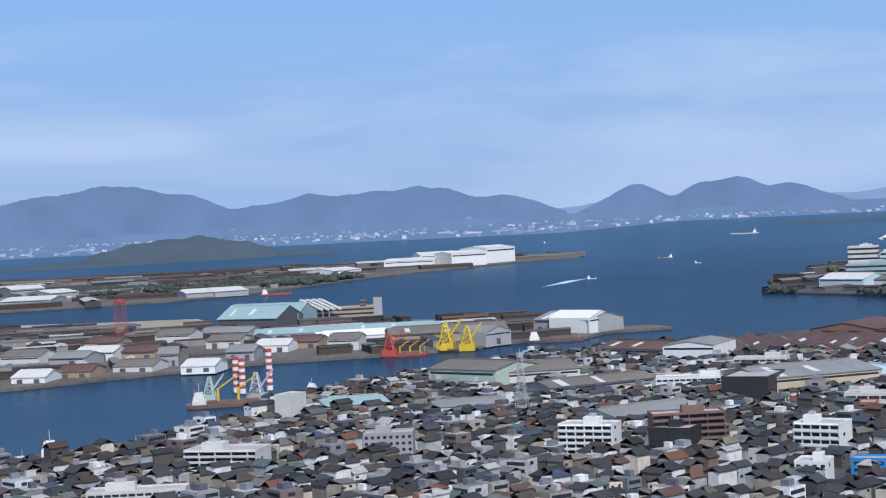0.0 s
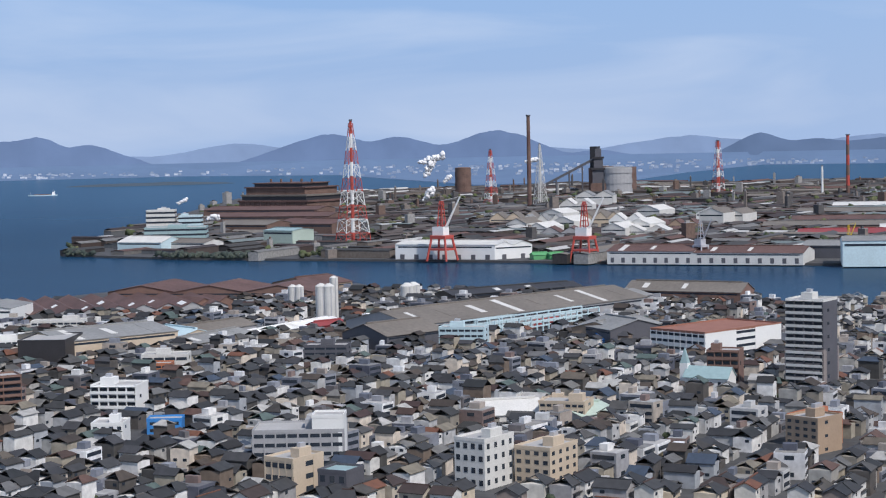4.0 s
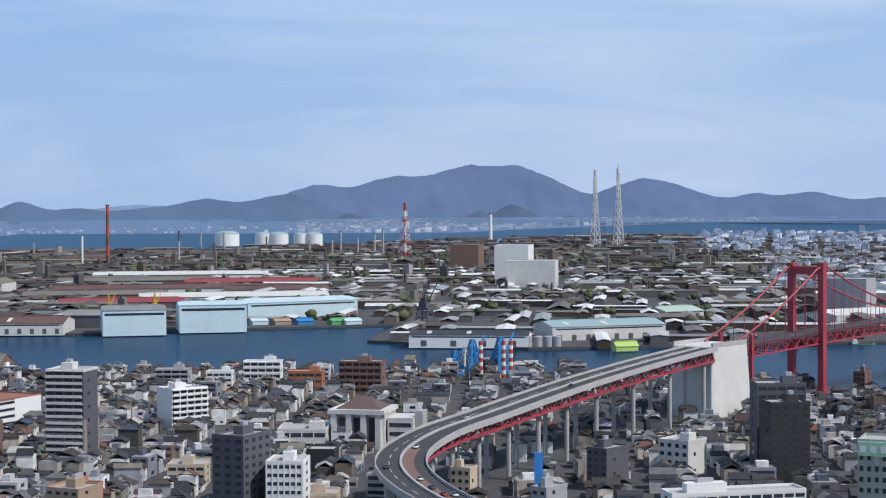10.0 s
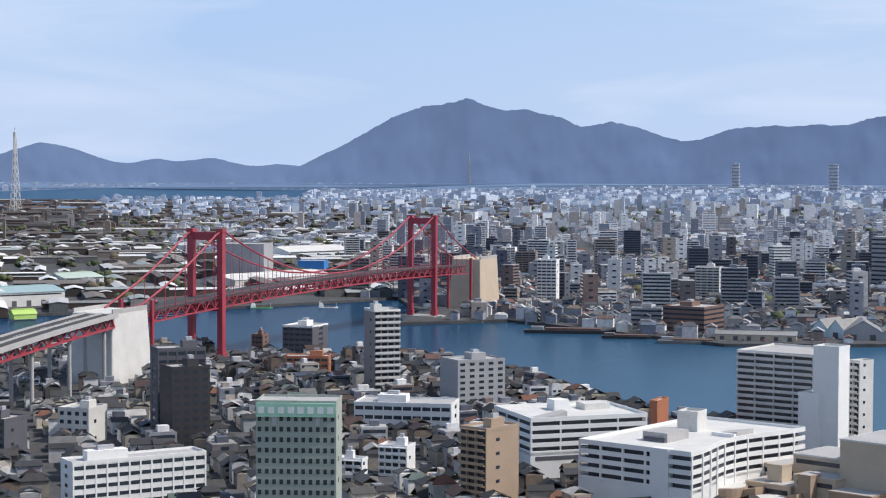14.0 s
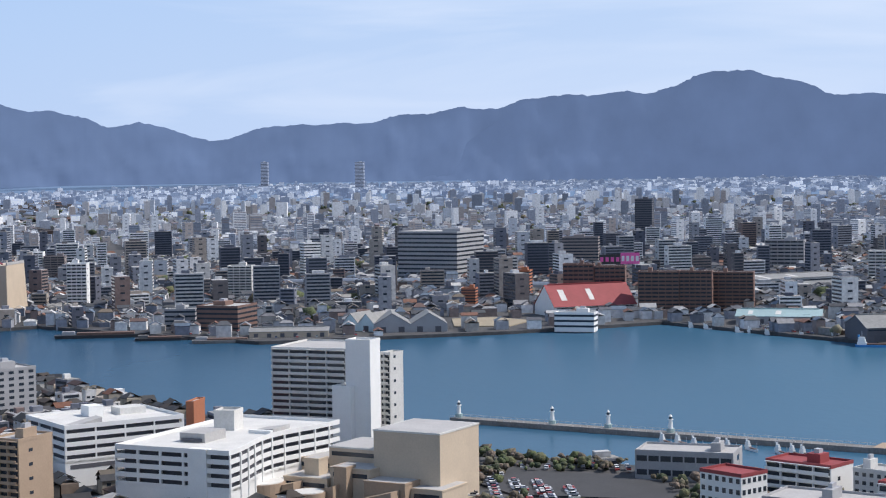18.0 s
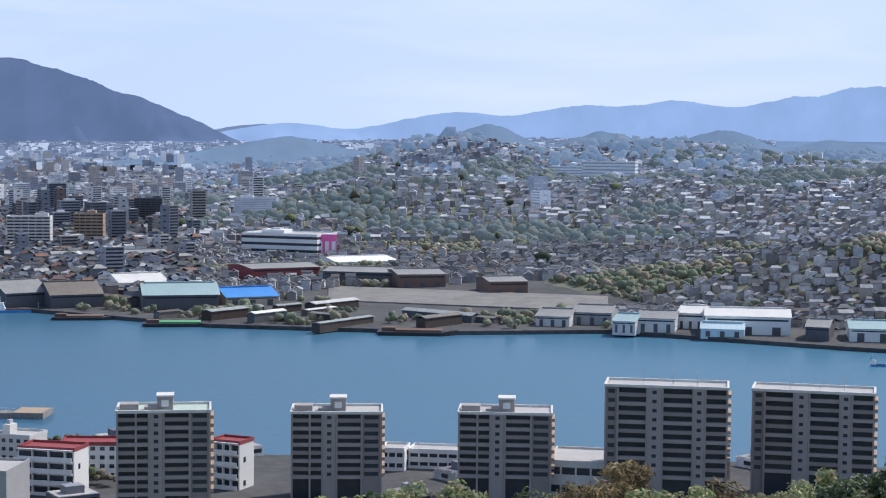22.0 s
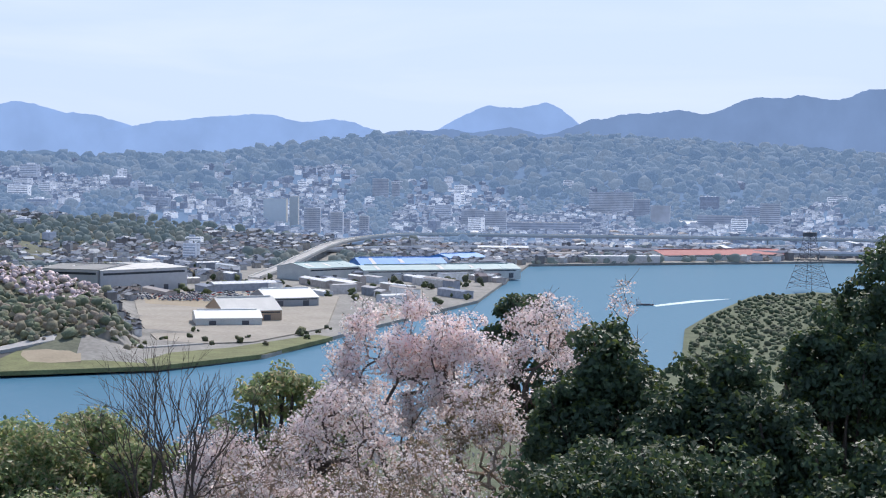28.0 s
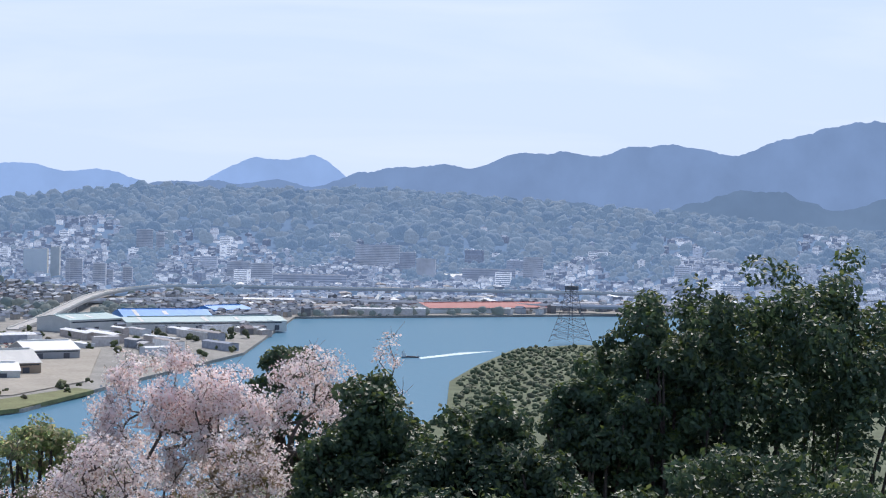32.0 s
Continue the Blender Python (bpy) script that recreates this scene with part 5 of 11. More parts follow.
def deck_z(x):
    """Road level along the bridge, cambered over the channel."""
    return 44.5 - 5.5 * ((x - 1165) / 290) ** 2


def suspension_bridge():
    b = base("suspension_bridge", 1165.5, BY, 0, 0, "red steel suspension bridge over a narrow harbour channel", "bridge", kind="")
    b.location = (0, 0, 0)
    for tx in (TL, TR):
        for s in (-1, 1):
            bm = bmesh.new()
            y = BY + s * HALF
            box(bm, tx - 2.2, tx + 2.2, y - 1.9, y + 1.9, -2, TOP + 2.6)
            box(bm, tx - 2.7, tx + 2.7, y - 2.3, y + 2.3, TOP + 2.0, TOP + 4.2)
            box(bm, tx - 2.8, tx + 2.8, y - 2.4, y + 2.4, -2, 8)
            part("tower_leg", bm, REDPAINT, b)
        for za, zb in ((TOP - 3, TOP + 2.0), (34, 38)):
            bm = bmesh.new()
            box(bm, tx - 1.7, tx + 1.7, BY - HALF + 1.9, BY + HALF - 1.9, za, zb)
            part("cross_beam", bm, REDPAINT, b)
        bm = bmesh.new()
        box(bm, tx - 9, tx + 9, BY - 19, BY + 19, -3, 3.6)
        bmesh.ops.bevel(bm, geom=[e for e in bm.edges if abs(e.verts[0].co.z - e.verts[1].co.z) > 1], offset=5, segments=3, affect="EDGES")
        part("pier_base", bm, CONCRETE, b)
    # side-span piers
    for px in (893.0 + 4, 1436.0):
        for s in (-1, 1):
            bm = bmesh.new()
            box(bm, px - 1.0, px + 1.0, BY + s * HALF - 1.0, BY + s * HALF + 1.0, 0, deck_z(px) + 7)
            part("side_pier", bm, REDPAINT, b)
    # stiffening truss in bays
    step = 12.233
    n = int((1440 - 890) / step)
    for i in range(n):
        x0, x1 = 890 + i * step, 890 + (i + 1) * step
        z0, z1 = deck_z(x0), deck_z(x1)
        bm = bmesh.new()
        for s in (-1, 1):
            y = BY + s * (HALF - 1.2)
            bar(bm, (x0, y, z0), (x1, y, z1), 0.62, 4)
            bar(bm, (x0, y, z0 - 6.2), (x1, y, z1 - 6.2), 0.62, 4)
            bar(bm, (x0, y, z0), (x0, y, z0 - 6.2), 0.4, 4)
            xm = (x0 + x1) / 2
            bar(bm, (x0, y, z0 - 6.2), (xm, y, (z0 + z1) / 2), 0.4, 4)
            bar(bm, (xm, y, (z0 + z1) / 2), (x1, y, z1 - 6.2), 0.4, 4)
        bar(bm, (x0, BY - HALF + 1.2, z0 - 6.2), (x0, BY + HALF - 1.2, z0 - 6.2), 0.4, 4)
        part("truss_bay", bm, REDPAINT, b)
        bm = bmesh.new()
        box(bm, x0, x1, BY - HALF + 0.6, BY + HALF - 0.6, -0.1, 0.75)
        for v in bm.verts:
            v.co.z += z0 if v.co.x < x0 + 1 else z1
        part("deck", bm, ASPHALT, b)
        bm = bmesh.new()
        for s in (-1, 1):
            bar(bm, (x0, BY + s * (HALF - 0.6), z0 + 1.9), (x1, BY + s * (HALF - 0.6), z1 + 1.9), 0.16, 4)
            bar(bm, (x0, BY + s * (HALF - 0.6), z0 + 0.7), (x0, BY + s * (HALF - 0.6), z0 + 1.9), 0.12, 4)
        part("railing", bm, REDPAINT, b)
    # cables and hangers
    for s in (-1, 1):
        y = BY + s * HALF

        def cable(x):
            if x < TL:
                return TOP + 4 - (TL - x) / (TL - 880) * (TOP + 4 - 43) - 6 * math.sin(math.pi * (TL - x) / (TL - 880)) * .5
            if x > TR:
                return TOP + 4 - (x - TR) / (1450 - TR) * (TOP + 4 - 46) - 6 * math.sin(math.pi * (x - TR) / (1450 - TR)) * .5
            u = (x - (TL + TR) / 2) / ((TR - TL) / 2)
            return 48.6 + (TOP + 4 - 48.6) * u * u
        bm = bmesh.new()
        xs = [880 + i * 9.5 for i in range(61)]
        for u, v in zip(xs, xs[1:]):
            bar(bm, (u, y, cable(u)), (v, y, cable(v)), 0.6, 6)
        part("main_cable", bm, REDPAINT, b)
        x = 900.0
        while x < 1440:
            if abs(x - TL) > 4 and abs(x - TR) > 4 and cable(x) > deck_z(x) + 1.5:
                bm = bmesh.new()
                bar(bm, (x, y, deck_z(x)), (x, y, cable(x)), 0.2, 4)
                part("hanger", bm, REDPAINT, b)
            x += step
    keep(1165, BY, 300, 16, 0)


suspension_bridge()


def anchorage(x0, x1, label, yoff, m):
    c = base("anchorage", (x0 + x1) / 2, BY, 0, 0, label, "bridge anchorage")
    l = (x1 - x0) / 2
    bm = bmesh.new()
    lo = [(-l, -15), (l, -15), (l, 15), (-l, 15)]
    hi = [(-l * .82, -13), (l * .9, -13), (l * .9, 13), (-l * .82, 13)]
    a = [bm.verts.new((p, q, -1)) for p, q in lo]
    b2 = [bm.verts.new((p, q, yoff)) for p, q in hi]
    for i in range(4):
        bm.faces.new((a[i], a[(i + 1) % 4], b2[(i + 1) % 4], b2[i]))
    bm.faces.new(b2)
    bm.faces.new(a[::-1])
    bmesh.ops.bevel(bm, geom=list(bm.edges), offset=0.4, segments=1, affect="EDGES")
    part("body", bm, m, c)
    part("parapet", boxmesh(-l * .8, l * .88, -13.2, -12.2, yoff - .2, yoff + 2.2), CONCRETE, c)
    part("parapet", boxmesh(-l * .8, l * .88, 12.2, 13.2, yoff - .2, yoff + 2.2), CONCRETE, c)
    keep((x0 + x1) / 2, BY, l, 16, 0)


anchorage(846, 890, "massive pale concrete bridge anchorage block among houses", 42.5, OFFWHITE)
anchorage(1448, 1500, "massive sandy concrete bridge anchorage on the far quay", 45.0, BEIGE)


# ---- things ----

# near shore: shipyard and harbour works
hall("warehouse", "pale green sheet-metal hall on the quay", 95.4, 1150.4, 44.6, 56.4, 45.0, 14.6, 4.0, PALEGREEN, ROOFTAN, 0, 2)
hall("warehouse", "long off-white hall with a tan roof", 125.8, 1154.4, -6.8, 54.5, 55.0, 11.7, 4.0, OFFWHITE, ROOFTAN, 0, 3)
hall("warehouse", "grey hall with a rust-brown roof", 228.1, 1285.4, 47.9, 60.3, 45.0, 10.3, 4.0, GREY, ROOFBRN, 0, 3)
hall("warehouse", "white-fronted hall beside the channel", 259.9, 1252.0, 32.1, 38.9, 45.0, 13.7, 3.0, WHITE, ROOFGRY, 1, 2)
hall("warehouse", "beige works hall with a pale grey roof", 276.7, 1045.0, -15.0, 76.4, 60.0, 11.5, 4.0, BEIGE, ROOFGRY, 0, 4)
block("building", "black clad tall works building", 241.3, 1013.7, 28.8, 27.2, 40.0, 13.9, 2, 3, BLACK, "plain", pent=0)
hall("warehouse", "long low grey shed with a weathered tan roof", 156.7, 1085.5, -22.5, 75.9, 30.0, 7.7, 3.0, GREY, ROOFTAN, 0, 5)
block("building", "long white school block with strip windows", 219.5, 1066.8, 13.0, 50.5, 14.0, 8.8, 3, 14, WHITE, "strips")
block("building", "white three-storey office block", 282.4, 1161.4, 24.4, 34.8, 14.0, 9.2, 3, 8, OFFWHITE, "strips")
saw = hall("warehouse", "sawtooth works with rust-brown roofs", 351.1, 1300.1, 5.5, 160.2, 120.0, 5.8, 4.0, GREY, ROOFBRN, 9, 0)
# white skylight panels laid on the roof slopes
for k, side, v, run in ((0, -1, -30, 9), (1, -1, 10, 7), (1, 1, -42, 8), (2, -1, -18, 10), (3, -1, -46, 8), (3, 1, 20, 8), (4, -1, -8, 14), (5, -1, -36, 9), (5, 1, -50, 7), (6, -1, -20, 8), (7, -1, -44, 18), (7, 1, -12, 9), (8, -1, -28, 12)):
    bm = boxmesh(-2.2, 2.2, -run / 2, run / 2, 0.30, 0.42)
    bm.transform(Matrix.Translation((-80.1 + 17.8 * (k + 0.5) + side * 4.4, v, 7.9)) @ Matrix.Rotation(side * math.atan2(4.0, 8.9), 4, "Y"))
    part("roof_light", bm, WHITE, saw, "white skylight panels in the rust-brown roof")
hall("warehouse", "long shipyard shed with rust-red roofs", 459.1, 1339.3, 39.1, 169.3, 70.0, 9.8, 5.0, BROWN, ROOFBRN, 3, 6)
hall("warehouse", "rust-roofed shed at the end of the quay", 536.9, 1346.1, -23.9, 42.8, 50.0, 10.1, 5.0, TAN, ROOFBRN, 0, 2)
hall("warehouse", "long weathered tan works hall", 549.6, 1035.1, -19.6, 228.9, 62.0, 11.1, 7.0, GREY, ROOFTAN, 0, 8)
hall("warehouse", "smaller dark works hall with a tan roof", 437.7, 967.5, -17.9, 46.9, 40.0, 8.8, 6.0, DKGREY, ROOFTAN, 0, 3)
hall("warehouse", "long low works hall with grey roofs", 613.9, 1069.1, -26.7, 188.1, 35.0, 7.1, 4.0, GREY, ROOFGRY, 0, 6)
block("building", "pale blue four-storey office", 465.4, 928.0, 39.3, 27.1, 14.0, 12.7, 4, 7, PALEBLUE, "strips")
hall("warehouse", "brown quay hall with an open white gable", 735.6, 1093.6, 55.4, 90.8, 30.0, 9.2, 6.0, BROWN, ROOFTAN, 0, 6)
hall("warehouse", "black open-sided shed on the quay", 640.6, 1197.7, -7.0, 120.8, 25.0, 7.8, 3.0, BLACK, ROOFBLK, 0, 0)
hall("warehouse", "grey sheet-metal shed by the harbour", 556.4, 899.3, 90.5, 37.7, 38.0, 10.1, 5.0, DKGREY, ROOFGRY, 0, 1)
hall("warehouse", "grey shed with a pale roof", 561.3, 912.2, -24.1, 46.2, 34.0, 8.9, 4.0, TAN, ROOFGRY, 0, 1)
hall("warehouse", "low shed beside the tracks", 342.7, 1036.0, -35.5, 65.6, 30.0, 4.9, 3.0, OFFWHITE, ROOFGRY, 0, 3)
hall("warehouse", "small white shed beside the canal", 7.0, 1069.0, -16.9, 39.0, 32.0, 4.7, 3.0, OFFWHITE, TEAL, 0, 3)
hall("warehouse", "pale blue low warehouse", 75.1, 1027.4, -2.5, 42.6, 34.0, 5.2, 2.0, PALEBLUE, ROOFGRY, 0, 3)
hall("warehouse", "pale blue warehouse among houses", 161.4, 938.8, -26.4, 57.7, 34.0, 6.1, 3.0, PALEBLUE, ROOFGRY, 0, 3)
block("building", "white windowless silo building", -28.1, 1031.3, 33.4, 10.8, 16.6, 15.2, 4, 2, OFFWHITE, "plain", pent=0)
block("building", "grey four-storey school with dark windows", 23.5, 854.3, 7.3, 23.9, 14.0, 12.2, 4, 8, GREY, "windows")
block("building", "long white four-storey apartment block", -53.6, 838.7, 19.2, 36.5, 19.2, 10.8, 4, 9, OFFWHITE, "balcony")
block("building", "low white apartment block", -85.7, 746.2, 2.9, 41.2, 13.0, 7.8, 3, 12, OFFWHITE, "strips")
block("building", "white five-storey apartment block with a stair tower", 117.6, 828.0, 26.8, 26.6, 14.7, 14.3, 5, 6, WHITE, "balcony")
block("building", "dark red-brown seven-storey apartment block", 162.3, 820.2, 0.1, 34.2, 14.0, 18.1, 6, 8, BROWN, "balcony")
block("building", "black four-storey building by the harbour", 156.5, 812.5, 31.3, 19.6, 23.1, 12.8, 4, 5, BLACK, "windows")
block("building", "white stepped apartment building", 220.2, 794.4, 36.0, 21.8, 16.9, 13.3, 4, 5, WHITE, "balcony")
block("building", "white clinic building by the harbour", 192.2, 708.6, 27.6, 13.2, 14.0, 9.5, 3, 4, WHITE, "windows")
block("building", "grey concrete office with a white stair tower", 243.7, 626.9, 26.6, 34.4, 22.0, 13.8, 4, 8, GREY, "strips")
block("building", "white stair tower of the office", 251.8, 617.4, 28.6, 11.9, 12.0, 19.2, 5, 1, WHITE, "plain", pent=0)
block("building", "off-white four-storey apartment block", 284.0, 552.1, 62.2, 12.9, 18.4, 17.0, 4, 4, OFFWHITE, "windows", sidebays=4)
block("building", "cream four-storey apartment block", 306.4, 547.3, 59.4, 14.4, 20.0, 12.7, 4, 4, BEIGE, "windows", sidebays=4)
block("building", "tan and cream corner building", 219.8, 572.3, 61.0, 12.8, 16.8, 13.2, 3, 4, BEIGE, "strips")
block("building", "dark house with a turquoise roof", 230.9, 556.7, 52.7, 11.2, 12.4, 9.9, 2, 3, DKGREY, "windows", roofmat=TEAL, pent=0)
block("building", "cream three-storey school by the harbour", 381.7, 663.2, 45.5, 20.3, 15.1, 8.2, 3, 7, BEIGE, "strips")
block("building", "beige and brown five-storey flats", 423.1, 544.9, 72.9, 14.8, 16.1, 13.0, 5, 4, TAN, "windows", sidebays=3)
block("building", "blue low shop building", 221.8, 729.0, 25.4, 14.8, 10.0, 5.7, 2, 3, BLUE, "windows", pent=0)

# town below the hill
block("building", "dark tower block with white frames and beige side", 521.8, 673.0, 60.2, 18.7, 17.4, 43.6, 14, 4, DKGREY, "balcony", sidebays=3, top=OFFWHITE)
block("building", "lower wing of the tower block", 522.6, 674.1, 58.2, 19.1, 20.6, 20.0, 6, 4, MAUVE, "strips")
block("building", "long office with white bands and a red tiled roof", 571.6, 823.1, 74.4, 39.3, 66.7, 15.0, 4, 9, WHITE, "windows", sidebays=11, roofmat=TERRACOTTA, pent=0, top=TERRACOTTA)
block("building", "white eight-storey flats with a dark flank", 638.4, 727.6, 10.9, 22.4, 16.0, 21.7, 7, 5, WHITE, "balcony", sidebays=0)
block("building", "small grey flats near the quay", 772.1, 888.7, 51.5, 21.8, 12.0, 12.8, 4, 4, GREY, "balcony")
block("building", "small white flats near the quay", 824.6, 858.2, 52.4, 24.9, 12.0, 16.0, 4, 5, WHITE, "balcony")
block("building", "low white block near the quay", 796.1, 869.4, 50.8, 16.7, 12.0, 10.6, 3, 4, WHITE, "windows")
block("building", "red-brown block with orange upper floor", 829.1, 771.6, 59.7, 27.7, 14.0, 20.3, 5, 6, BROWN, "balcony")
block("building", "orange and brown low block", 817.2, 810.5, 53.7, 22.3, 12.0, 12.6, 3, 5, ORANGE_TILE, "windows")
civic_hall(649.7, 602.2, 62)
block("building", "dark grey hotel block", 455.7, 486.3, 75.2, 13.6, 19.3, 34.7, 11, 3, DKGREY, "windows", sidebays=4)
block("building", "white five-storey office with a flat roof", 470.0, 476.4, 79.6, 7.9, 10.5, 21.9, 7, 3, WHITE, "windows", sidebays=3)
block("building", "cream low building with dark windows", 480.4, 472.1, 52.2, 17.8, 14.0, 11.0, 3, 6, BEIGE, "windows")
block("building", "white low office beside the road", 620.3, 617.1, 50.9, 23.8, 20.0, 10.4, 2, 4, OFFWHITE, "strips")
block("building", "dark glass shop building", 574.7, 559.7, 54.1, 12.7, 14.0, 9.9, 2, 4, BLACK, "strips", pent=0)
block("building", "pale green-grey business hotel with rows of windows", 537.7, 258.7, 72.5, 27.0, 16.0, 42.5, 12, 11, HOTELGRN, "windows", sidebays=3, pent=0)
block("building", "blue-grey glass office tower", 694.6, 394.4, 47.8, 21.6, 16.0, 40.3, 11, 5, DKGREY, "strips")
block("building", "black clad tower block", 676.9, 381.0, 40.2, 17.2, 16.0, 34.4, 10, 4, BLACK, "windows", sidebays=2)
block("building", "dark apartment tower with pale balconies", 867.9, 368.6, 48.7, 14.5, 17.5, 45.5, 14, 4, MAUVE, "balcony", top=OFFWHITE)
block("building", "grey eight-storey flats with dark end", 841.1, 307.3, 41.5, 27.0, 19.4, 24.4, 8, 5, GREY, "windows", sidebays=0)
block("building", "dark glass office with white upper floor", 1025.4, 489.0, 89.7, 20.7, 23.9, 20.3, 6, 5, DKGREY, "strips", top=WHITE)
block("building", "small brown tower block", 1029.8, 523.7, 88.1, 7.7, 9.6, 12.6, 4, 3, BROWN, "windows")
block("building", "low brown block with an orange shop", 943.3, 447.9, 71.2, 25.1, 14.0, 10.1, 3, 6, ORANGE_TILE, "strips")
block("building", "long white low clinic building", 758.4, 309.4, 79.2, 45.4, 22.0, 12.6, 3, 10, WHITE, "strips")
block("building", "tan tower flats with stacked balconies", 587.9, 208.2, 110.4, 12.0, 18.0, 29.5, 12, 3, TAN, "balcony", sidebays=2)
car_park("white multi-storey car park with open decks", 681.8, 207.2, 49.8, 50.1, 40.0, 23.0, 7, WHITE)
block("building", "orange brick stair tower of the car park", 735.0, 183.5, 95.9, 3.4, 14.0, 22.2, 4, 2, ORANGE_TILE, "plain", pent=0)
curved_car_park("large white car park with open curved decks", 638.9, 146.0, 109.0, 47.3, 80.5, 22.8, 7, WHITE)
block("building", "white rooftop plant room with a round red sign", 652.7, 150.3, 97.2, 8.0, 10.0, 12.5, 2, 2, OFFWHITE, "plain", pent=0, z=19.6)
block("building", "white windowless lift tower", 751.5, 118.6, 116.0, 9.8, 15.7, 26.6, 6, 2, WHITE, "plain", pent=0)
block("building", "long fifteen-storey apartment slab with dark galleries", 779.7, 134.5, 105.9, 36.2, 35.8, 41.3, 15, 8, OFFWHITE, "balcony", sidebays=3, pent=0)
block("building", "white stair core of the apartment slab", 749.3, 113.2, 106.6, 11.5, 10.4, 46.5, 15, 1, WHITE, "plain", pent=0)
block("building", "balcony wing of the apartment slab", 763.6, 102.7, 122.3, 5.5, 8.9, 39.5, 15, 2, OFFWHITE, "balcony", sidebays=2, pent=0)
culture_hall(640, 95, 113, 1.05)
block("building", "white slab office with black strip windows", 536.1, 321.9, 37.1, 49.4, 11.6, 19.7, 6, 12, WHITE, "strips")
block("building", "dark small office block", 612.4, 428.8, 90.0, 10.2, 16.3, 17.5, 6, 3, DKGREY, "windows", sidebays=3)
block("building", "off-white four-storey flats by the harbour", 669.7, 428.3, 87.6, 15.2, 16.2, 14.9, 4, 4, OFFWHITE, "windows", sidebays=3)
block("building", "white small apartment building", 625.4, 278.0, 86.3, 10.1, 6.5, 7.9, 3, 3, WHITE, "balcony")
block("building", "white corner house with terraces", 642.5, 266.4, 87.8, 11.9, 9.8, 11.4, 4, 4, WHITE, "balcony")
block("building", "cream narrow flats by the harbour", 554.2, 459.6, 70.5, 8.6, 8.8, 12.9, 4, 3, BEIGE, "windows")
block("building", "grey narrow office by the harbour", 524.3, 393.6, 88.0, 6.9, 13.6, 15.5, 5, 2, GREY, "windows")

# park side and waterfront flats
block("building", "white four-storey housing block with a red roof", 607.5, -35.6, 133.6, 18.3, 13.6, 15.1, 4, 6, WHITE, "windows", sidebays=5, roofmat=ROOFRED, top=ROOFRED, pent=0)
block("building", "white four-storey housing block beside the harbour", 645.5, -65.0, 126.4, 26.7, 15.7, 12.2, 4, 8, WHITE, "balcony", roofmat=ROOFRED, top=ROOFRED, pent=0.2)
block("building", "white housing block with grey ends", 630.5, -88.2, 128.3, 14.6, 12.3, 11.9, 4, 5, OFFWHITE, "windows", pent=0.2)
block("building", "white housing block with a terracotta roof", 582.0, -92.1, 124.6, 19.9, 11.2, 15.5, 4, 7, WHITE, "balcony", roofmat=ROOFRED, top=ROOFRED, pent=0)
block("building", "white housing block behind the towers", 606.5, -108.9, 111.0, 19.7, 12.0, 12.1, 4, 6, WHITE, "windows", roofmat=ROOFRED, top=ROOFRED, pent=0)
block("building", "white housing block with red edging", 572.8, -149.9, 134.9, 11.5, 9.6, 15.8, 4, 4, WHITE, "balcony", roofmat=ROOFRED, top=ROOFRED, pent=0)
block("building", "grey building wrapped in scaffold sheets", 554.7, -60.9, 117.5, 33.7, 20.8, 15.9, 4, 6, GREY, "plain", pent=0.1)
waterfront_flats("grey-brown fourteen-storey apartment tower with a green roof", 537.4, -119.1, 104.0, 28.1, 16.0, 33.3, 13, ((.2, "b"), (.14, "b"), (.16, "c"), (.28, "b"), (.22, "s")), 1, PALEGREEN)
waterfront_flats("grey-brown apartment tower with a rooftop sign box", 544.3, -177.7, 109.5, 28.8, 16.0, 28.9, 11, ((.2, "b"), (.14, "b"), (.16, "c"), (.28, "b"), (.22, "s")), 1)
waterfront_flats("grey-brown apartment tower on the slope", 527.1, -230.1, 115.1, 29.9, 16.0, 28.6, 11, ((.2, "b"), (.14, "b"), (.16, "c"), (.28, "b"), (.22, "s")), 1)
waterfront_flats("grey-brown fifteen-storey apartment slab", 503.7, -277.0, 120.7, 38.9, 15.0, 38.3, 13, ((.1, "s"), (.24, "b"), (.13, "c"), (.25, "b"), (.1, "c"), (.18, "b")), 0)
waterfront_flats("grey-brown apartment slab with mauve piers", 494.0, -326.6, 125.4, 38.9, 15.0, 35.7, 12, ((.1, "s"), (.24, "b"), (.13, "c"), (.25, "b"), (.1, "c"), (.18, "b")), 0)
block("building", "low white waterside building", 586.3, -213.2, 120.3, 8.6, 12.0, 7.4, 2, 3, WHITE, "strips", pent=0)
block("building", "white low sheds by the water", 585.0, -228.3, 120.0, 17.8, 12.0, 6.2, 2, 5, WHITE, "strips", pent=0)
block("building", "white low school roof among trees", 521.9, -266.2, 123.9, 39.9, 26.0, 11.8, 2, 8, OFFWHITE, "strips", pent=0)
block("building", "white three-storey school among trees", 482.3, -379.1, 134.9, 38.0, 20.0, 19.6, 3, 8, OFFWHITE, "strips", pent=0)
block("building", "grey community building beside the park", 681.2, -23.0, 103.3, 37.5, 20.0, 10.6, 2, 8, GREY, "strips", pent=0.1)

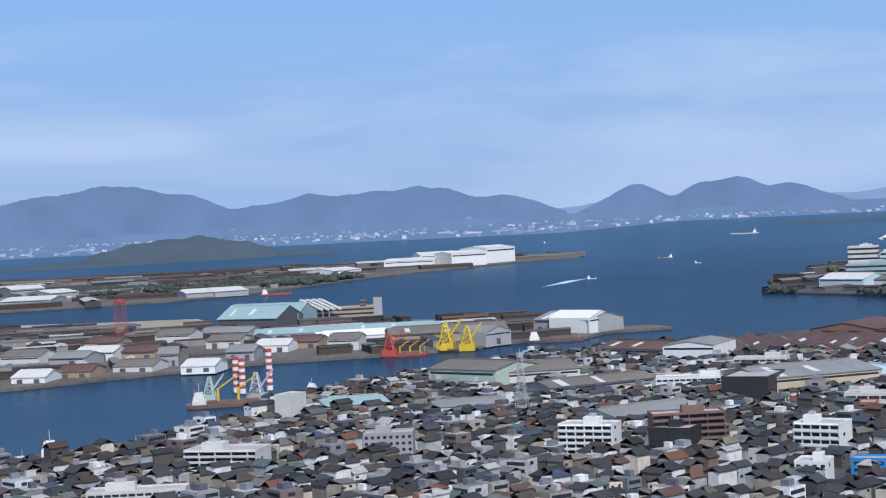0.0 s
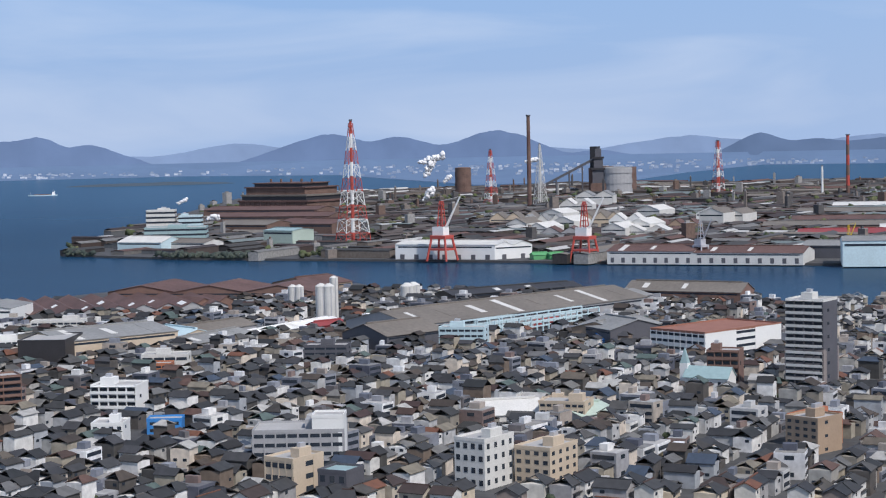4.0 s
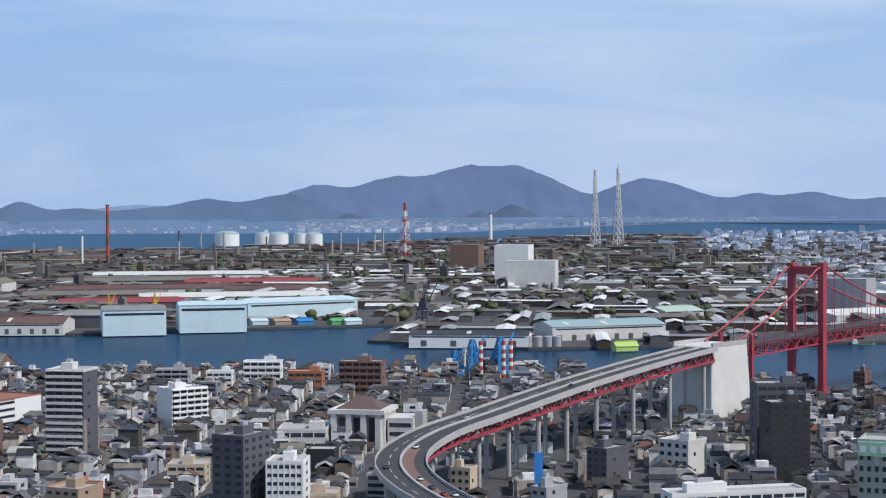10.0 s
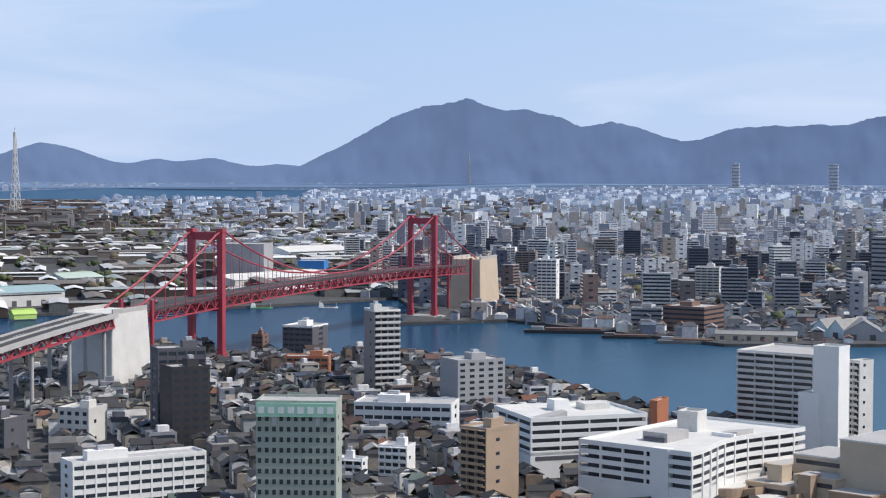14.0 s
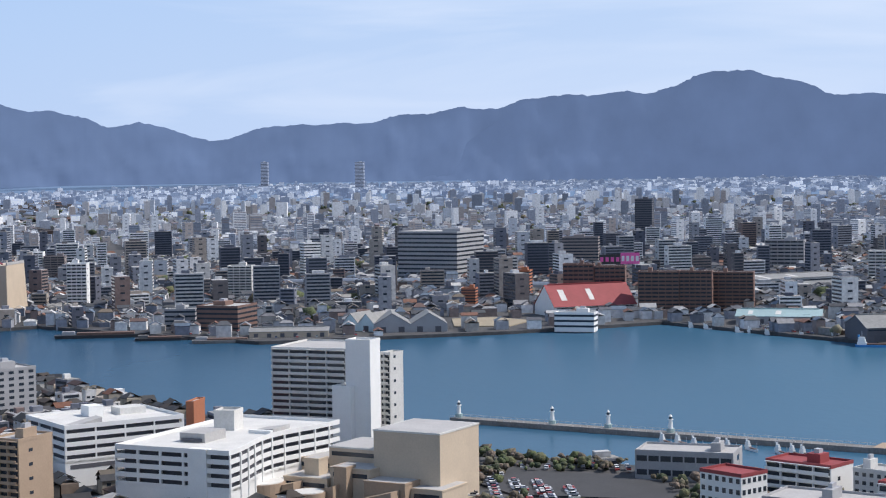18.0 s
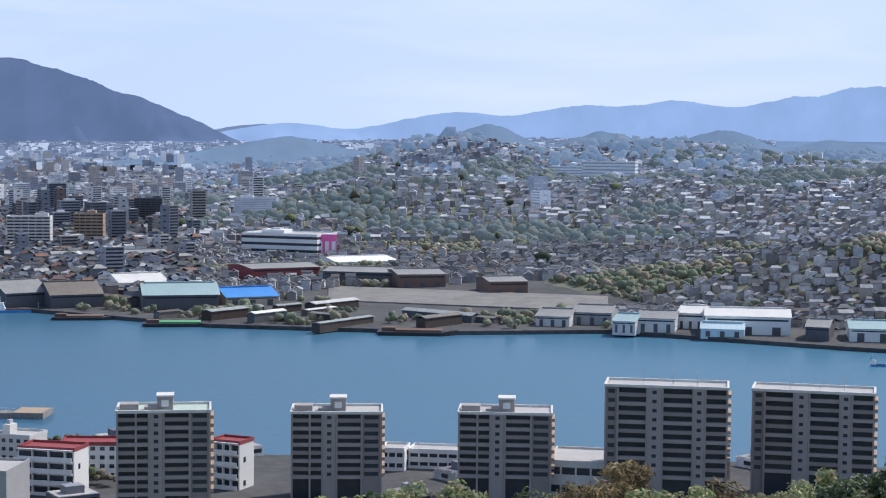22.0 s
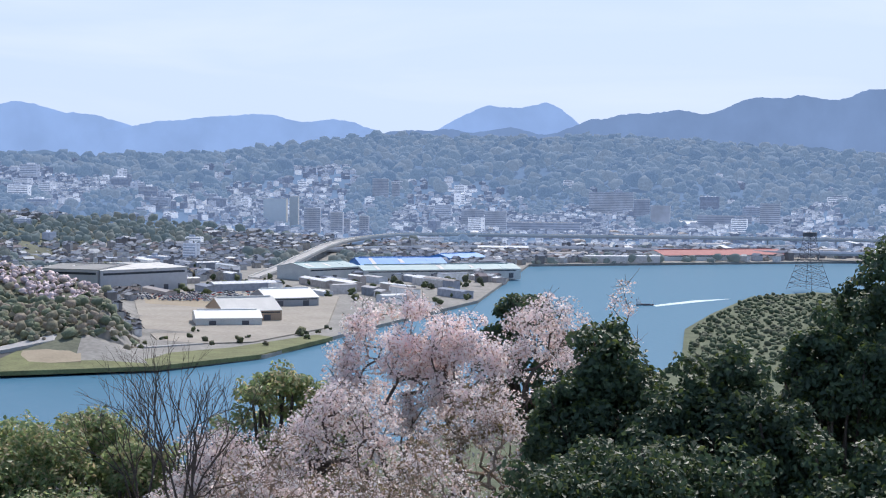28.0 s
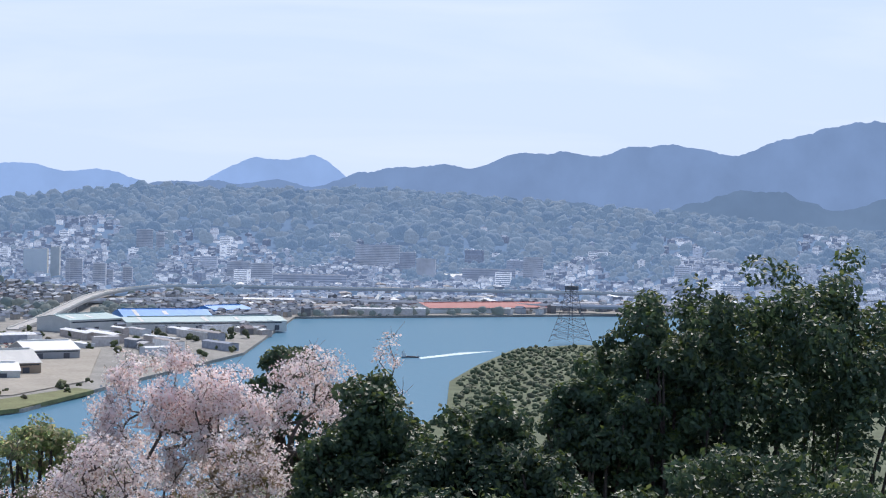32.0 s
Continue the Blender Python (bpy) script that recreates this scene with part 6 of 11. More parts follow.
# steelworks across the channel
block("building", "grey-green power station block with pale upper floors", 671.2, 2135.7, 23.4, 76.2, 40.0, 24.1, 4, 6, TEAL, "strips", pent=0.3)
block("building", "pale grey boiler house of the power station", 751.5, 2460.9, 22.4, 41.1, 30.0, 34.4, 5, 3, OFFWHITE, "strips", pent=0.4)
block("building", "pale blue turbine house", 788.3, 2438.6, 23.2, 32.7, 30.0, 26.1, 4, 3, PALEBLUE, "strips", pent=0.3)
hall("warehouse", "pale turquoise low works hall", 618.0, 2073.4, 52.0, 63.4, 45.0, 11.0, 6.0, PALEBLUE, OFFWHITE, 0, 2)
hall("warehouse", "pale turquoise conveyor hall", 663.5, 2044.2, 53.6, 59.0, 40.0, 9.6, 4.0, OFFWHITE, ROOFTAN, 0, 2)
hall("warehouse", "pale green square works shed", 785.0, 2042.0, 62.1, 47.0, 40.0, 19.5, 2.0, PALEGREEN, TEAL, 0, 0)
mill(1227.7, 3171.8, 58.2, 161.6, 120, 54.4)
hall("warehouse", "rust-brown rolling mill hall", 1087.8, 2920.8, 48.5, 223.3, 70.0, 13.8, 5.0, RUST, ROOFBRN, 0, 0)
hall("warehouse", "rust-brown rolling mill hall", 988.5, 2616.7, 45.2, 203.5, 70.0, 14.2, 5.0, RUST, ROOFBRN, 0, 0)
hall("warehouse", "rust-brown rolling mill hall", 866.4, 2393.9, 53.3, 91.8, 70.0, 12.9, 5.0, RUST, ROOFTAN, 0, 0)
hall("warehouse", "rust-brown rolling mill hall", 918.5, 2248.8, 57.2, 70.1, 70.0, 16.9, 5.0, RUST, ROOFBRN, 0, 0)
hall("warehouse", "rust-brown rolling mill hall", 972.3, 2405.5, 53.7, 96.0, 70.0, 11.5, 5.0, RUST, ROOFBRN, 0, 0)
hall("warehouse", "white quay warehouse with a pale roof", 830.7, 1679.1, 48.7, 113.0, 45.0, 15.4, 3.0, WHITE, OFFWHITE, 0, 7)
hall("warehouse", "white gabled quay warehouse", 873.1, 1644.6, -0.7, 44.6, 45.0, 14.2, 4.0, WHITE, OFFWHITE, 2, 2)
hall("warehouse", "long low quay shed with a brown roof", 965.4, 1489.3, 48.3, 87.6, 60.0, 11.2, 5.0, OFFWHITE, ROOFBRN, 0, 8)
hall("warehouse", "long low quay shed with a white wall", 1029.9, 1416.9, 48.3, 106.4, 60.0, 9.9, 5.0, OFFWHITE, ROOFBRN, 0, 9)
hall("warehouse", "pale blue covered dock on piles", 1094.3, 1316.9, 36.5, 59.1, 50.0, 22.7, 3.0, PALEBLUE, ROOFGRY, 0, 0)
hall("warehouse", "pale blue tall covered dock", 1167.0, 1287.2, 37.2, 64.3, 50.0, 25.2, 2.0, PALEBLUE, PALEBLUE, 0, 0)
hall("warehouse", "long pale blue storage hall", 1359.8, 1364.9, 16.9, 133.8, 40.0, 17.1, 3.0, PALEBLUE, PALEBLUE, 0, 10)
hall("warehouse", "dark grey shed beside the dock", 1118.0, 1417.4, 51.3, 39.4, 40.0, 12.6, 4.0, DKGREY, ROOFGRY, 0, 1)
hall("warehouse", "off-white gabled raw-material store", 1153.2, 2107.0, 54.2, 30.4, 55.0, 12.2, 7.0, OFFWHITE, ROOFTAN, 1, 1)
hall("warehouse", "off-white gabled raw-material store", 1115.5, 1983.9, 53.1, 28.4, 55.0, 11.5, 7.0, OFFWHITE, OFFWHITE, 1, 1)
hall("warehouse", "off-white gabled raw-material store", 1208.1, 2077.1, 54.5, 33.4, 55.0, 13.7, 7.0, OFFWHITE, OFFWHITE, 1, 1)
hall("warehouse", "off-white gabled raw-material store", 1309.7, 2184.2, 56.1, 39.2, 55.0, 14.5, 7.0, OFFWHITE, ROOFTAN, 1, 1)
hall("warehouse", "off-white gabled raw-material store", 1164.5, 1878.8, 52.9, 31.4, 55.0, 12.6, 7.0, OFFWHITE, OFFWHITE, 1, 1)
hall("warehouse", "off-white gabled raw-material store", 1211.9, 1895.8, 53.4, 31.8, 55.0, 15.7, 7.0, OFFWHITE, OFFWHITE, 1, 1)
hall("warehouse", "off-white gabled raw-material store", 1414.7, 2028.0, 56.1, 34.8, 55.0, 18.8, 7.0, OFFWHITE, ROOFTAN, 1, 1)
hall("warehouse", "off-white gabled raw-material store", 1488.5, 2300.2, 58.4, 38.3, 55.0, 13.9, 7.0, OFFWHITE, OFFWHITE, 1, 1)
hall("warehouse", "off-white gabled raw-material store", 1351.0, 2356.7, 57.5, 38.9, 55.0, 12.1, 7.0, OFFWHITE, OFFWHITE, 1, 1)
hall("warehouse", "off-white gabled raw-material store", 1459.6, 2041.5, 56.6, 30.2, 55.0, 15.9, 7.0, OFFWHITE, ROOFTAN, 1, 1)
hall("warehouse", "long low mill hall with rust and white roofs", 1616.4, 1901.7, 41.4, 273.0, 60.0, 7.1, 4.0, OFFWHITE, ROOFBRN, 0, 0)
hall("warehouse", "long low mill hall with rust and white roofs", 1761.5, 2104.5, 42.2, 240.9, 60.0, 7.8, 4.0, RUST, ROOFTAN, 0, 0)
hall("warehouse", "long low mill hall with rust and white roofs", 1947.1, 2218.4, 42.8, 285.4, 60.0, 8.4, 4.0, OFFWHITE, OFFWHITE, 0, 0)
hall("warehouse", "long low mill hall with rust and white roofs", 1836.2, 1935.4, 42.0, 197.3, 60.0, 7.6, 4.0, RUST, ROOFRED, 0, 0)
hall("warehouse", "long low mill hall with rust and white roofs", 1700.9, 1744.2, 41.3, 141.9, 60.0, 6.9, 4.0, OFFWHITE, ROOFBRN, 0, 0)
hall("warehouse", "long low mill hall with rust and white roofs", 1463.4, 1834.7, 41.0, 184.4, 60.0, 6.7, 4.0, RUST, ROOFTAN, 0, 0)
hall("warehouse", "long low mill hall with rust and white roofs", 1542.5, 1657.8, 40.8, 237.6, 60.0, 6.4, 4.0, OFFWHITE, OFFWHITE, 0, 0)
hall("warehouse", "long low mill hall with rust and white roofs", 1372.0, 1671.4, 40.5, 148.9, 60.0, 6.1, 4.0, RUST, ROOFRED, 0, 0)
block("building", "blast furnace stove block of dark steel", 2159.5, 3518.3, 51.8, 76.0, 113.9, 58.5, 4, 3, RUST, "plain", pent=0.3)
tank("large round furnace building", 2135.4, 3460.9, 35.1, 58.5, GREY, ROOFGRY, dome=0.1, steps=5)
block("building", "dark steel furnace tower", 2118.9, 3529.0, 51.0, 16.8, 23.0, 107.6, 5, 1, BLACK, "plain", pent=0)
tank("brown round gas holder", 1923.3, 3822.5, 19.8, 62.9, RUST, RUST, dome=0.1, steps=6)
stack("tall red and white lattice chimney of the power station", 836.7, 1960.8, 152.9, 4.2, 2.6, 9, (SIGNRED, WHITE,), 15.0)
stack("tall red-brown steelworks chimney", 1527.7, 2773.3, 170.1, 4.2, 3.0, 6, (RUST, ROOFBRN,), 0.0)
stack("red and white steelworks chimney", 1597.3, 3054.5, 110.2, 4.0, 3.0, 6, (SIGNRED, WHITE,), 9.0)
stack("slim white chimney beside the furnace", 1649.2, 2950.9, 118.9, 3.0, 2.0, 4, (OFFWHITE,), 9.0)
stack("red and white harbour chimney", 2187.4, 3135.3, 117.4, 4.0, 3.0, 6, (SIGNRED, WHITE,), 7.0)
stack("red and dark chimney by the bay", 2299.3, 2844.2, 124.0, 4.0, 3.0, 6, (SIGNRED, RUST,), 0.0)
stack("slim white chimney by the bay", 2278.1, 2899.4, 61.3, 2.5, 2.0, 3, (WHITE,), 0.0)
stack("slim grey chimney with a dark top", 2575.7, 2942.2, 66.3, 2.5, 2.0, 3, (DKGREY, STEEL, STEEL,), 0.0)
stack("red and white lattice chimney of the refinery", 2980.5, 2640.5, 124.8, 3.5, 2.5, 7, (SIGNRED, WHITE,), 8.0)
stack("white power station chimney on the bay", 4473.0, 3591.3, 91.7, 6.0, 5.0, 3, (WHITE,), 0.0)
pylon("white lattice radio mast", 4232.1, 3005.4, 219.0, 12.0, 2.5, OFFWHITE)
pylon("white lattice radio mast with a drum head", 4260.4, 2943.3, 223.5, 12.0, 2.8, OFFWHITE)
pylon("grey lattice mast in the distant city", 13967.0, 5138.7, 256.9, 12.0, 2.0, GREY)
tank("white domed gas tank on the far quay", 3643.9, 3944.6, 36.9, 34.3, WHITE, TEAL, dome=0.3, group="gas tanks")
tank("white domed gas tank on the far quay", 3693.4, 3838.8, 25.5, 34.1, WHITE, TEAL, dome=0.3, group="gas tanks")
tank("white domed gas tank on the far quay", 3713.8, 3795.2, 29.7, 34.0, WHITE, TEAL, dome=0.3, group="gas tanks")
tank("white domed gas tank on the far quay", 3744.0, 3730.6, 22.0, 33.8, WHITE, TEAL, dome=0.3, group="gas tanks")
tank("white domed gas tank on the far quay", 3761.1, 3694.1, 26.1, 33.7, WHITE, TEAL, dome=0.3, group="gas tanks")
stack("thin refinery column of grey steel", 3412.3, 3803.3, 52.3, 3.0, 2.6, 2, (GREY,), 0.0, cat="refinery column")
stack("thin refinery column of grey steel", 3309.1, 3594.9, 46.9, 3.0, 2.6, 2, (GREY,), 0.0, cat="refinery column")
stack("thin refinery column of grey steel", 3253.4, 3100.1, 54.6, 3.0, 2.6, 2, (GREY,), 0.0, cat="refinery column")
stack("thin refinery column of grey steel", 3198.2, 2989.7, 42.0, 3.0, 2.6, 2, (GREY,), 0.0, cat="refinery column")
stack("thin refinery column of grey steel", 3294.9, 3021.6, 50.0, 3.0, 2.6, 2, (GREY,), 0.0, cat="refinery column")
stack("thin refinery column of grey steel", 3228.8, 2932.7, 61.4, 3.0, 2.6, 2, (GREY,), 0.0, cat="refinery column")
stack("thin refinery column of grey steel", 3167.2, 3047.2, 36.5, 3.0, 2.6, 2, (GREY,), 0.0, cat="refinery column")
stack("thin refinery column of grey steel", 3214.9, 3173.0, 28.9, 3.0, 2.6, 2, (GREY,), 0.0, cat="refinery column")
block("building", "white tall works building", 2141.8, 1673.5, 60.5, 52.0, 60.0, 57.6, 3, 4, WHITE, "plain", pent=0)
block("building", "large windowless white works hall", 2057.5, 1573.5, 58.3, 70.6, 60.0, 37.7, 3, 4, OFFWHITE, "plain", pent=0)
block("building", "dark red-brown works block", 2548.1, 2102.5, 60.8, 53.1, 60.0, 46.0, 3, 4, BROWN, "plain", pent=0)
hall("warehouse", "white wharf warehouse with a dark roof", 1172.7, 963.9, 57.0, 101.9, 40.0, 9.6, 3.0, WHITE, ROOFBLK, 0, 4)
hall("warehouse", "long grey-green quay hall", 1304.8, 922.7, 30.0, 110.6, 45.0, 12.1, 4.0, OFFWHITE, TEAL, 0, 8)
hall("warehouse", "pale green roofed shed", 1588.4, 1025.8, 23.6, 47.8, 40.0, 7.2, 4.0, OFFWHITE, PALEGREEN, 0, 3)
hall("warehouse", "lime green tarpaulin-covered stack", 1213.9, 832.2, 33.5, 19.5, 10.0, 2.8, 3.0, LIME, LIME, 0, 0)
hall("warehouse", "white hall with rows of vaults", 2233.8, 1061.5, 26.6, 111.9, 60.0, 7.8, 6.0, WHITE, OFFWHITE, 0, 4)
block("building", "pale blue works building", 1900.7, 896.2, 75.1, 31.2, 30.0, 12.0, 3, 4, BLUE, "plain", pent=0)
hall("warehouse", "long shed beyond the bridge", 1697.1, 853.3, 17.4, 148.4, 50.0, 6.0, 4.0, OFFWHITE, OFFWHITE, 0, 5)
block("building", "large dark cement works block", 1739.0, 898.3, 78.2, 44.8, 40.0, 38.4, 5, 4, GREY, "plain", pent=0)
tank("grey quay silo by the harbour", 1182.9, 920.3, 3.8, 8.2, GREY, GREY, dome=0.2, group="quay silos")
tank("grey quay silo by the harbour", 1188.3, 913.8, 3.8, 8.2, GREY, GREY, dome=0.2, group="quay silos")
tank("grey quay silo by the harbour", 1193.7, 907.3, 3.8, 8.2, GREY, GREY, dome=0.2, group="quay silos")
tank("grey quay silo by the harbour", 1199.1, 900.8, 3.8, 8.2, GREY, GREY, dome=0.2, group="quay silos")
tank("grey quay silo by the harbour", 1203.9, 895.1, 3.8, 8.2, GREY, GREY, dome=0.2, group="quay silos")
gantry("red and white harbour crane on the quay", 804.1, 1649.9, 60.0, 67.6, SIGNRED, WHITE)
gantry("red and white harbour crane beside the long shed", 907.1, 1533.6, 60.0, 65.6, SIGNRED, WHITE)
gantry("grey slewing harbour crane", 986.1, 1444.4, 80.0, 43.7, STEEL, STEEL)
gantry("grey slewing crane near the dock", 1339.9, 1160.7, 80.0, 44.3, DKGREY, DKGREY)
gantry("yellow gantry crane behind the dock", 1198.2, 1481.8, 10.0, 29.3, YELLOW, YELLOW)
gantry("yellow gantry crane by the harbour", 1254.0, 1472.6, 10.0, 29.7, YELLOW, YELLOW)
hall("warehouse", "green tarpaulin-covered cargo stack", 889.8, 1596.3, 9.3, 17.2, 12.0, 4.7, 2.0, GREENSHEET, GREENSHEET, 0, 0)
hall("warehouse", "green tarpaulin-covered cargo stack", 903.4, 1585.1, 9.4, 17.3, 12.0, 4.7, 2.0, GREENSHEET, GREENSHEET, 0, 0)
hall("warehouse", "coloured ship section under tarpaulin", 1247.7, 1305.2, 22.0, 17.4, 12.0, 3.5, 2.0, PALEBLUE, PALEBLUE, 0, 0)
hall("warehouse", "coloured ship section under tarpaulin", 1262.2, 1287.0, 22.2, 17.4, 12.0, 3.5, 2.0, TAN, TAN, 0, 0)
hall("warehouse", "coloured ship section under tarpaulin", 1276.6, 1268.9, 22.3, 17.4, 12.0, 3.4, 2.0, CRANEBLUE, CRANEBLUE, 0, 0)
hall("warehouse", "coloured ship section under tarpaulin", 1298.1, 1241.9, 22.5, 17.5, 12.0, 3.4, 2.0, GREENSHEET, GREENSHEET, 0, 0)
hall("warehouse", "coloured ship section under tarpaulin", 1307.0, 1230.7, 22.6, 17.5, 12.0, 3.4, 2.0, PALEBLUE, PALEBLUE, 0, 0)

# gabled sheds and the furnace of the steelworks
blast_furnace(2095.0, 3475.0, 1.15)
hall("warehouse", "beige gabled works shed of the steelworks", 1217.6, 2251.9, 36.4, 70, 50, 12, 9, BEIGE, ROOFTAN, 3, 0)
hall("warehouse", "off-white gabled works shed of the steelworks", 1194.1, 2127.8, 37.3, 60, 45, 13, 9, OFFWHITE, ROOFGRY, 3, 0)
hall("warehouse", "off-white gabled works shed of the steelworks", 1467.5, 2501.3, 38.4, 55, 45, 18, 10, OFFWHITE, OFFWHITE, 2, 0)
hall("warehouse", "beige gabled works shed of the steelworks", 1295.1, 2138.4, 39.2, 56, 46, 13, 9, BEIGE, ROOFTAN, 3, 0)
hall("warehouse", "white gabled works shed of the steelworks", 1271.8, 2035.3, 40.0, 46, 40, 14, 9, WHITE, OFFWHITE, 2, 0)
hall("warehouse", "off-white gabled works shed of the steelworks", 1190.7, 1861.8, 40.6, 60, 40, 9, 7, OFFWHITE, OFFWHITE, 2, 0)
hall("warehouse", "white gabled works shed of the steelworks", 1434.6, 2071.8, 42.7, 40, 40, 17, 9, WHITE, ROOFTAN, 1, 0)
hall("warehouse", "off-white gabled works shed of the steelworks", 1699.6, 2828.7, 39.0, 70, 50, 20, 9, OFFWHITE, ROOFGRY, 2, 0)
hall("warehouse", "grey gabled works shed of the steelworks", 1096.7, 1907.2, 37.9, 50, 40, 9, 7, GREY, ROOFBRN, 2, 0)
hall("warehouse", "tan gabled works shed of the steelworks", 1300.5, 1957.4, 41.6, 60, 40, 9, 7, TAN, ROOFBRN, 3, 0)

# far bank: city landmarks
block("building", "wide grey glass office block with a white flank", 1907.8, 200.3, 109.5, 70.1, 69.5, 51.1, 11, 8, GREY, "strips", sidebays=3)
block("building", "white slab flats by the harbour", 1883.4, 340.2, 59.6, 18.8, 14.0, 40.3, 13, 4, WHITE, "windows", sidebays=0)
block("building", "white tower flats by the harbour", 1492.7, 474.3, 82.6, 17.2, 16.0, 41.1, 14, 4, WHITE, "balcony")
block("building", "white slim flats by the harbour", 1895.0, 648.2, 81.3, 14.9, 14.0, 32.6, 12, 3, WHITE, "balcony")
block("building", "grey stepped flats by the harbour", 1893.1, 627.0, 82.0, 22.6, 14.0, 28.0, 11, 3, MAUVE, "balcony")
block("building", "white tower with balconies", 1620.4, 358.3, 89.9, 22.7, 15.0, 30.8, 12, 4, OFFWHITE, "balcony")
block("building", "dark tower in the city", 2826.1, -28.7, 100.8, 27.4, 20.0, 64.9, 18, 3, DKGREY, "strips")
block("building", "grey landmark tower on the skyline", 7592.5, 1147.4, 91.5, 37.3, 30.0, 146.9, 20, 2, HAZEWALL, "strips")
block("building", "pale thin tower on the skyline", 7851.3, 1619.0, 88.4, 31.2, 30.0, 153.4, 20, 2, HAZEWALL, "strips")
block("building", "brown and cream office with a sign band", 2126.5, 54.4, 95.1, 42.9, 20.0, 33.9, 9, 4, MAUVE, "windows")
block("building", "long brown-tiled apartment block", 1463.0, 39.4, 92.9, 25.3, 16.0, 38.4, 11, 6, BROWN, "balcony", group="brown apartment row", pent=0.1)
block("building", "long brown-tiled apartment block", 1462.7, 13.5, 93.9, 25.2, 16.0, 36.5, 11, 6, BROWN, "balcony", group="brown apartment row", pent=0.1)
block("building", "long brown-tiled apartment block", 1430.0, -25.9, 95.7, 32.9, 16.0, 33.9, 11, 6, BROWN, "balcony", group="brown apartment row", pent=0.1)
block("building", "long brown-tiled apartment block", 1429.5, -55.0, 96.7, 26.5, 16.0, 33.9, 11, 6, BROWN, "balcony", group="brown apartment row", pent=0.1)
block("building", "long brown-tiled apartment block", 1451.3, -86.0, 98.0, 33.4, 16.0, 31.6, 11, 6, BROWN, "balcony", group="brown apartment row", pent=0.1)
block("building", "long brown-tiled apartment block", 1440.4, -41.0, 96.2, 28.5, 16.0, 30.4, 11, 6, BROWN, "balcony", group="brown apartment row", pent=0.1)
hall("warehouse", "red-roofed sports hall with a white gable", 1434.2, 33.8, 64.3, 71.7, 40.0, 8.2, 16.0, WHITE, ROOFRED, 0, 4)
hall("warehouse", "low teal-roofed shed by the water", 1342.8, -114.0, 98.8, 62.7, 35.0, 6.0, 4.0, GREY, TEAL, 0, 5)
hall("warehouse", "white shopping centre behind the flats", 1677.9, -144.9, 58.0, 102.2, 60.0, 13.8, 2.0, OFFWHITE, ROOFGRY, 0, 4)
hall("warehouse", "grey twin-gabled boat sheds", 1298.5, 160.7, 80.6, 53.9, 35.0, 5.8, 8.0, GREY, ROOFGRY, 2, 4)
hall("warehouse", "pale blue boat shed with twin gables", 1304.3, 192.9, 110.1, 26.2, 30.0, 5.9, 7.0, PALEBLUE, ROOFGRY, 2, 2)
block("building", "dark brown waterfront office", 1315.8, 302.4, 102.4, 33.8, 35.3, 18.0, 5, 5, BROWN, "windows", sidebays=4)
block("building", "grey waterfront building by the harbour", 1328.8, 341.5, 84.0, 23.4, 14.0, 14.1, 4, 5, GREY, "windows")
hall("warehouse", "long low shed on the quay", 1256.5, 243.2, 81.3, 56.8, 20.0, 4.1, 2.0, BEIGE, ROOFGRY, 0, 6)
block("building", "white harbour office by the harbour", 1304.0, 37.6, 100.9, 29.7, 14.0, 11.7, 3, 5, WHITE, "windows")
block("building", "orange-brown flats near the elevated line", 1593.4, 95.4, 96.9, 18.6, 16.0, 26.0, 9, 4, ORANGE_TILE, "windows")
block("building", "salmon flats by the harbour", 1528.8, 136.2, 95.1, 12.4, 14.0, 14.7, 6, 3, ORANGE_TILE, "windows")
block("building", "white mall with a magenta sign panel", 1565.4, -464.2, 132.4, 76.2, 43.6, 24.1, 4, 8, WHITE, "strips", sidebays=0)
block("building", "cream tower flats by the harbour", 1766.6, -258.1, 106.9, 41.9, 18.0, 31.9, 10, 6, OFFWHITE, "balcony")
block("building", "tan tower flats in the city", 1784.2, -320.0, 108.6, 29.1, 18.0, 33.0, 10, 5, TAN, "balcony")
block("building", "dark tower with a chequered top", 1906.9, -527.3, 114.1, 46.4, 20.0, 30.3, 9, 6, DKGREY, "windows")
block("building", "grey slab in the city", 1960.1, -172.7, 103.6, 42.4, 18.0, 35.1, 9, 6, GREY, "balcony")
block("building", "white slab behind the mall", 2076.3, -443.1, 110.5, 32.8, 18.0, 35.9, 10, 5, DKGREY, "balcony")
hall("warehouse", "turquoise-roofed timber hall by the harbour", 1169.0, -269.2, 98.7, 50.4, 45.0, 9.8, 6.0, DKGREY, TEAL, 0, 4)
hall("warehouse", "beige hall with a blue roof", 1175.4, -316.6, 86.8, 37.3, 35.0, 6.2, 5.0, BEIGE, BLUE, 0, 3)
hall("warehouse", "dark shed on the yard", 1216.9, -168.2, 75.9, 30.4, 40.0, 9.3, 7.0, DKGREY, ROOFGRY, 0, 2)
hall("warehouse", "dark twin shed on the yard", 1202.9, -202.3, 86.1, 35.6, 40.0, 8.5, 7.0, DKGREY, ROOFTAN, 0, 2)
hall("warehouse", "white vaulted shed by the harbour", 1312.7, -269.6, 84.0, 37.8, 40.0, 5.9, 5.0, WHITE, OFFWHITE, 0, 3)
hall("warehouse", "long low white depot", 1593.0, -305.4, 88.9, 94.4, 40.0, 7.2, 2.0, OFFWHITE, ROOFGRY, 0, 6)
hall("warehouse", "red-fronted store by the harbour", 1372.0, -393.7, 82.6, 58.8, 50.0, 9.9, 2.0, ROOFRED, ROOFGRY, 0, 3)
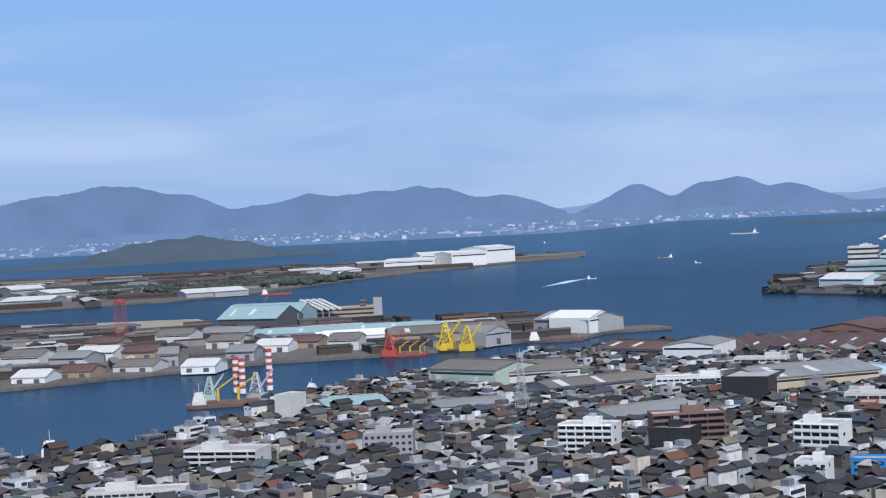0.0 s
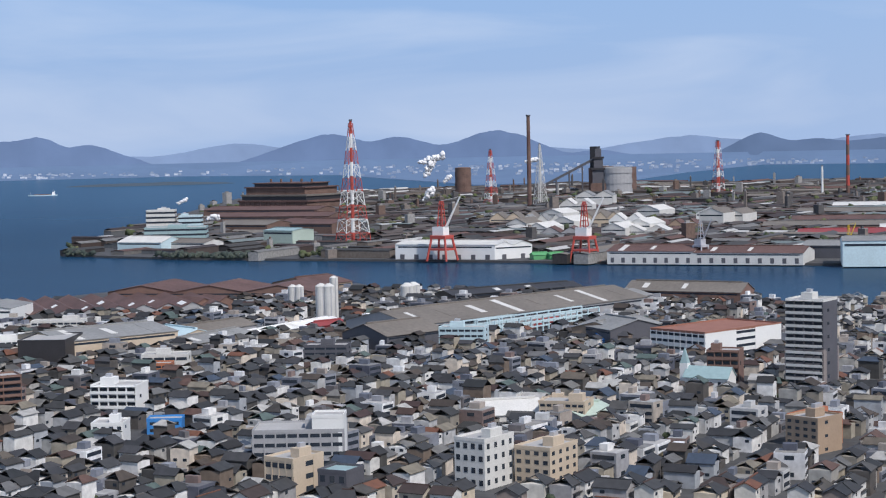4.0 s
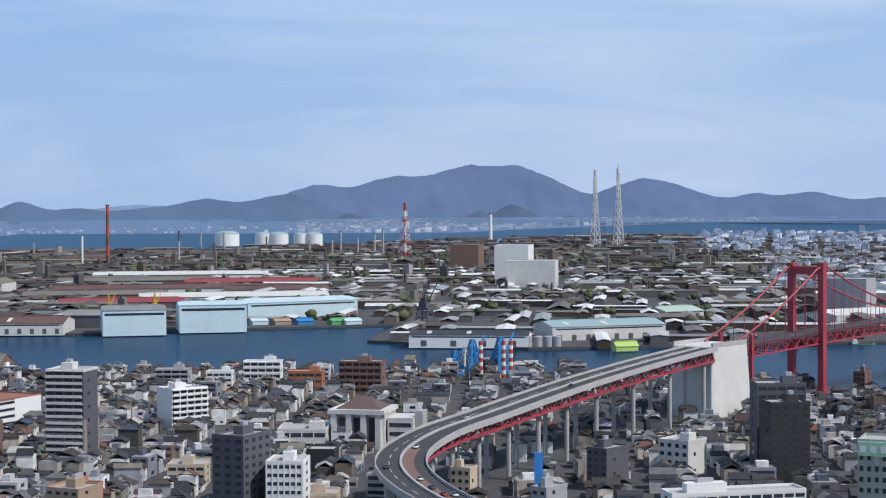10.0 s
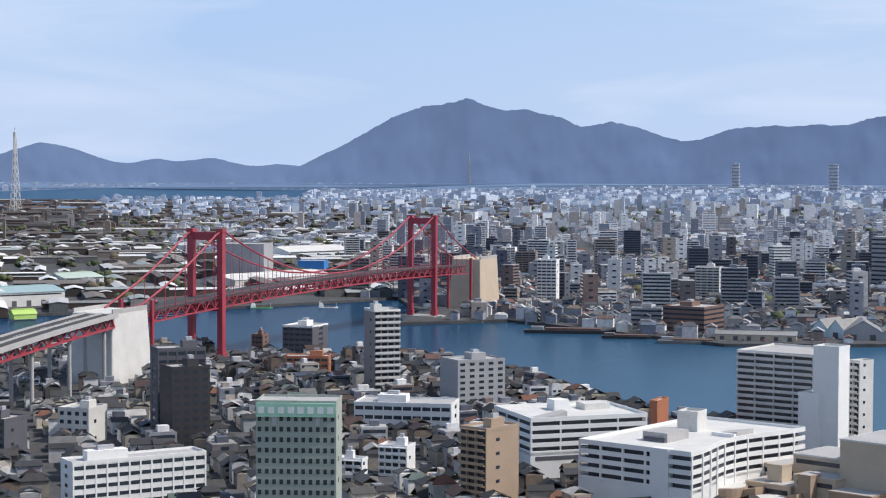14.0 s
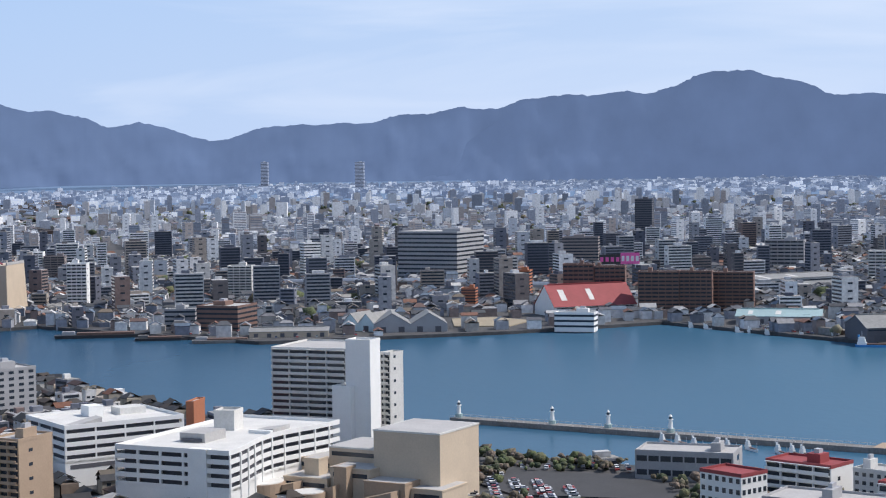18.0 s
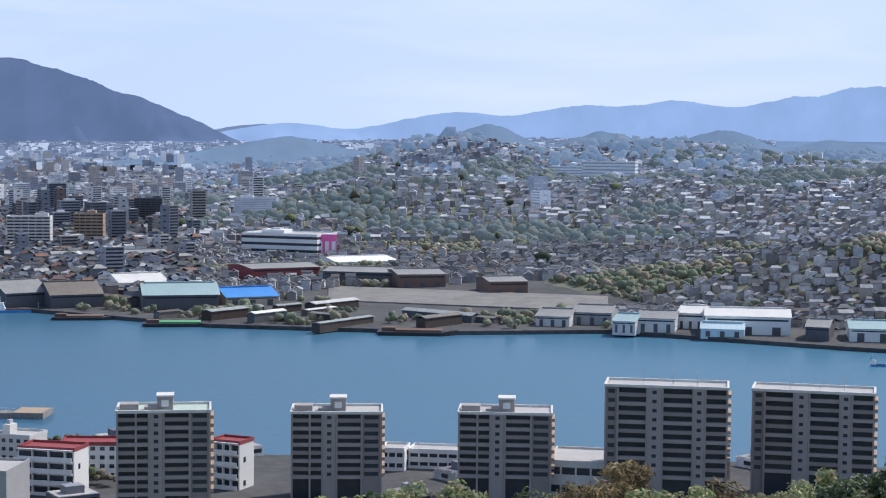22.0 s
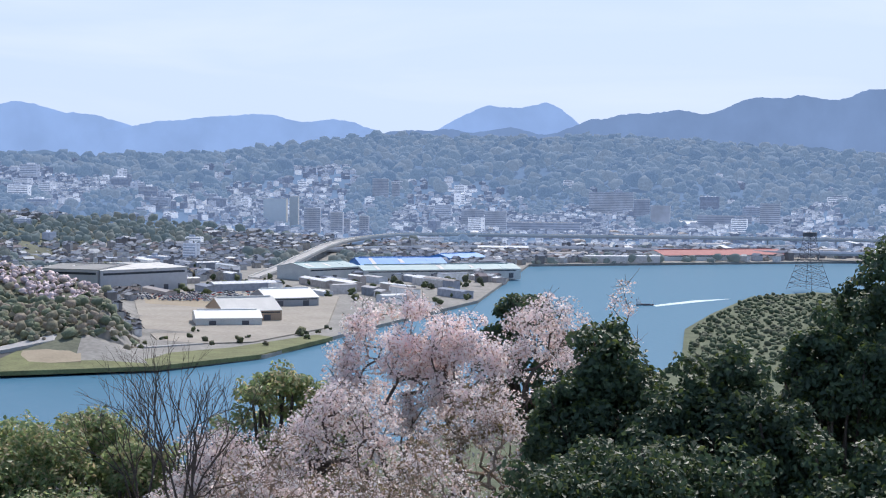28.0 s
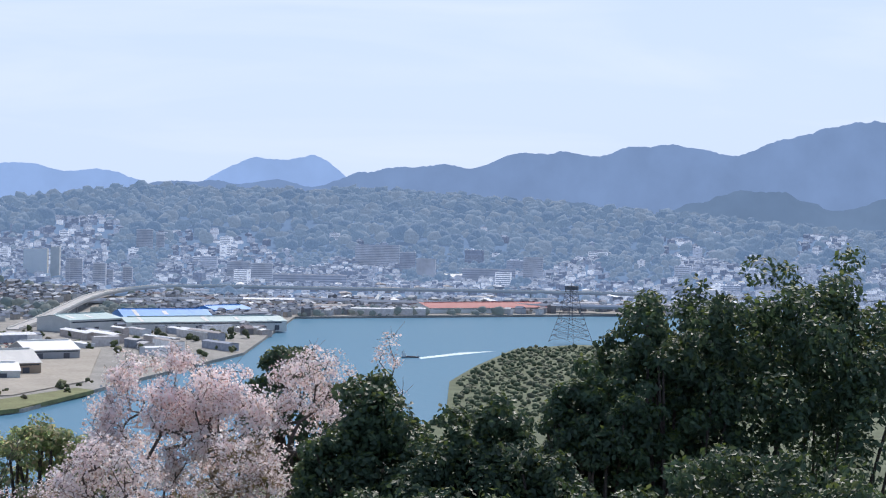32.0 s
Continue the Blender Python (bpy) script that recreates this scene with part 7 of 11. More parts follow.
hall("warehouse", "dark red store block", 1269.6, -477.0, 98.3, 36.5, 50.0, 11.1, 2.0, BROWN, ROOFGRY, 0, 3)
hall("warehouse", "dark store block by the harbour", 1306.9, -450.6, 122.8, 57.8, 50.0, 10.5, 2.0, DKGREY, ROOFGRY, 0, 4)
hall("warehouse", "brick store with a grey roof", 1192.6, -516.3, 98.5, 28.7, 40.0, 10.7, 2.0, BROWN, ROOFGRY, 0, 2)
hall("warehouse", "white market roof by the harbour", 1468.8, -496.7, 85.5, 58.0, 50.0, 5.9, 3.0, WHITE, WHITE, 0, 3)
block("building", "white hospital on the hill", 2679.3, -1357.8, 127.7, 89.1, 30.0, 49.6, 7, 8, WHITE, "strips", pent=0.2, z=22.0)
block("building", "white low hospital wing", 2804.9, -1339.6, 126.1, 65.2, 30.0, 31.6, 4, 6, WHITE, "strips", pent=0, z=22.0)
block("building", "white hillside flats by the harbour", 3309.5, -2045.3, 129.8, 20.1, 14.0, 29.8, 7, 3, OFFWHITE, "plain", pent=0, group="hillside flats", z=50.0)
block("building", "white hillside flats by the harbour", 3302.4, -2074.5, 130.3, 20.1, 14.0, 29.9, 7, 3, OFFWHITE, "plain", pent=0, group="hillside flats", z=50.0)
block("building", "white hillside flats by the harbour", 3295.5, -2102.5, 130.7, 20.2, 14.0, 30.0, 7, 3, OFFWHITE, "plain", pent=0, group="hillside flats", z=50.0)
block("building", "white hillside flats by the harbour", 3287.6, -2134.5, 131.1, 20.2, 14.0, 30.0, 7, 3, OFFWHITE, "plain", pent=0, group="hillside flats", z=50.0)
block("building", "white hillside flats by the harbour", 3280.4, -2164.0, 131.5, 20.3, 14.0, 30.1, 7, 3, OFFWHITE, "plain", pent=0, group="hillside flats", z=50.0)
block("building", "white school on the ridge", 2623.2, -1858.4, 133.9, 72.3, 20.0, 25.6, 4, 8, OFFWHITE, "strips", pent=0, z=40.0)
block("building", "grey school on the ridge", 2593.4, -1999.5, 133.9, 146.4, 20.0, 31.3, 4, 10, GREY, "strips", pent=0, z=40.0)
block("building", "red-orange flats on the slope", 2606.3, -1029.9, 121.9, 36.3, 14.0, 25.0, 6, 4, ORANGE_TILE, "windows", z=10.0)

# far quay of small works
hall("warehouse", "white and pale blue quay workshop", 924.4, -562.5, 120.4, 50.5, 40.0, 10.9, 3.0, WHITE, OFFWHITE, 0, 3)
hall("warehouse", "white and pale blue quay workshop", 957.8, -545.2, 128.1, 16.2, 35.0, 9.8, 3.0, WHITE, OFFWHITE, 0, 3)
hall("warehouse", "white and pale blue quay workshop", 951.6, -516.7, 124.6, 23.1, 35.0, 8.2, 3.0, OFFWHITE, ROOFGRY, 0, 3)
hall("warehouse", "white and pale blue quay workshop", 952.0, -496.6, 129.5, 13.9, 30.0, 6.8, 3.0, OFFWHITE, TEAL, 0, 3)
hall("warehouse", "white and pale blue quay workshop", 866.6, -618.4, 121.4, 38.4, 35.0, 7.4, 3.0, WHITE, TEAL, 0, 3)
hall("warehouse", "white and pale blue quay workshop", 880.4, -585.1, 129.5, 13.4, 30.0, 8.0, 3.0, DKGREY, ROOFGRY, 0, 3)
hall("warehouse", "white and pale blue quay workshop", 834.9, -630.9, 126.9, 16.3, 30.0, 6.0, 3.0, OFFWHITE, ROOFGRY, 0, 3)
hall("warehouse", "white and pale blue quay workshop", 798.0, -648.8, 125.4, 18.4, 35.0, 9.1, 3.0, PALEBLUE, OFFWHITE, 0, 3)
hall("warehouse", "white and pale blue quay workshop", 787.7, -668.9, 122.5, 28.6, 40.0, 8.5, 3.0, OFFWHITE, WHITE, 0, 3)
hall("warehouse", "white and pale blue quay workshop", 773.8, -696.2, 122.6, 28.0, 35.0, 7.2, 3.0, PALEBLUE, ROOFGRY, 0, 3)
hall("warehouse", "white and pale blue quay workshop", 996.3, -469.6, 125.5, 21.1, 35.0, 6.3, 3.0, OFFWHITE, ROOFGRY, 0, 3)
hall("warehouse", "white and pale blue quay workshop", 997.0, -496.5, 124.4, 24.5, 35.0, 7.8, 3.0, GREY, ROOFGRY, 0, 3)
hall("warehouse", "white and pale blue quay workshop", 908.6, -536.4, 123.7, 25.3, 12.0, 4.7, 3.0, PALEBLUE, PALEBLUE, 0, 3)
hall("warehouse", "white and pale blue quay workshop", 750.3, -707.5, 126.2, 16.5, 30.0, 6.5, 3.0, WHITE, ROOFGRY, 0, 3)

# bay head
hall("warehouse", "long grey factory with a flat roof", 1052.4, -1218.3, 165.0, 55.5, 90.0, 20.1, 2.0, STEEL, ROOFGRY, 0, 5)
hall("warehouse", "long pale factory hall", 1042.4, -1240.4, 106.4, 91.7, 90.0, 19.3, 2.0, STEEL, OFFWHITE, 0, 6)
hall("warehouse", "white twin warehouse on the bay", 767.0, -1056.2, 127.0, 44.0, 45.0, 8.2, 8.0, TAN, OFFWHITE, 0, 2)
hall("warehouse", "white low warehouse by the harbour", 815.0, -1177.5, 123.9, 43.9, 40.0, 7.3, 6.0, GREY, WHITE, 0, 2)
hall("warehouse", "low white round-roofed store", 757.2, -1022.2, 138.6, 46.3, 40.0, 5.6, 4.0, OFFWHITE, WHITE, 0, 2)
hall("warehouse", "blue-roofed dock warehouse by the harbour", 964.8, -1453.1, 107.4, 64.4, 50.0, 12.2, 4.0, OFFWHITE, TEAL, 0, 3)
hall("warehouse", "bright blue warehouse roof", 963.3, -1603.2, 135.8, 93.4, 60.0, 8.3, 6.0, BLUE, BLUE, 0, 4)
hall("warehouse", "white long dock warehouse", 880.9, -1541.4, 130.8, 165.8, 40.0, 9.0, 4.0, OFFWHITE, TEAL, 0, 8)
hall("warehouse", "blue tarpaulin-roofed shed by the harbour", 987.8, -1776.9, 112.8, 54.6, 40.0, 6.5, 4.0, BLUE, BLUE, 0, 2)
for label, x, y, z, yaw, w, d, hgt, floors, bays, wall, style in (
        ("white ten-storey hotel slab", 1416, -2024, 25, 153, 32, 16, 38, 10, 5, WHITE, "plain"),
        ("lower white wing of the hotel", 1392, -2035, 24, 153, 12, 14, 42, 11, 1, OFFWHITE, "plain"),
        ("brown twelve-storey flats by the station", 1345, -2010, 16, 150, 22, 16, 36, 12, 4, MAUVE, "balcony"),
        ("plain brown flats by the station", 1318, -2030, 16, 152, 17, 16, 30, 10, 3, MAUVE, "balcony"),
        ("grey-brown flats by the station", 1331, -2070, 15, 150, 15, 16, 21, 8, 3, MAUVE, "balcony"),
        ("tan flats by the station", 1308, -2084, 15, 152, 13, 16, 25, 9, 3, TAN, "balcony"),
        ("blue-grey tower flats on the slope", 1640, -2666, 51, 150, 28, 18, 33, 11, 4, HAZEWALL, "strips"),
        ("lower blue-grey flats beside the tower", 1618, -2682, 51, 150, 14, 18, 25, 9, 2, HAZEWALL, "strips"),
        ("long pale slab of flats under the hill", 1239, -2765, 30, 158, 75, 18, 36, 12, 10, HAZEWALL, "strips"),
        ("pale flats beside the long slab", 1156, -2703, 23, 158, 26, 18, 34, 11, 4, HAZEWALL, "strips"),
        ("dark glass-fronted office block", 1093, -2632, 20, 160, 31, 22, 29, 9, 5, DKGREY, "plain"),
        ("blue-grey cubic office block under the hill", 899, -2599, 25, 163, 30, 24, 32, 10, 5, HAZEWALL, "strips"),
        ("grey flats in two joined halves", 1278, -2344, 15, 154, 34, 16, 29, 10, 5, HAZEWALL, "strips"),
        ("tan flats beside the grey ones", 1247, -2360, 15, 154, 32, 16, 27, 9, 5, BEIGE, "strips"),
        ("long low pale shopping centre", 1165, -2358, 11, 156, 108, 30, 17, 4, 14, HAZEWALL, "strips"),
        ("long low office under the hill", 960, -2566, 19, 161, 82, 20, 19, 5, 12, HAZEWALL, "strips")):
    block("building", label, x, y, yaw, w, d, hgt, floors, bays, wall, style, pent=0, z=z)
hall("warehouse", "white peaked roof landmark hall", 1031.4, -2635.2, 141.8, 59.6, 60.0, 10.8, 14.0, WHITE, WHITE, 0, 1)
hall("warehouse", "long low terracotta-roofed stadium", 773.1, -2038.1, 131.6, 167.2, 60.0, 6.9, 5.0, WHITE, ROOFRED, 0, 0)

# peninsula across the canal
hall("warehouse", "large warehouse with grey-green sloping roofs", -71.7, 1973.6, 17.1, 88.3, 70.0, 10.2, 11.0, TEAL, TEAL, 0, 0)
hall("warehouse", "dark-sided store with a glazed roof", -80.4, 1929.6, 27.5, 73.2, 60.0, 9.8, 12.0, DKGREY, TEAL, 0, 0)
block("building", "low dark process plant with slanting ducts", 12, 2030, 0.4, 84, 26, 10, 2, 9, TAN, "strips", pent=0)
block("building", "grey hopper tower of the process plant", 50, 2022, 1.5, 10, 12, 19, 4, 2, GREY, "plain", pent=0)
block("building", "brown frame tower of the process plant", 33, 2024, 1.0, 7, 8, 17, 4, 2, BROWN, "windows", pent=0)
for k in range(4):
    duct = base("slanting_duct", -2 - 7 * k, 2008, 2.6, 0, "pale sheet-metal duct slanting up from the plant", "duct", "ducts of the process plant")
    bm = bmesh.new()
    bar(bm, (10, 0, 9), (-12, 0, 21), 1.5, 10)
    part("pipe", bm, OFFWHITE, duct)
    bm = bmesh.new()
    bar(bm, (-12, 0, 21), (-16, 0, 21.5), 1.9, 10, 1.3)
    part("hood", bm, STEEL, duct)
    bm = bmesh.new()
    bar(bm, (-4, 0, -2), (-4, 0, 16), 0.5, 6)
    part("post", bm, STEEL, duct)
hall("warehouse", "long turquoise-roofed warehouse by the harbour", 12.7, 1714.4, 3.8, 178.9, 40.0, 5.4, 4.0, TEAL, TEAL, 0, 6)
hall("warehouse", "long white-roofed warehouse by the harbour", 61.1, 1657.3, 0.0, 158.0, 30.0, 4.2, 4.0, WHITE, WHITE, 0, 6)
hall("warehouse", "long tan quay shed", 99.8, 1594.9, -2.7, 106.6, 50.0, 8.1, 5.0, TAN, ROOFTAN, 0, 5)
hall("warehouse", "grey quay hall by the harbour", 129.2, 1519.9, -42.2, 32.4, 30.0, 10.7, 5.0, GREY, ROOFGRY, 1, 1)
hall("warehouse", "white-gabled quay warehouse with a grey roof", 223.7, 1616.2, 48.3, 65.9, 50.0, 11.4, 6.0, GREY, ROOFGRY, 0, 4)
hall("warehouse", "white end bay of the quay warehouse", 223.9, 1602.8, -46.5, 35.9, 45.0, 13.4, 6.0, WHITE, WHITE, 1, 0)
hall("warehouse", "low industrial shed on the peninsula", -262.4, 1528.8, 16.9, 36.4, 35.0, 10.8, 4.0, OFFWHITE, ROOFTAN, 0, 2)
hall("warehouse", "low industrial shed on the peninsula", -229.4, 1535.9, 20.7, 48.6, 35.0, 6.9, 4.0, GREY, ROOFGRY, 0, 2)
hall("warehouse", "low industrial shed on the peninsula", -207.3, 1578.5, 17.4, 37.5, 35.0, 7.1, 4.0, WHITE, OFFWHITE, 0, 2)
hall("warehouse", "low industrial shed on the peninsula", -166.1, 1551.7, 14.3, 30.7, 35.0, 7.9, 4.0, TAN, ROOFBRN, 0, 2)
hall("warehouse", "low industrial shed on the peninsula", -151.0, 1722.3, 16.2, 35.7, 35.0, 9.9, 4.0, OFFWHITE, ROOFTAN, 0, 2)
hall("warehouse", "low industrial shed on the peninsula", -138.2, 1476.3, -1.1, 16.5, 35.0, 10.3, 4.0, GREY, ROOFGRY, 0, 2)
hall("warehouse", "low industrial shed on the peninsula", -104.8, 1407.3, 13.4, 27.6, 35.0, 4.5, 4.0, WHITE, OFFWHITE, 0, 2)
hall("warehouse", "low industrial shed on the peninsula", -219.5, 1727.7, 15.3, 34.6, 35.0, 5.5, 4.0, TAN, ROOFBRN, 0, 2)
hall("warehouse", "low industrial shed on the peninsula", -98.6, 1643.7, 15.0, 32.5, 35.0, 7.3, 4.0, OFFWHITE, ROOFTAN, 0, 2)
hall("warehouse", "low industrial shed on the peninsula", -77.2, 1494.1, 9.6, 24.0, 35.0, 7.6, 4.0, GREY, ROOFGRY, 0, 2)
hall("warehouse", "low industrial shed on the peninsula", -52.4, 1566.7, 14.6, 30.8, 35.0, 6.0, 4.0, WHITE, OFFWHITE, 0, 2)
hall("warehouse", "low industrial shed on the peninsula", -25.6, 1592.9, 14.8, 31.3, 35.0, 6.1, 4.0, TAN, ROOFBRN, 0, 2)
hall("warehouse", "low industrial shed on the peninsula", 9.8, 1542.8, 12.4, 27.4, 35.0, 9.8, 4.0, OFFWHITE, ROOFTAN, 0, 2)
hall("warehouse", "low industrial shed on the peninsula", -104.3, 1779.3, 23.8, 56.4, 35.0, 5.7, 4.0, GREY, ROOFGRY, 0, 2)
hall("warehouse", "low industrial shed on the peninsula", -232.9, 1388.5, 13.1, 27.5, 35.0, 4.5, 4.0, WHITE, OFFWHITE, 0, 2)
hall("warehouse", "low industrial shed on the peninsula", -202.5, 1417.1, 13.3, 28.0, 35.0, 4.5, 4.0, TAN, ROOFBRN, 0, 2)
hall("warehouse", "low industrial shed on the peninsula", -158.0, 1439.5, 16.4, 33.8, 35.0, 4.6, 4.0, OFFWHITE, ROOFTAN, 0, 2)
hall("warehouse", "white works on the outer reclaimed land", 159.9, 3526.8, 10.7, 101.6, 80.0, 15.6, 4.0, WHITE, OFFWHITE, 0, 0)
hall("warehouse", "white works on the outer reclaimed land", 213.7, 3633.5, -10.5, 83.2, 80.0, 23.0, 4.0, WHITE, OFFWHITE, 0, 0)
hall("warehouse", "white works on the outer reclaimed land", 258.8, 3544.6, -21.0, 77.3, 80.0, 24.8, 4.0, WHITE, OFFWHITE, 0, 0)
hall("warehouse", "white works on the outer reclaimed land", 321.9, 3644.9, -38.7, 81.1, 80.0, 30.2, 4.0, WHITE, OFFWHITE, 0, 0)
hall("warehouse", "white works on the outer reclaimed land", 3.6, 3382.5, -38.7, 69.1, 80.0, 8.6, 4.0, WHITE, OFFWHITE, 0, 0)
hall("warehouse", "white works on the outer reclaimed land", -168.1, 2751.6, -19.2, 53.6, 80.0, 7.0, 4.0, GREY, OFFWHITE, 0, 0)
hall("warehouse", "white works on the outer reclaimed land", -210.5, 2743.4, -19.3, 53.1, 80.0, 6.9, 4.0, GREY, OFFWHITE, 0, 0)
hall("warehouse", "white works on the outer reclaimed land", -456.5, 2730.5, 8.9, 78.6, 80.0, 8.7, 4.0, GREY, OFFWHITE, 0, 0)
hall("warehouse", "white works on the outer reclaimed land", -526.1, 3040.2, -22.6, 56.9, 80.0, 15.6, 4.0, GREY, OFFWHITE, 0, 0)
hall("warehouse", "white works on the outer reclaimed land", -463.1, 2957.9, -38.1, 52.2, 80.0, 9.5, 4.0, GREY, OFFWHITE, 0, 0)
pylon("red lattice crane tower", -219.9, 1836.0, 40.3, 6.0, 4.0, SIGNRED)
pylon("grey lattice wireless mast among houses", 102.0, 981.1, 36.5, 4.0, 1.2, STEEL)
stack("red and white dredger spud leg", -69.9, 1224.7, 23.6, 2.2, 2.2, 10, (SIGNRED, WHITE,), 0.0, ring=0, cat="spud leg")
stack("red and white dredger spud leg", -65.1, 1214.5, 23.1, 2.2, 2.2, 10, (SIGNRED, WHITE,), 0.0, ring=0, cat="spud leg")
stack("red and white dredger spud leg", -47.0, 1227.7, 27.6, 2.2, 2.2, 12, (SIGNRED, WHITE,), 0.0, ring=0, cat="spud leg")

# ships and boats
ship("rusty red dredging barge with white deckhouse", -69.3, 1155.4, -3.4, 58.8, 18.0, BROWN, OFFWHITE, crane=2)
ship("white survey ship at the quay", -131.7, 941.6, -8.0, 58.8, 16.0, RUST, WHITE)
ship("orange cargo ship at the quay", -179.4, 931.6, -10.9, 33.0, 18.0, SIGNRED, SIGNRED)
ship("small white tug by the earth pile", -71.2, 1052.3, 6.1, 18.3, 6.0, OFFWHITE, WHITE)
ship("white fishing ship at the shipyard", -10.2, 1217.8, 19.5, 22.9, 10.0, OFFWHITE, WHITE)
ship("red salvage barge with derricks", 58.4, 1468.9, 2.3, 37.7, 16.0, SIGNRED, RUST, crane=3)
ship("dark floating crane with a yellow derrick", 102.9, 1486.3, 4.0, 34.9, 16.0, BLACK, YELLOW, crane=2)
ship("rust-red coaster at the quay", 191.4, 1532.4, 7.1, 51.0, 12.0, RUST, WHITE)
ship("red and white bulk carrier at the outer quay", -86.0, 2705.0, -1.8, 50.2, 13.0, SIGNRED, WHITE)
ship("grey and white cargo ship in the strait", 1200.8, 5080.1, 193.3, 83.4, 15.0, PALEBLUE, WHITE)
ship("small dark blue coaster under way", 652.4, 3434.1, 190.8, 31.3, 6.5, GREY, WHITE)
ship("small white ferry with a wake", 397.7, 2696.6, 8.4, 14.0, 2.2, WHITE, WHITE)
ship("small white launch under way", 647.5, 3099.1, 11.8, 11.1, 1.8, WHITE, WHITE)
ship("small coaster far out", 627.7, 5114.9, 7.0, 21.4, 3.4, CRANEBLUE, WHITE)
ship("blue crane barge moored by the bridge", 964.2, 781.1, 51.0, 51.8, 20.0, CRANEBLUE, CRANEBLUE, mast=0)
ship("small work boat by the far quay", 1427.2, 658.0, 65.2, 17.6, 2.8, WHITE, WHITE)
ship("green tug beyond the bridge", 1399.1, 710.1, 63.1, 20.1, 3.2, GREENSHEET, WHITE)
ship("moored barge with a rusty deck", 1131.5, -199.3, 105.0, 40.8, 13.0, BLACK, RUST, deck=BROWN, mast=0)
ship("moored barge with a green deck", 1076.7, -248.1, 105.0, 44.4, 14.0, BLACK, RUST, deck=GREENSHEET, mast=0)
ship("dark moored barge by the harbour", 1058.0, -324.8, 109.1, 49.9, 16.0, BLACK, BLACK, mast=0)
ship("dark moored barge by the far quay", 989.2, -373.6, 113.7, 48.4, 16.0, BLACK, RUST, mast=0)
ship("blue tugs by the yard", 1187.7, -165.8, 100.9, 32.0, 5.1, CRANEBLUE, WHITE)
ship("small dark launch on the bay", 780.4, -556.1, 125.5, 9.3, 1.5, CRANEBLUE, WHITE)
ship("moored barge at the far quay", 1277.6, 386.9, 77.2, 73.0, 12.0, BLACK, GREY, mast=0)
ship("moored flat pontoon barge", 1256.2, 335.9, 79.0, 41.8, 12.0, BLACK, QUAY, mast=0)
ship("moored pontoon by the harbour", 1235.6, 284.8, 81.0, 49.0, 12.0, QUAY, GREY, mast=0)
ship("small fishing boat with a mast and wake", 586.5, -1381.8, 157.0, 15.4, 2.5, DKGREY, WHITE)
ship("coaster moored at the far works", 2259.4, 3138.7, 35.7, 74.2, 11.9, SIGNRED, WHITE)
ship("white coaster behind the works", 2464.0, 3269.4, 37.0, 26.2, 4.2, OFFWHITE, WHITE)
ship("small white moored fishing boat", 1319.5, -61.7, 92.7, 11.0, 1.8, WHITE, WHITE, cat="boat")
ship("small white moored fishing boat", 1294.1, -83.2, 93.7, 10.8, 1.7, WHITE, WHITE, cat="boat")
ship("small white moored fishing boat", 1273.8, -102.8, 94.6, 10.7, 1.7, WHITE, WHITE, cat="boat")
ship("small white moored fishing boat", 1253.6, -125.1, 95.7, 10.5, 1.7, WHITE, WHITE, cat="boat")
ship("small white moored fishing boat", 1242.2, -145.8, 96.7, 10.4, 1.7, WHITE, WHITE, cat="boat")
ship("small white moored fishing boat", 1226.4, -169.7, 97.9, 10.3, 1.7, WHITE, WHITE, cat="boat")
ship("small white moored fishing boat", 1334.7, -51.2, 92.2, 11.1, 1.8, WHITE, WHITE, cat="boat")
ship("small white moored fishing boat", 1288.4, -91.7, 94.1, 10.8, 1.7, WHITE, WHITE, cat="boat")
ship("small white moored motor boat at the pier", 779.0, -16.6, 151.2, 10.1, 1.6, WHITE, WHITE, cat="boat")
ship("small white moored motor boat at the pier", 776.3, -23.2, 151.7, 10.1, 1.6, WHITE, WHITE, cat="boat")
ship("small white moored motor boat at the pier", 768.8, -30.0, 152.2, 10.0, 1.6, WHITE, WHITE, cat="boat")
ship("small white moored motor boat at the pier", 761.7, -44.0, 153.3, 9.9, 1.6, WHITE, WHITE, cat="boat")
ship("small white moored motor boat at the pier", 760.2, -52.5, 154.0, 9.9, 1.6, WHITE, WHITE, cat="boat")
ship("small white moored motor boat at the pier", 750.5, -64.3, 154.9, 9.8, 1.6, WHITE, WHITE, cat="boat")
ship("small white moored motor boat at the pier", 747.9, -70.0, 155.3, 9.7, 1.6, WHITE, WHITE, cat="boat")
ship("small white moored motor boat at the pier", 745.7, -74.1, 155.7, 9.7, 1.6, WHITE, WHITE, cat="boat")

# signs, plumes and grounds
sign("rooftop_sign", "mint green hotel roof sign with pale lettering bars", 529.5, 256.1, 40.6, 72.5, 26.6, 4.6, MINT, 8, WHITE)
sign("rooftop_sign", "magenta shopping centre sign panel with white bars", 1518.1, -2.8, 37.9, 90.1, 16.1, 9.7, PINK, 4, WHITE)
sign("rooftop_sign", "dark sign panel with magenta bars", 1518.5, 14.5, 37.9, 89.4, 18.0, 8.3, BLACK, 4, PINK)
sign("wall_sign", "magenta sign panel on the mall corner", 1529.0, -488.7, 4.7, 107.7, 18.0, 22.6, PINK, 3, WHITE)
sign("street_sign", "blue upright shop sign with white bars", 527.0, 400.6, 14.2, 52.8, 3.2, 15.7, BLUE, 0, WHITE)
sign("wall_sign", "white wall sign with a red disc", 651.8, 151.3, 26.0, 76.9, 5.7, 4.8, WHITE, 1, SIGNRED)
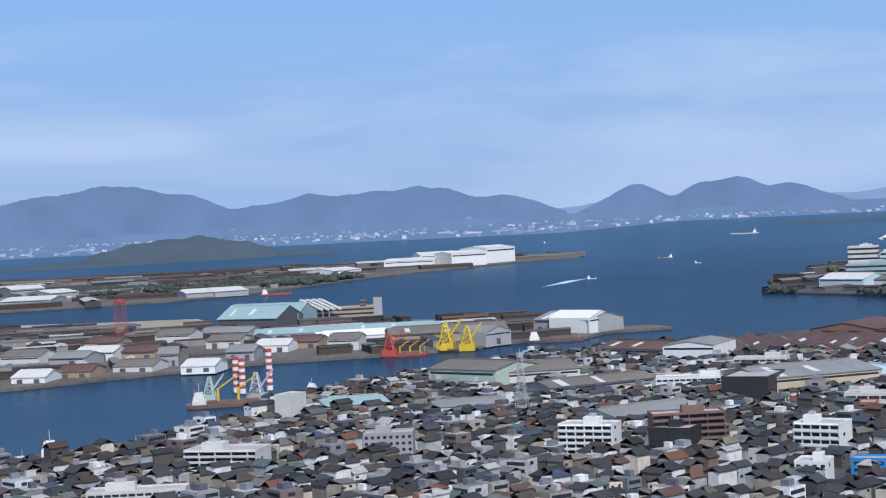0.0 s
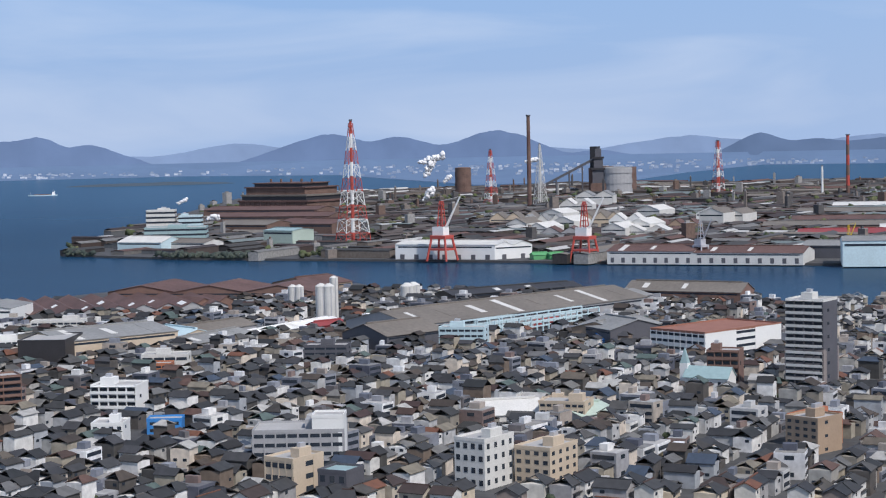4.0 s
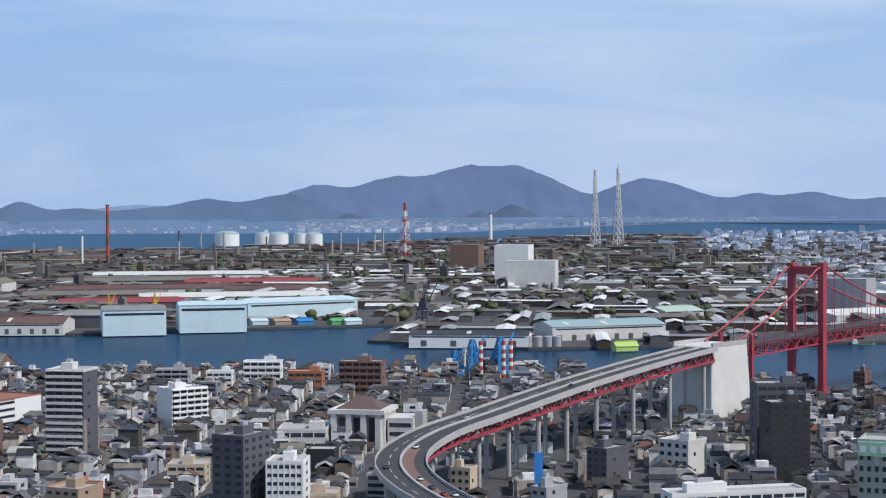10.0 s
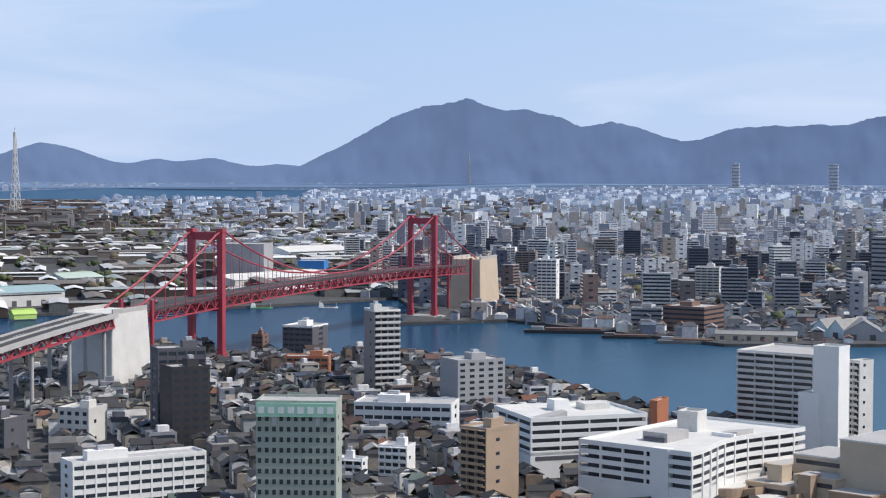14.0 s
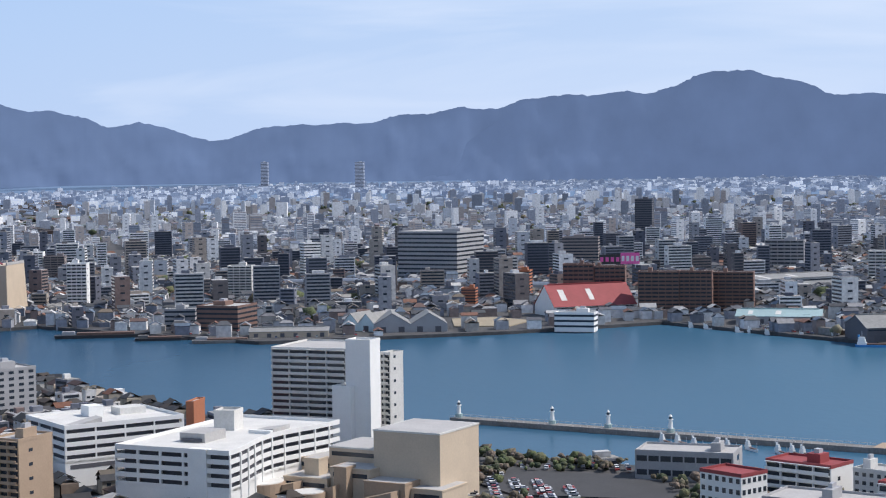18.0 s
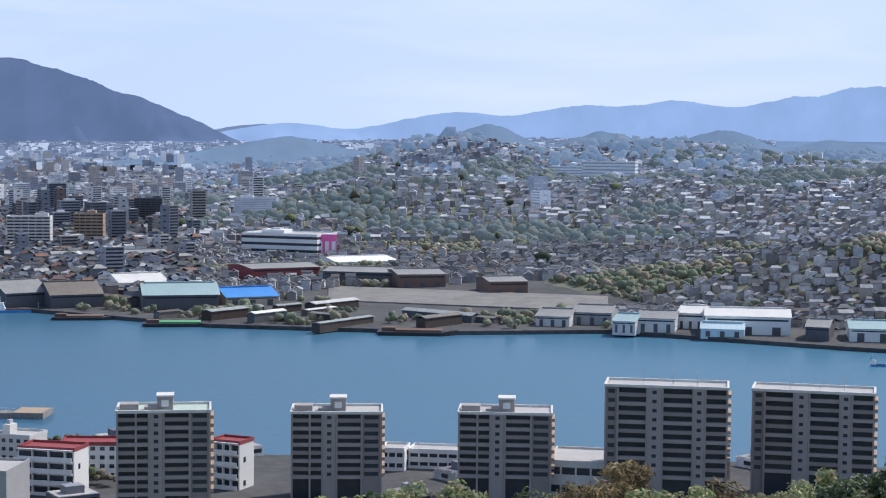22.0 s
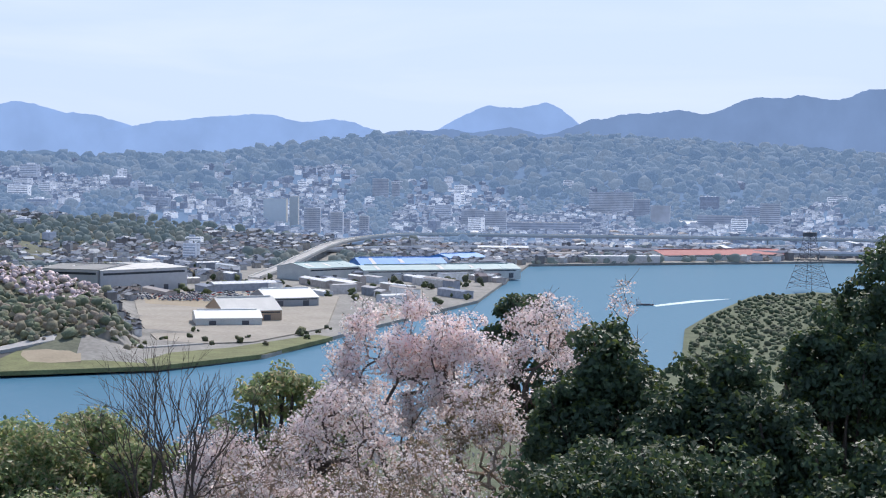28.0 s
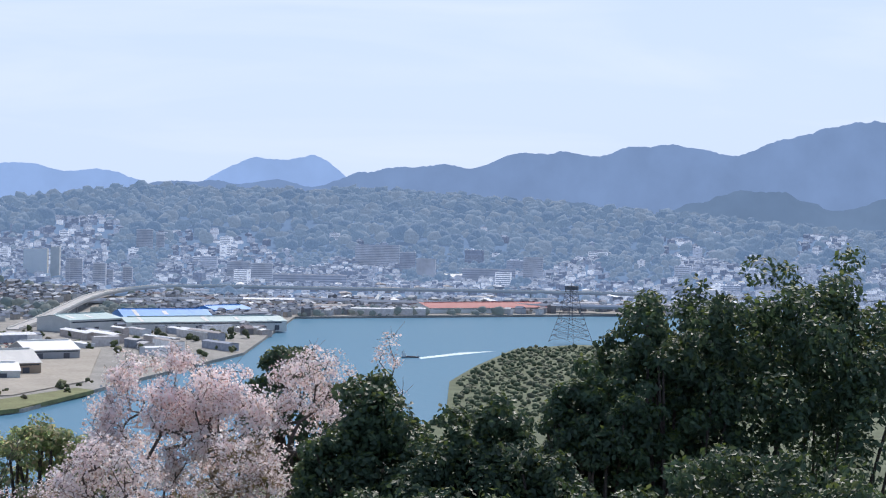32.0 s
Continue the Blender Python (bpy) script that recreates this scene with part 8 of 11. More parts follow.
sign("wall_sign", "pale wall lettering bars on the red hall roof", 1454.3, 27.9, 11.0, 88.9, 34.1, 4.7, ROOFRED, 8, WHITE)
patch("lawn", "grassy waterside park strip", [(695, -703), (631, -785), (620, -870), (641, -983), (658, -988), (659, -894), (673, -832), (720, -769)], GRASS, "lawn")
patch("sandy_field", "pale sandy playing ground", [(693, -740), (670, -767), (692, -792), (718, -771)], SAND, "field")
patch("yard", "wide pale yard on the foreshore", [(976, -1183), (959, -1335), (824, -1273), (678, -1032), (668, -931), (704, -882), (795, -973)], TANYARD, "yard")
patch("sandy_field", "tan bare yard on the foreshore", [(863, -1066), (833, -1114), (878, -1223), (951, -1206), (931, -1143)], SAND, "field")
patch("sandy_field", "bare tan playing ground on the wooded hill", [(998, -870), (926, -946), (945, -965), (1017, -887)], SAND, "field", clear=False)
patch("lawn", "green park lawn with a path", [(611, 31), (633, 18), (624, -10), (608, -13), (597, 2)], GRASS, "lawn")
patch("plaza", "pale round paved plaza in the park", [(593, 42), (606, 35), (608, 21), (600, 11), (588, 11), (581, 20), (582, 35)], CONCRETE, "plaza")
patch("car_park", "grey asphalt car park beside the park", [(664, 57), (640, 42), (629, -15), (651, -26), (681, 5), (695, 46)], ASPHALT, "car park")
patch("sandy_field", "bare waterfront lot with dry grass", [(1322, 130), (1322, 88), (1370, 74), (1401, 107), (1386, 138)], SAND, "field")
patch("rail_yard", "grey gravel freight yard", [(1173, -376), (1048, -531), (1116, -565), (1278, -410)], QUAY, "yard")
patch("sandy_field", "heap of yellow earth on the quay", [(-77, 1018), (-52, 1006), (-36, 1025), (-37, 1063), (-57, 1052)], SAND, "earth")
patch("road", "pale coast road behind the waterside lawn", [(787, -684), (738, -738), (715, -794), (700, -864), (686, -910), (693, -919), (707, -873), (722, -802), (745, -745), (795, -691)], CONCRETE, "road", clear=False)
patch("sandbar", "pale sand bank in the channel", [(-392, 2103), (-216, 1992), (-140, 2028), (-162, 2111), (-299, 2140), (-408, 2187)], SAND, "sandbar")
elevated_road("pale curving elevated road at the head of the bay", [(1012, -1411, 4), (1046, -1504, 8), (1094, -1622, 14), (1184, -1824, 18), (1239, -2019, 18), (1205, -2112, 18), (1052, -2188, 18), (881, -2278, 18), (658, -2367, 18)], 12, CONCRETE)
elevated_road("grey elevated expressway over the bay shore", [(1174, -1759, 12), (1126, -1861, 12), (1026, -1972, 12), (859, -2029, 12), (592, -2131, 12)], 14, GREY)
elevated_road("grey elevated railway through the city", [(1774, 348, 9), (1785, 233, 9), (1691, 58, 9)], 9, GREY)
pylon("dark red-grey lattice power pylon by the bay", 523.6, -1628.4, 53.2, 15.0, 4.0, DKGREY)
hall("warehouse", "white pointed tent roof by the bay", 988.2, -2116.6, 143.1, 12.1, 18.0, 2.2, 9.0, WHITE, WHITE, 1, 0)
hall("warehouse", "white pointed tent roof by the bay", 977.4, -2124.8, 143.1, 12.1, 18.0, 2.2, 9.0, WHITE, WHITE, 1, 0)
hall("warehouse", "white pointed tent roof by the bay", 966.4, -2133.0, 143.1, 12.1, 18.0, 2.2, 9.0, WHITE, WHITE, 1, 0)
hall("warehouse", "white pointed tent roof by the bay", 955.5, -2141.2, 143.1, 12.2, 18.0, 2.2, 9.0, WHITE, WHITE, 1, 0)
hall("warehouse", "white pointed tent roof by the bay", 944.6, -2149.4, 143.1, 12.2, 18.0, 2.2, 9.0, WHITE, WHITE, 1, 0)
hall("warehouse", "white pointed tent roof by the bay", 933.6, -2157.6, 143.1, 12.2, 18.0, 2.2, 9.0, WHITE, WHITE, 1, 0)
jack_tower("blue and white crane tower on the work barge", 963.3, 806.8, 21.0, CRANEBLUE)
jack_tower("blue and white crane tower on the work barge", 971.6, 797.2, 29.1, CRANEBLUE)
jack_tower("blue and white crane tower on the work barge", 984.5, 782.2, 30.7, CRANEBLUE)
jack_tower("blue and white crane tower on the work barge", 968.4, 800.8, 21.8, OFFWHITE)
stack("red and white spud leg of the work barge", 948.7, 770.9, 25.9, 1.5, 1.5, 9, (SIGNRED, WHITE,), 0.0, ring=0, cat="spud leg")
stack("red and white spud leg of the work barge", 959.0, 759.0, 25.9, 1.5, 1.5, 9, (SIGNRED, WHITE,), 0.0, ring=0, cat="spud leg")
stack("red and white spud leg of the work barge", 962.3, 755.2, 25.9, 1.5, 1.5, 9, (SIGNRED, WHITE,), 0.0, ring=0, cat="spud leg")
jack_tower("lattice derrick standing on a work barge", 93.0, 1493.1, 26.9, YELLOW)
jack_tower("lattice derrick standing on a work barge", 110.4, 1481.2, 23.8, YELLOW)
jack_tower("lattice derrick standing on a work barge", 44.2, 1466.8, 21.6, SIGNRED)
jack_tower("lattice derrick standing on a work barge", -85.5, 1184.3, 18.3, PALEGREEN)
jack_tower("lattice derrick standing on a work barge", -53.7, 1167.9, 21.4, STEEL)
steam("white steam plume drifting over the steelworks", (1522, 3194, 64), (1540, 3186, 95), 7.9)
steam("white steam plume drifting over the steelworks", (1512, 3198, 87), (1553, 3178, 100), 6.8)
steam("white steam plume drifting over the steelworks", (1521, 3196, 14), (1535, 3190, 33), 6.8)
steam("white steam plume drifting over the steelworks", (1574, 2873, 87), (1593, 2863, 92), 4.2)
steam("white steam plume drifting over the steelworks", (1545, 3153, 50), (1555, 3148, 59), 4.5)
steam("white steam plume drifting over the steelworks", (768, 2435, 47), (780, 2431, 52), 2.5)
steam("white steam plume drifting over the steelworks", (779, 2336, 28), (793, 2332, 30), 4.7)
foam_streak([(581, -1386), (571, -1457), (551, -1494), (562, -1441), (574, -1376)])
foam_streak([(395, 2724), (342, 2596), (300, 2528), (352, 2668)])

# shipyard frames, silos, church
church(482.3, 700.3, 55)
pipe_rack(546.7, 981.7, -23.2, 108.7, 12)
pipe_rack(536.5, 1005.5, -23.2, 108.7, 11)
silo(460.4, 1138.1, 4.0, 24.0, OFFWHITE)
silo(464.6, 1134.2, 4.0, 24.0, OFFWHITE)
silo(476.7, 1154.1, 3.0, 28.0, OFFWHITE)
silo(479.2, 1241.5, 3.5, 16.0, OFFWHITE)
silo(483.1, 1237.8, 3.5, 16.0, OFFWHITE)
silo(560.5, 1212.6, 5.0, 14.0, OFFWHITE)
silo(568.5, 1217.5, 5.0, 14.0, OFFWHITE)
hall("warehouse", "low warehouse with a long white parapet", 398.3, 1067.8, -34.5, 137.0, 18.0, 3.6, 2.0, GREY, WHITE, 0, 0)
hall("warehouse", "brown hall with white painted gable", 417.3, 1264.3, -15.0, 39.0, 30.0, 5.9, 5.0, BROWN, ROOFBRN, 2, 1)
hall("warehouse", "small works shed with a pale roof", 335.2, 1063.4, 76.7, 40.0, 30.0, 5.7, 4.0, BEIGE, PALEBLUE, 0, 1)
hall("warehouse", "works shed with a cream roof", 363.2, 1089.1, -29.7, 59.8, 26.0, 5.1, 4.0, GREY, ROOFTAN, 0, 2)
hall("warehouse", "red painted store in the yard", 438.0, 1073.1, -15.0, 23.8, 14.0, 4.4, 2.0, ROOFRED, ROOFRED, 0, 1)
hall("warehouse", "red painted steel frame hall", 563.6, 1015.1, -17.1, 24.3, 16.0, 5.2, 2.0, ROOFRED, ROOFRED, 0, 1)
hall("warehouse", "blue tarpaulin-covered workshop by the harbour", 544.7, 894.0, 19.9, 15.7, 18.0, 4.0, 3.0, BLUE, BLUE, 0, 0)
block("building", "brick red apartment block on the slope of town", 506.9, 722.4, 45.5, 15.8, 14.0, 15.7, 4, 4, BROWN, "balcony")
block("building", "white three-storey shop building", 286.6, 937.3, 25.7, 25.3, 14.0, 8.5, 2, 4, OFFWHITE, "strips")
block("building", "salmon two-storey shop building", 277.3, 921.9, 25.1, 15.5, 12.0, 5.6, 2, 3, ORANGE_TILE, "strips", pent=0)
block("building", "dark small office with open floors", 367.8, 901.7, 32.8, 24.0, 14.0, 11.3, 4, 4, DKGREY, "strips")
block("building", "cream four-storey flats among the houses", 384.3, 674.0, 38.2, 16.6, 12.0, 6.6, 3, 5, BEIGE, "balcony")
block("building", "pale yellow low shop", 508.5, 575.8, 50.0, 16.1, 16.0, 9.5, 3, 4, BEIGE, "strips")
block("building", "white slatted tower office", 464.7, 470.7, 55.1, 13.8, 16.0, 25.3, 8, 6, WHITE, "strips")
block("building", "salmon and grey flats", 432.0, 555.7, 68.1, 15.6, 15.7, 11.4, 4, 4, ORANGE_TILE, "balcony", sidebays=2)
hall("warehouse", "white curved-roof gymnasium by the harbour", 361.1, 681.7, 14.4, 30.2, 22.0, 3.0, 5.0, OFFWHITE, OFFWHITE, 0, 2)
hall("warehouse", "pale green roofed hall", 389.2, 662.9, -15.1, 23.1, 22.0, 3.0, 3.0, OFFWHITE, PALEGREEN, 0, 2)

# ---- elevated road running down from the bridge ----
ROAD = [(850, 531, 42.0), (775, 517, 40.2), (700, 503, 37.4), (645, 491, 35.0), (595, 480, 32.4), (555, 473, 29.8), (522, 461, 27.0), (497, 443, 25.0), (476, 418, 23.4), (458, 388, 22.0), (440, 350, 20.6), (425, 310, 19.5), (412, 270, 18.6)]


def road_at(t):
    """Place along the road, by a smooth curve through its turning points."""
    n = len(ROAD) - 1
    i = min(int(t * n), n - 1)
    u = t * n - i
    p = [Vector(ROAD[min(max(j, 0), n)]) for j in (i - 1, i, i + 1, i + 2)]
    return 0.5 * ((2 * p[1]) + (p[2] - p[0]) * u + (2 * p[0] - 5 * p[1] + 4 * p[2] - p[3]) * u * u + (3 * p[1] - p[0] - 3 * p[2] + p[3]) * u ** 3)


def viaduct():
    v = tagged(new("viaduct"), "grey elevated road on concrete piers with red side trusses", "viaduct")
    steps = 60
    pts = [road_at(i / steps) for i in range(steps + 1)]
    side = []
    for i, p in enumerate(pts):
        d = (pts[min(i + 1, steps)] - pts[max(i - 1, 0)])
        side.append(Vector((-d.y, d.x, 0)).normalized())
    half = 9.5

    def strip(i, a, b, z0, z1):
        bm = bmesh.new()
        q = []
        for j in (i, i + 1):
            for o in (a, b):
                for z in (z0, z1):
                    q.append(bm.verts.new(pts[j] + side[j] * o + Vector((0, 0, z))))
        for f in ((0, 2, 3, 1), (4, 5, 7, 6), (0, 1, 5, 4), (2, 6, 7, 3), (1, 3, 7, 5), (0, 4, 6, 2)):
            bm.faces.new([q[k] for k in f])
        bmesh.ops.recalc_face_normals(bm, faces=bm.faces)
        return bm
    for i in range(steps):
        part("deck", strip(i, -half, half, -1.6, 0), ASPHALT, v)
        part("parapet", strip(i, -half - 0.4, -half, -1.7, 1.1), CONCRETE, v)
        part("parapet", strip(i, half, half + 0.4, -1.7, 1.1), CONCRETE, v)
        part("median", strip(i, -0.5, 0.5, 0, 0.8), CONCRETE, v)
        if 30 <= i < 48:
            part("red_surface", strip(i, 0.7, 5.0, 0, 0.012), BROWN, v)
        if i % 2 == 0:
            part("lane_line", strip(i, -4.6, -4.4, 0, 0.015), WHITE, v)
        if i < 32:
            bm = bmesh.new()
            for s in (-1, 1):
                a, b = pts[i] + side[i] * s * 7.5, pts[i + 1] + side[i + 1] * s * 7.5
                m = (a + b) / 2
                dn = Vector((0, 0, -7.2 + 2.6 * i / 32))
                up = Vector((0, 0, -1.6))
                bar(bm, a + dn, b + dn, 0.8, 4)
                bar(bm, a + up, b + up, 0.75, 4)
                bar(bm, a + dn, m + up, 0.6, 4)
                bar(bm, m + up, b + dn, 0.6, 4)
            part("truss_bay", bm, REDPAINT, v)
        if i % 3 == 1:
            for s in (-1, 1):
                c = pts[i] + side[i] * s * 5.5
                bm = bmesh.new()
                bar(bm, (c.x, c.y, 0), (c.x, c.y, c.z - (6.5 if i < 32 else 1.5)), 1.1, 10)
                part("pier", bm, CONCRETE, v)
            bm = bmesh.new()
            bar(bm, pts[i] + side[i] * 7.5 + Vector((0, 0, -2.6 if i >= 32 else -7.5)), pts[i] - side[i] * 7.5 + Vector((0, 0, -2.6 if i >= 32 else -7.5)), 1.1, 6)
            part("pier_head", bm, CONCRETE, v)
        if i % 4 == 0:
            keep(pts[i].x, pts[i].y, 12, 12, 0)
    # traffic standing on the road
    for k, (t, o, m) in enumerate(((0.66, 2.8, WHITE), (0.70, 2.8, DKGREY), (0.73, 2.9, SIGNRED), (0.735, 6.0, WHITE), (0.78, 2.8, WHITE), (0.82, 6.2, OFFWHITE), (0.86, -3.0, WHITE), (0.60, -6.0, DKGREY), (0.5, 3.0, WHITE), (0.36, -3.0, OFFWHITE), (0.2, 3.0, DKGREY))):
        p, q = road_at(t), road_at(t + 0.01)
        d = (q - p)
        sd = Vector((-d.y, d.x, 0)).normalized()
        truck = k == 4
        c = new("car")
        c.location = p + sd * o + Vector((0, 0, 0.02))
        c.rotation_euler = (0, 0, math.atan2(d.y, d.x))
        tagged(c, "white box truck on the elevated road" if truck else "small car on the elevated road", "truck" if truck else "car", "traffic")
        l, w, h = (4.2, 1.2, 2.9) if truck else (2.1, 0.85, 0.9)
        bm = boxmesh(-l, l, -w, w, 0.35, h)
        bmesh.ops.bevel(bm, geom=list(bm.edges), offset=0.12, segments=2, affect="EDGES")
        part("body", bm, m, c)
        if not truck:
            bm = boxmesh(-l * .55, l * .45, -w * .85, w * .85, h, h + 0.55)
            bmesh.ops.bevel(bm, geom=[e for e in bm.edges if e.verts[0].co.z > h + .1 or e.verts[1].co.z > h + .1], offset=0.2, segments=2, affect="EDGES")
            part("cabin", bm, GLASS, c)
        for sx in (-.62, .62):
            for sy in (-1, 1):
                bm = bmesh.new()
                bar(bm, (sx * l, sy * w - .1, .32), (sx * l, sy * w + .1, .32), .32, 12)
                part("wheel", bm, BLACK, c)


viaduct()

# ---- harbour pier with little lighthouse lamps ----
def pier():
    a, b = Vector((846, 84, 0)), Vector((757, -103, 0))
    d = (b - a)
    yaw = math.degrees(math.atan2(d.x, d.y))
    p = base("pier", (a.x + b.x) / 2, (a.y + b.y) / 2, 0, yaw, "long low concrete pier with a railing and lamp turrets", "pier")
    l = d.length / 2
    n = 14
    for i in range(n):
        y0, y1 = -l + 2 * l * i / n, -l + 2 * l * (i + 1) / n - 0.08
        part("slab", boxmesh(-3.6, 3.6, y0, y1, -2, 2.3), QUAY, p)
        bm = bmesh.new()
        for s in (-1, 1):
            bar(bm, (s * 3.4, y0, 3.3), (s * 3.4, y1, 3.3), 0.07, 4)
            for k in range(4):
                yy = y0 + (y1 - y0) * k / 4
                bar(bm, (s * 3.4, yy, 2.3), (s * 3.4, yy, 3.3), 0.07, 4)
        part("railing", bm, OFFWHITE, p)
    part("head", boxmesh(-12, 3.6, l, l + 14, -2, 2.5), QUAY, p)
    part("surface", boxmesh(-11, 3, l + 0.6, l + 13, 2.5, 2.52), TAN, p)
    for k, y in enumerate((-l + 3, -l * .48, -l * .2, l * 0.1)):
        t = base("lighthouse", 0, 0, 0, 0, "small white lighthouse turret with a blue-green base on the pier", "lighthouse", "pier turrets")
        q = p.matrix_basis @ Vector((0, y, 2.3))
        c, s = math.cos(-radians(yaw)), math.sin(-radians(yaw))
        t.location = Vector(((a.x + b.x) / 2 + -s * y, (a.y + b.y) / 2 + c * y, 2.3))
        t.scale = (1.2, 1.2, 1.1)
        bm = bmesh.new()
        bar(bm, (0, 0, 0), (0, 0, 1.6), 1.5, 10)
        part("plinth", bm, TEAL, t)
        bm = bmesh.new()
        bar(bm, (0, 0, 1.6), (0, 0, 5.2), 0.9, 10, 0.65)
        part("tower", bm, WHITE, t)
        bm = bmesh.new()
        bar(bm, (0, 0, 5.2), (0, 0, 5.5), 1.1, 10)
        part("gallery", bm, WHITE, t)
        bm = bmesh.new()
        bar(bm, (0, 0, 5.5), (0, 0, 6.6), 0.55, 8)
        part("lantern", bm, GLASS, t)
        bm = bmesh.new()
        bar(bm, (0, 0, 6.6), (0, 0, 7.6), 0.75, 8, 0.05)
        part("cap", bm, WHITE, t)


pier()

# ---- many small buildings and trees ----
rng = np.random.default_rng(4)
WALLS = palette_mat("house_walls", [(0.384, 0.372, 0.347), (0.718, 0.708, 0.690), (0.260, 0.236, 0.198), (0.434, 0.434, 0.434), (0.347, 0.310, 0.248), (0.099, 0.090, 0.084), (0.736, 0.736, 0.727), (0.186, 0.143, 0.112), (0.360, 0.378, 0.403), (0.074, 0.071, 0.068), (0.662, 0.580, 0.488), (0.681, 0.672, 0.644)], 0.85)
ROOFS = palette_mat("house_roofs", [(0.041, 0.042, 0.047), (0.042, 0.042, 0.044), (0.024, 0.026, 0.028), (0.077, 0.075, 0.073), (0.034, 0.035, 0.039), (0.069, 0.054, 0.044), (0.038, 0.039, 0.044), (0.065, 0.040, 0.032), (0.046, 0.042, 0.039), (0.044, 0.044, 0.045), (0.114, 0.096, 0.076), (0.027, 0.028, 0.030), (0.125, 0.125, 0.125), (0.054, 0.032, 0.029), (0.028, 0.028, 0.030), (0.052, 0.052, 0.057), (0.042, 0.044, 0.047), (0.046, 0.065, 0.098), (0.044, 0.044, 0.044), (0.153, 0.149, 0.141), (0.028, 0.029, 0.032), (0.082, 0.114, 0.104), (0.153, 0.065, 0.039), (0.039, 0.039, 0.039), (0.104, 0.060, 0.048), (0.023, 0.023, 0.024), (0.050, 0.039, 0.032), (0.047, 0.047, 0.050), (0.190, 0.168, 0.130), (0.029, 0.029, 0.032), (0.386, 0.377, 0.359)], 0.75)
BLOCKW = palette_mat("block_walls", [(0.340, 0.340, 0.359), (0.653, 0.653, 0.663), (0.208, 0.222, 0.260), (0.359, 0.312, 0.274), (0.142, 0.132, 0.137), (0.491, 0.491, 0.491), (0.109, 0.118, 0.151), (0.255, 0.269, 0.307), (0.415, 0.368, 0.321), (0.208, 0.151, 0.137), (0.792, 0.792, 0.792), (0.094, 0.101, 0.132), (0.208, 0.222, 0.264), (0.151, 0.165, 0.203), (0.713, 0.703, 0.683)], 0.85)
FLAT = palette_mat("flat_roofs", [(0.30, 0.295, 0.285), (0.42, 0.41, 0.40), (0.2, 0.2, 0.2), (0.27, 0.26, 0.245), (0.15, 0.15, 0.16), (0.36, 0.36, 0.36)], 0.9)
PLANT = palette_mat("plant_steel", [(0.12, 0.10, 0.09), (0.2, 0.17, 0.15), (0.09, 0.085, 0.085), (0.3, 0.29, 0.28), (0.15, 0.1, 0.08)], 0.8)
SHEDW = palette_mat("shed_walls", [(0.150, 0.143, 0.136), (0.075, 0.058, 0.051), (0.272, 0.265, 0.252), (0.061, 0.043, 0.037), (0.109, 0.116, 0.122), (0.041, 0.037, 0.037), (0.163, 0.136, 0.116), (0.068, 0.054, 0.048)], 0.85)
SHEDR = palette_mat("shed_roofs", [(0.122, 0.112, 0.106), (0.061, 0.037, 0.030), (0.170, 0.165, 0.158), (0.104, 0.088, 0.079), (0.055, 0.034, 0.029), (0.183, 0.161, 0.137), (0.079, 0.076, 0.076), (0.452, 0.445, 0.429), (0.045, 0.043, 0.041), (0.067, 0.055, 0.050), (0.043, 0.029, 0.027), (0.055, 0.051, 0.048), (0.158, 0.189, 0.189), (0.122, 0.067, 0.055), (0.048, 0.037, 0.035), (0.091, 0.073, 0.064)], 0.75)
CITYWALL = palette_mat("city_walls", [(0.480, 0.490, 0.509), (0.676, 0.676, 0.686), (0.288, 0.298, 0.336), (0.422, 0.384, 0.346), (0.163, 0.173, 0.202), (0.596, 0.586, 0.566), (0.775, 0.775, 0.765), (0.230, 0.250, 0.298), (0.346, 0.355, 0.384), (0.269, 0.211, 0.192)], 0.85)
CITYROOF = palette_mat("city_roofs", [(0.20, 0.10, 0.07), (0.16, 0.13, 0.10), (0.07, 0.075, 0.085), (0.10, 0.105, 0.12), (0.055, 0.06, 0.07), (0.36, 0.36, 0.36), (0.14, 0.14, 0.15), (0.09, 0.095, 0.105), (0.24, 0.24, 0.25), (0.13, 0.085, 0.075), (0.10, 0.14, 0.19), (0.5, 0.5, 0.49), (0.07, 0.075, 0.08), (0.30, 0.29, 0.27)], 0.8)
# slope, pine and budding leaves emit slightly: the lift of haze, painted in
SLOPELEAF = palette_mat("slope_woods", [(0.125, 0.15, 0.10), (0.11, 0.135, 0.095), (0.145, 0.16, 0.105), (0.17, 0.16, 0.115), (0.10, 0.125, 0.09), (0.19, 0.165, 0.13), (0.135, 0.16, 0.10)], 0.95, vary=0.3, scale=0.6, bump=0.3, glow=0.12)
HAZEPINELEAF = palette_mat("shore_pines", [(0.045, 0.06, 0.05), (0.055, 0.07, 0.055), (0.038, 0.052, 0.045), (0.065, 0.075, 0.062)], 0.95, vary=0.25, scale=0.5, bump=0.3, glow=0.1)
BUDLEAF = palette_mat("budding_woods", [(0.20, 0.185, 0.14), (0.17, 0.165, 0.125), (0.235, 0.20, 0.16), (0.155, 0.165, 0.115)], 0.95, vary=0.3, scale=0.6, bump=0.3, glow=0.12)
HEADLEAF = palette_mat("headland_leaves", [(0.10, 0.125, 0.07), (0.088, 0.112, 0.062), (0.115, 0.135, 0.075), (0.13, 0.135, 0.085)], 0.95, vary=0.3, scale=0.6, bump=0.3)
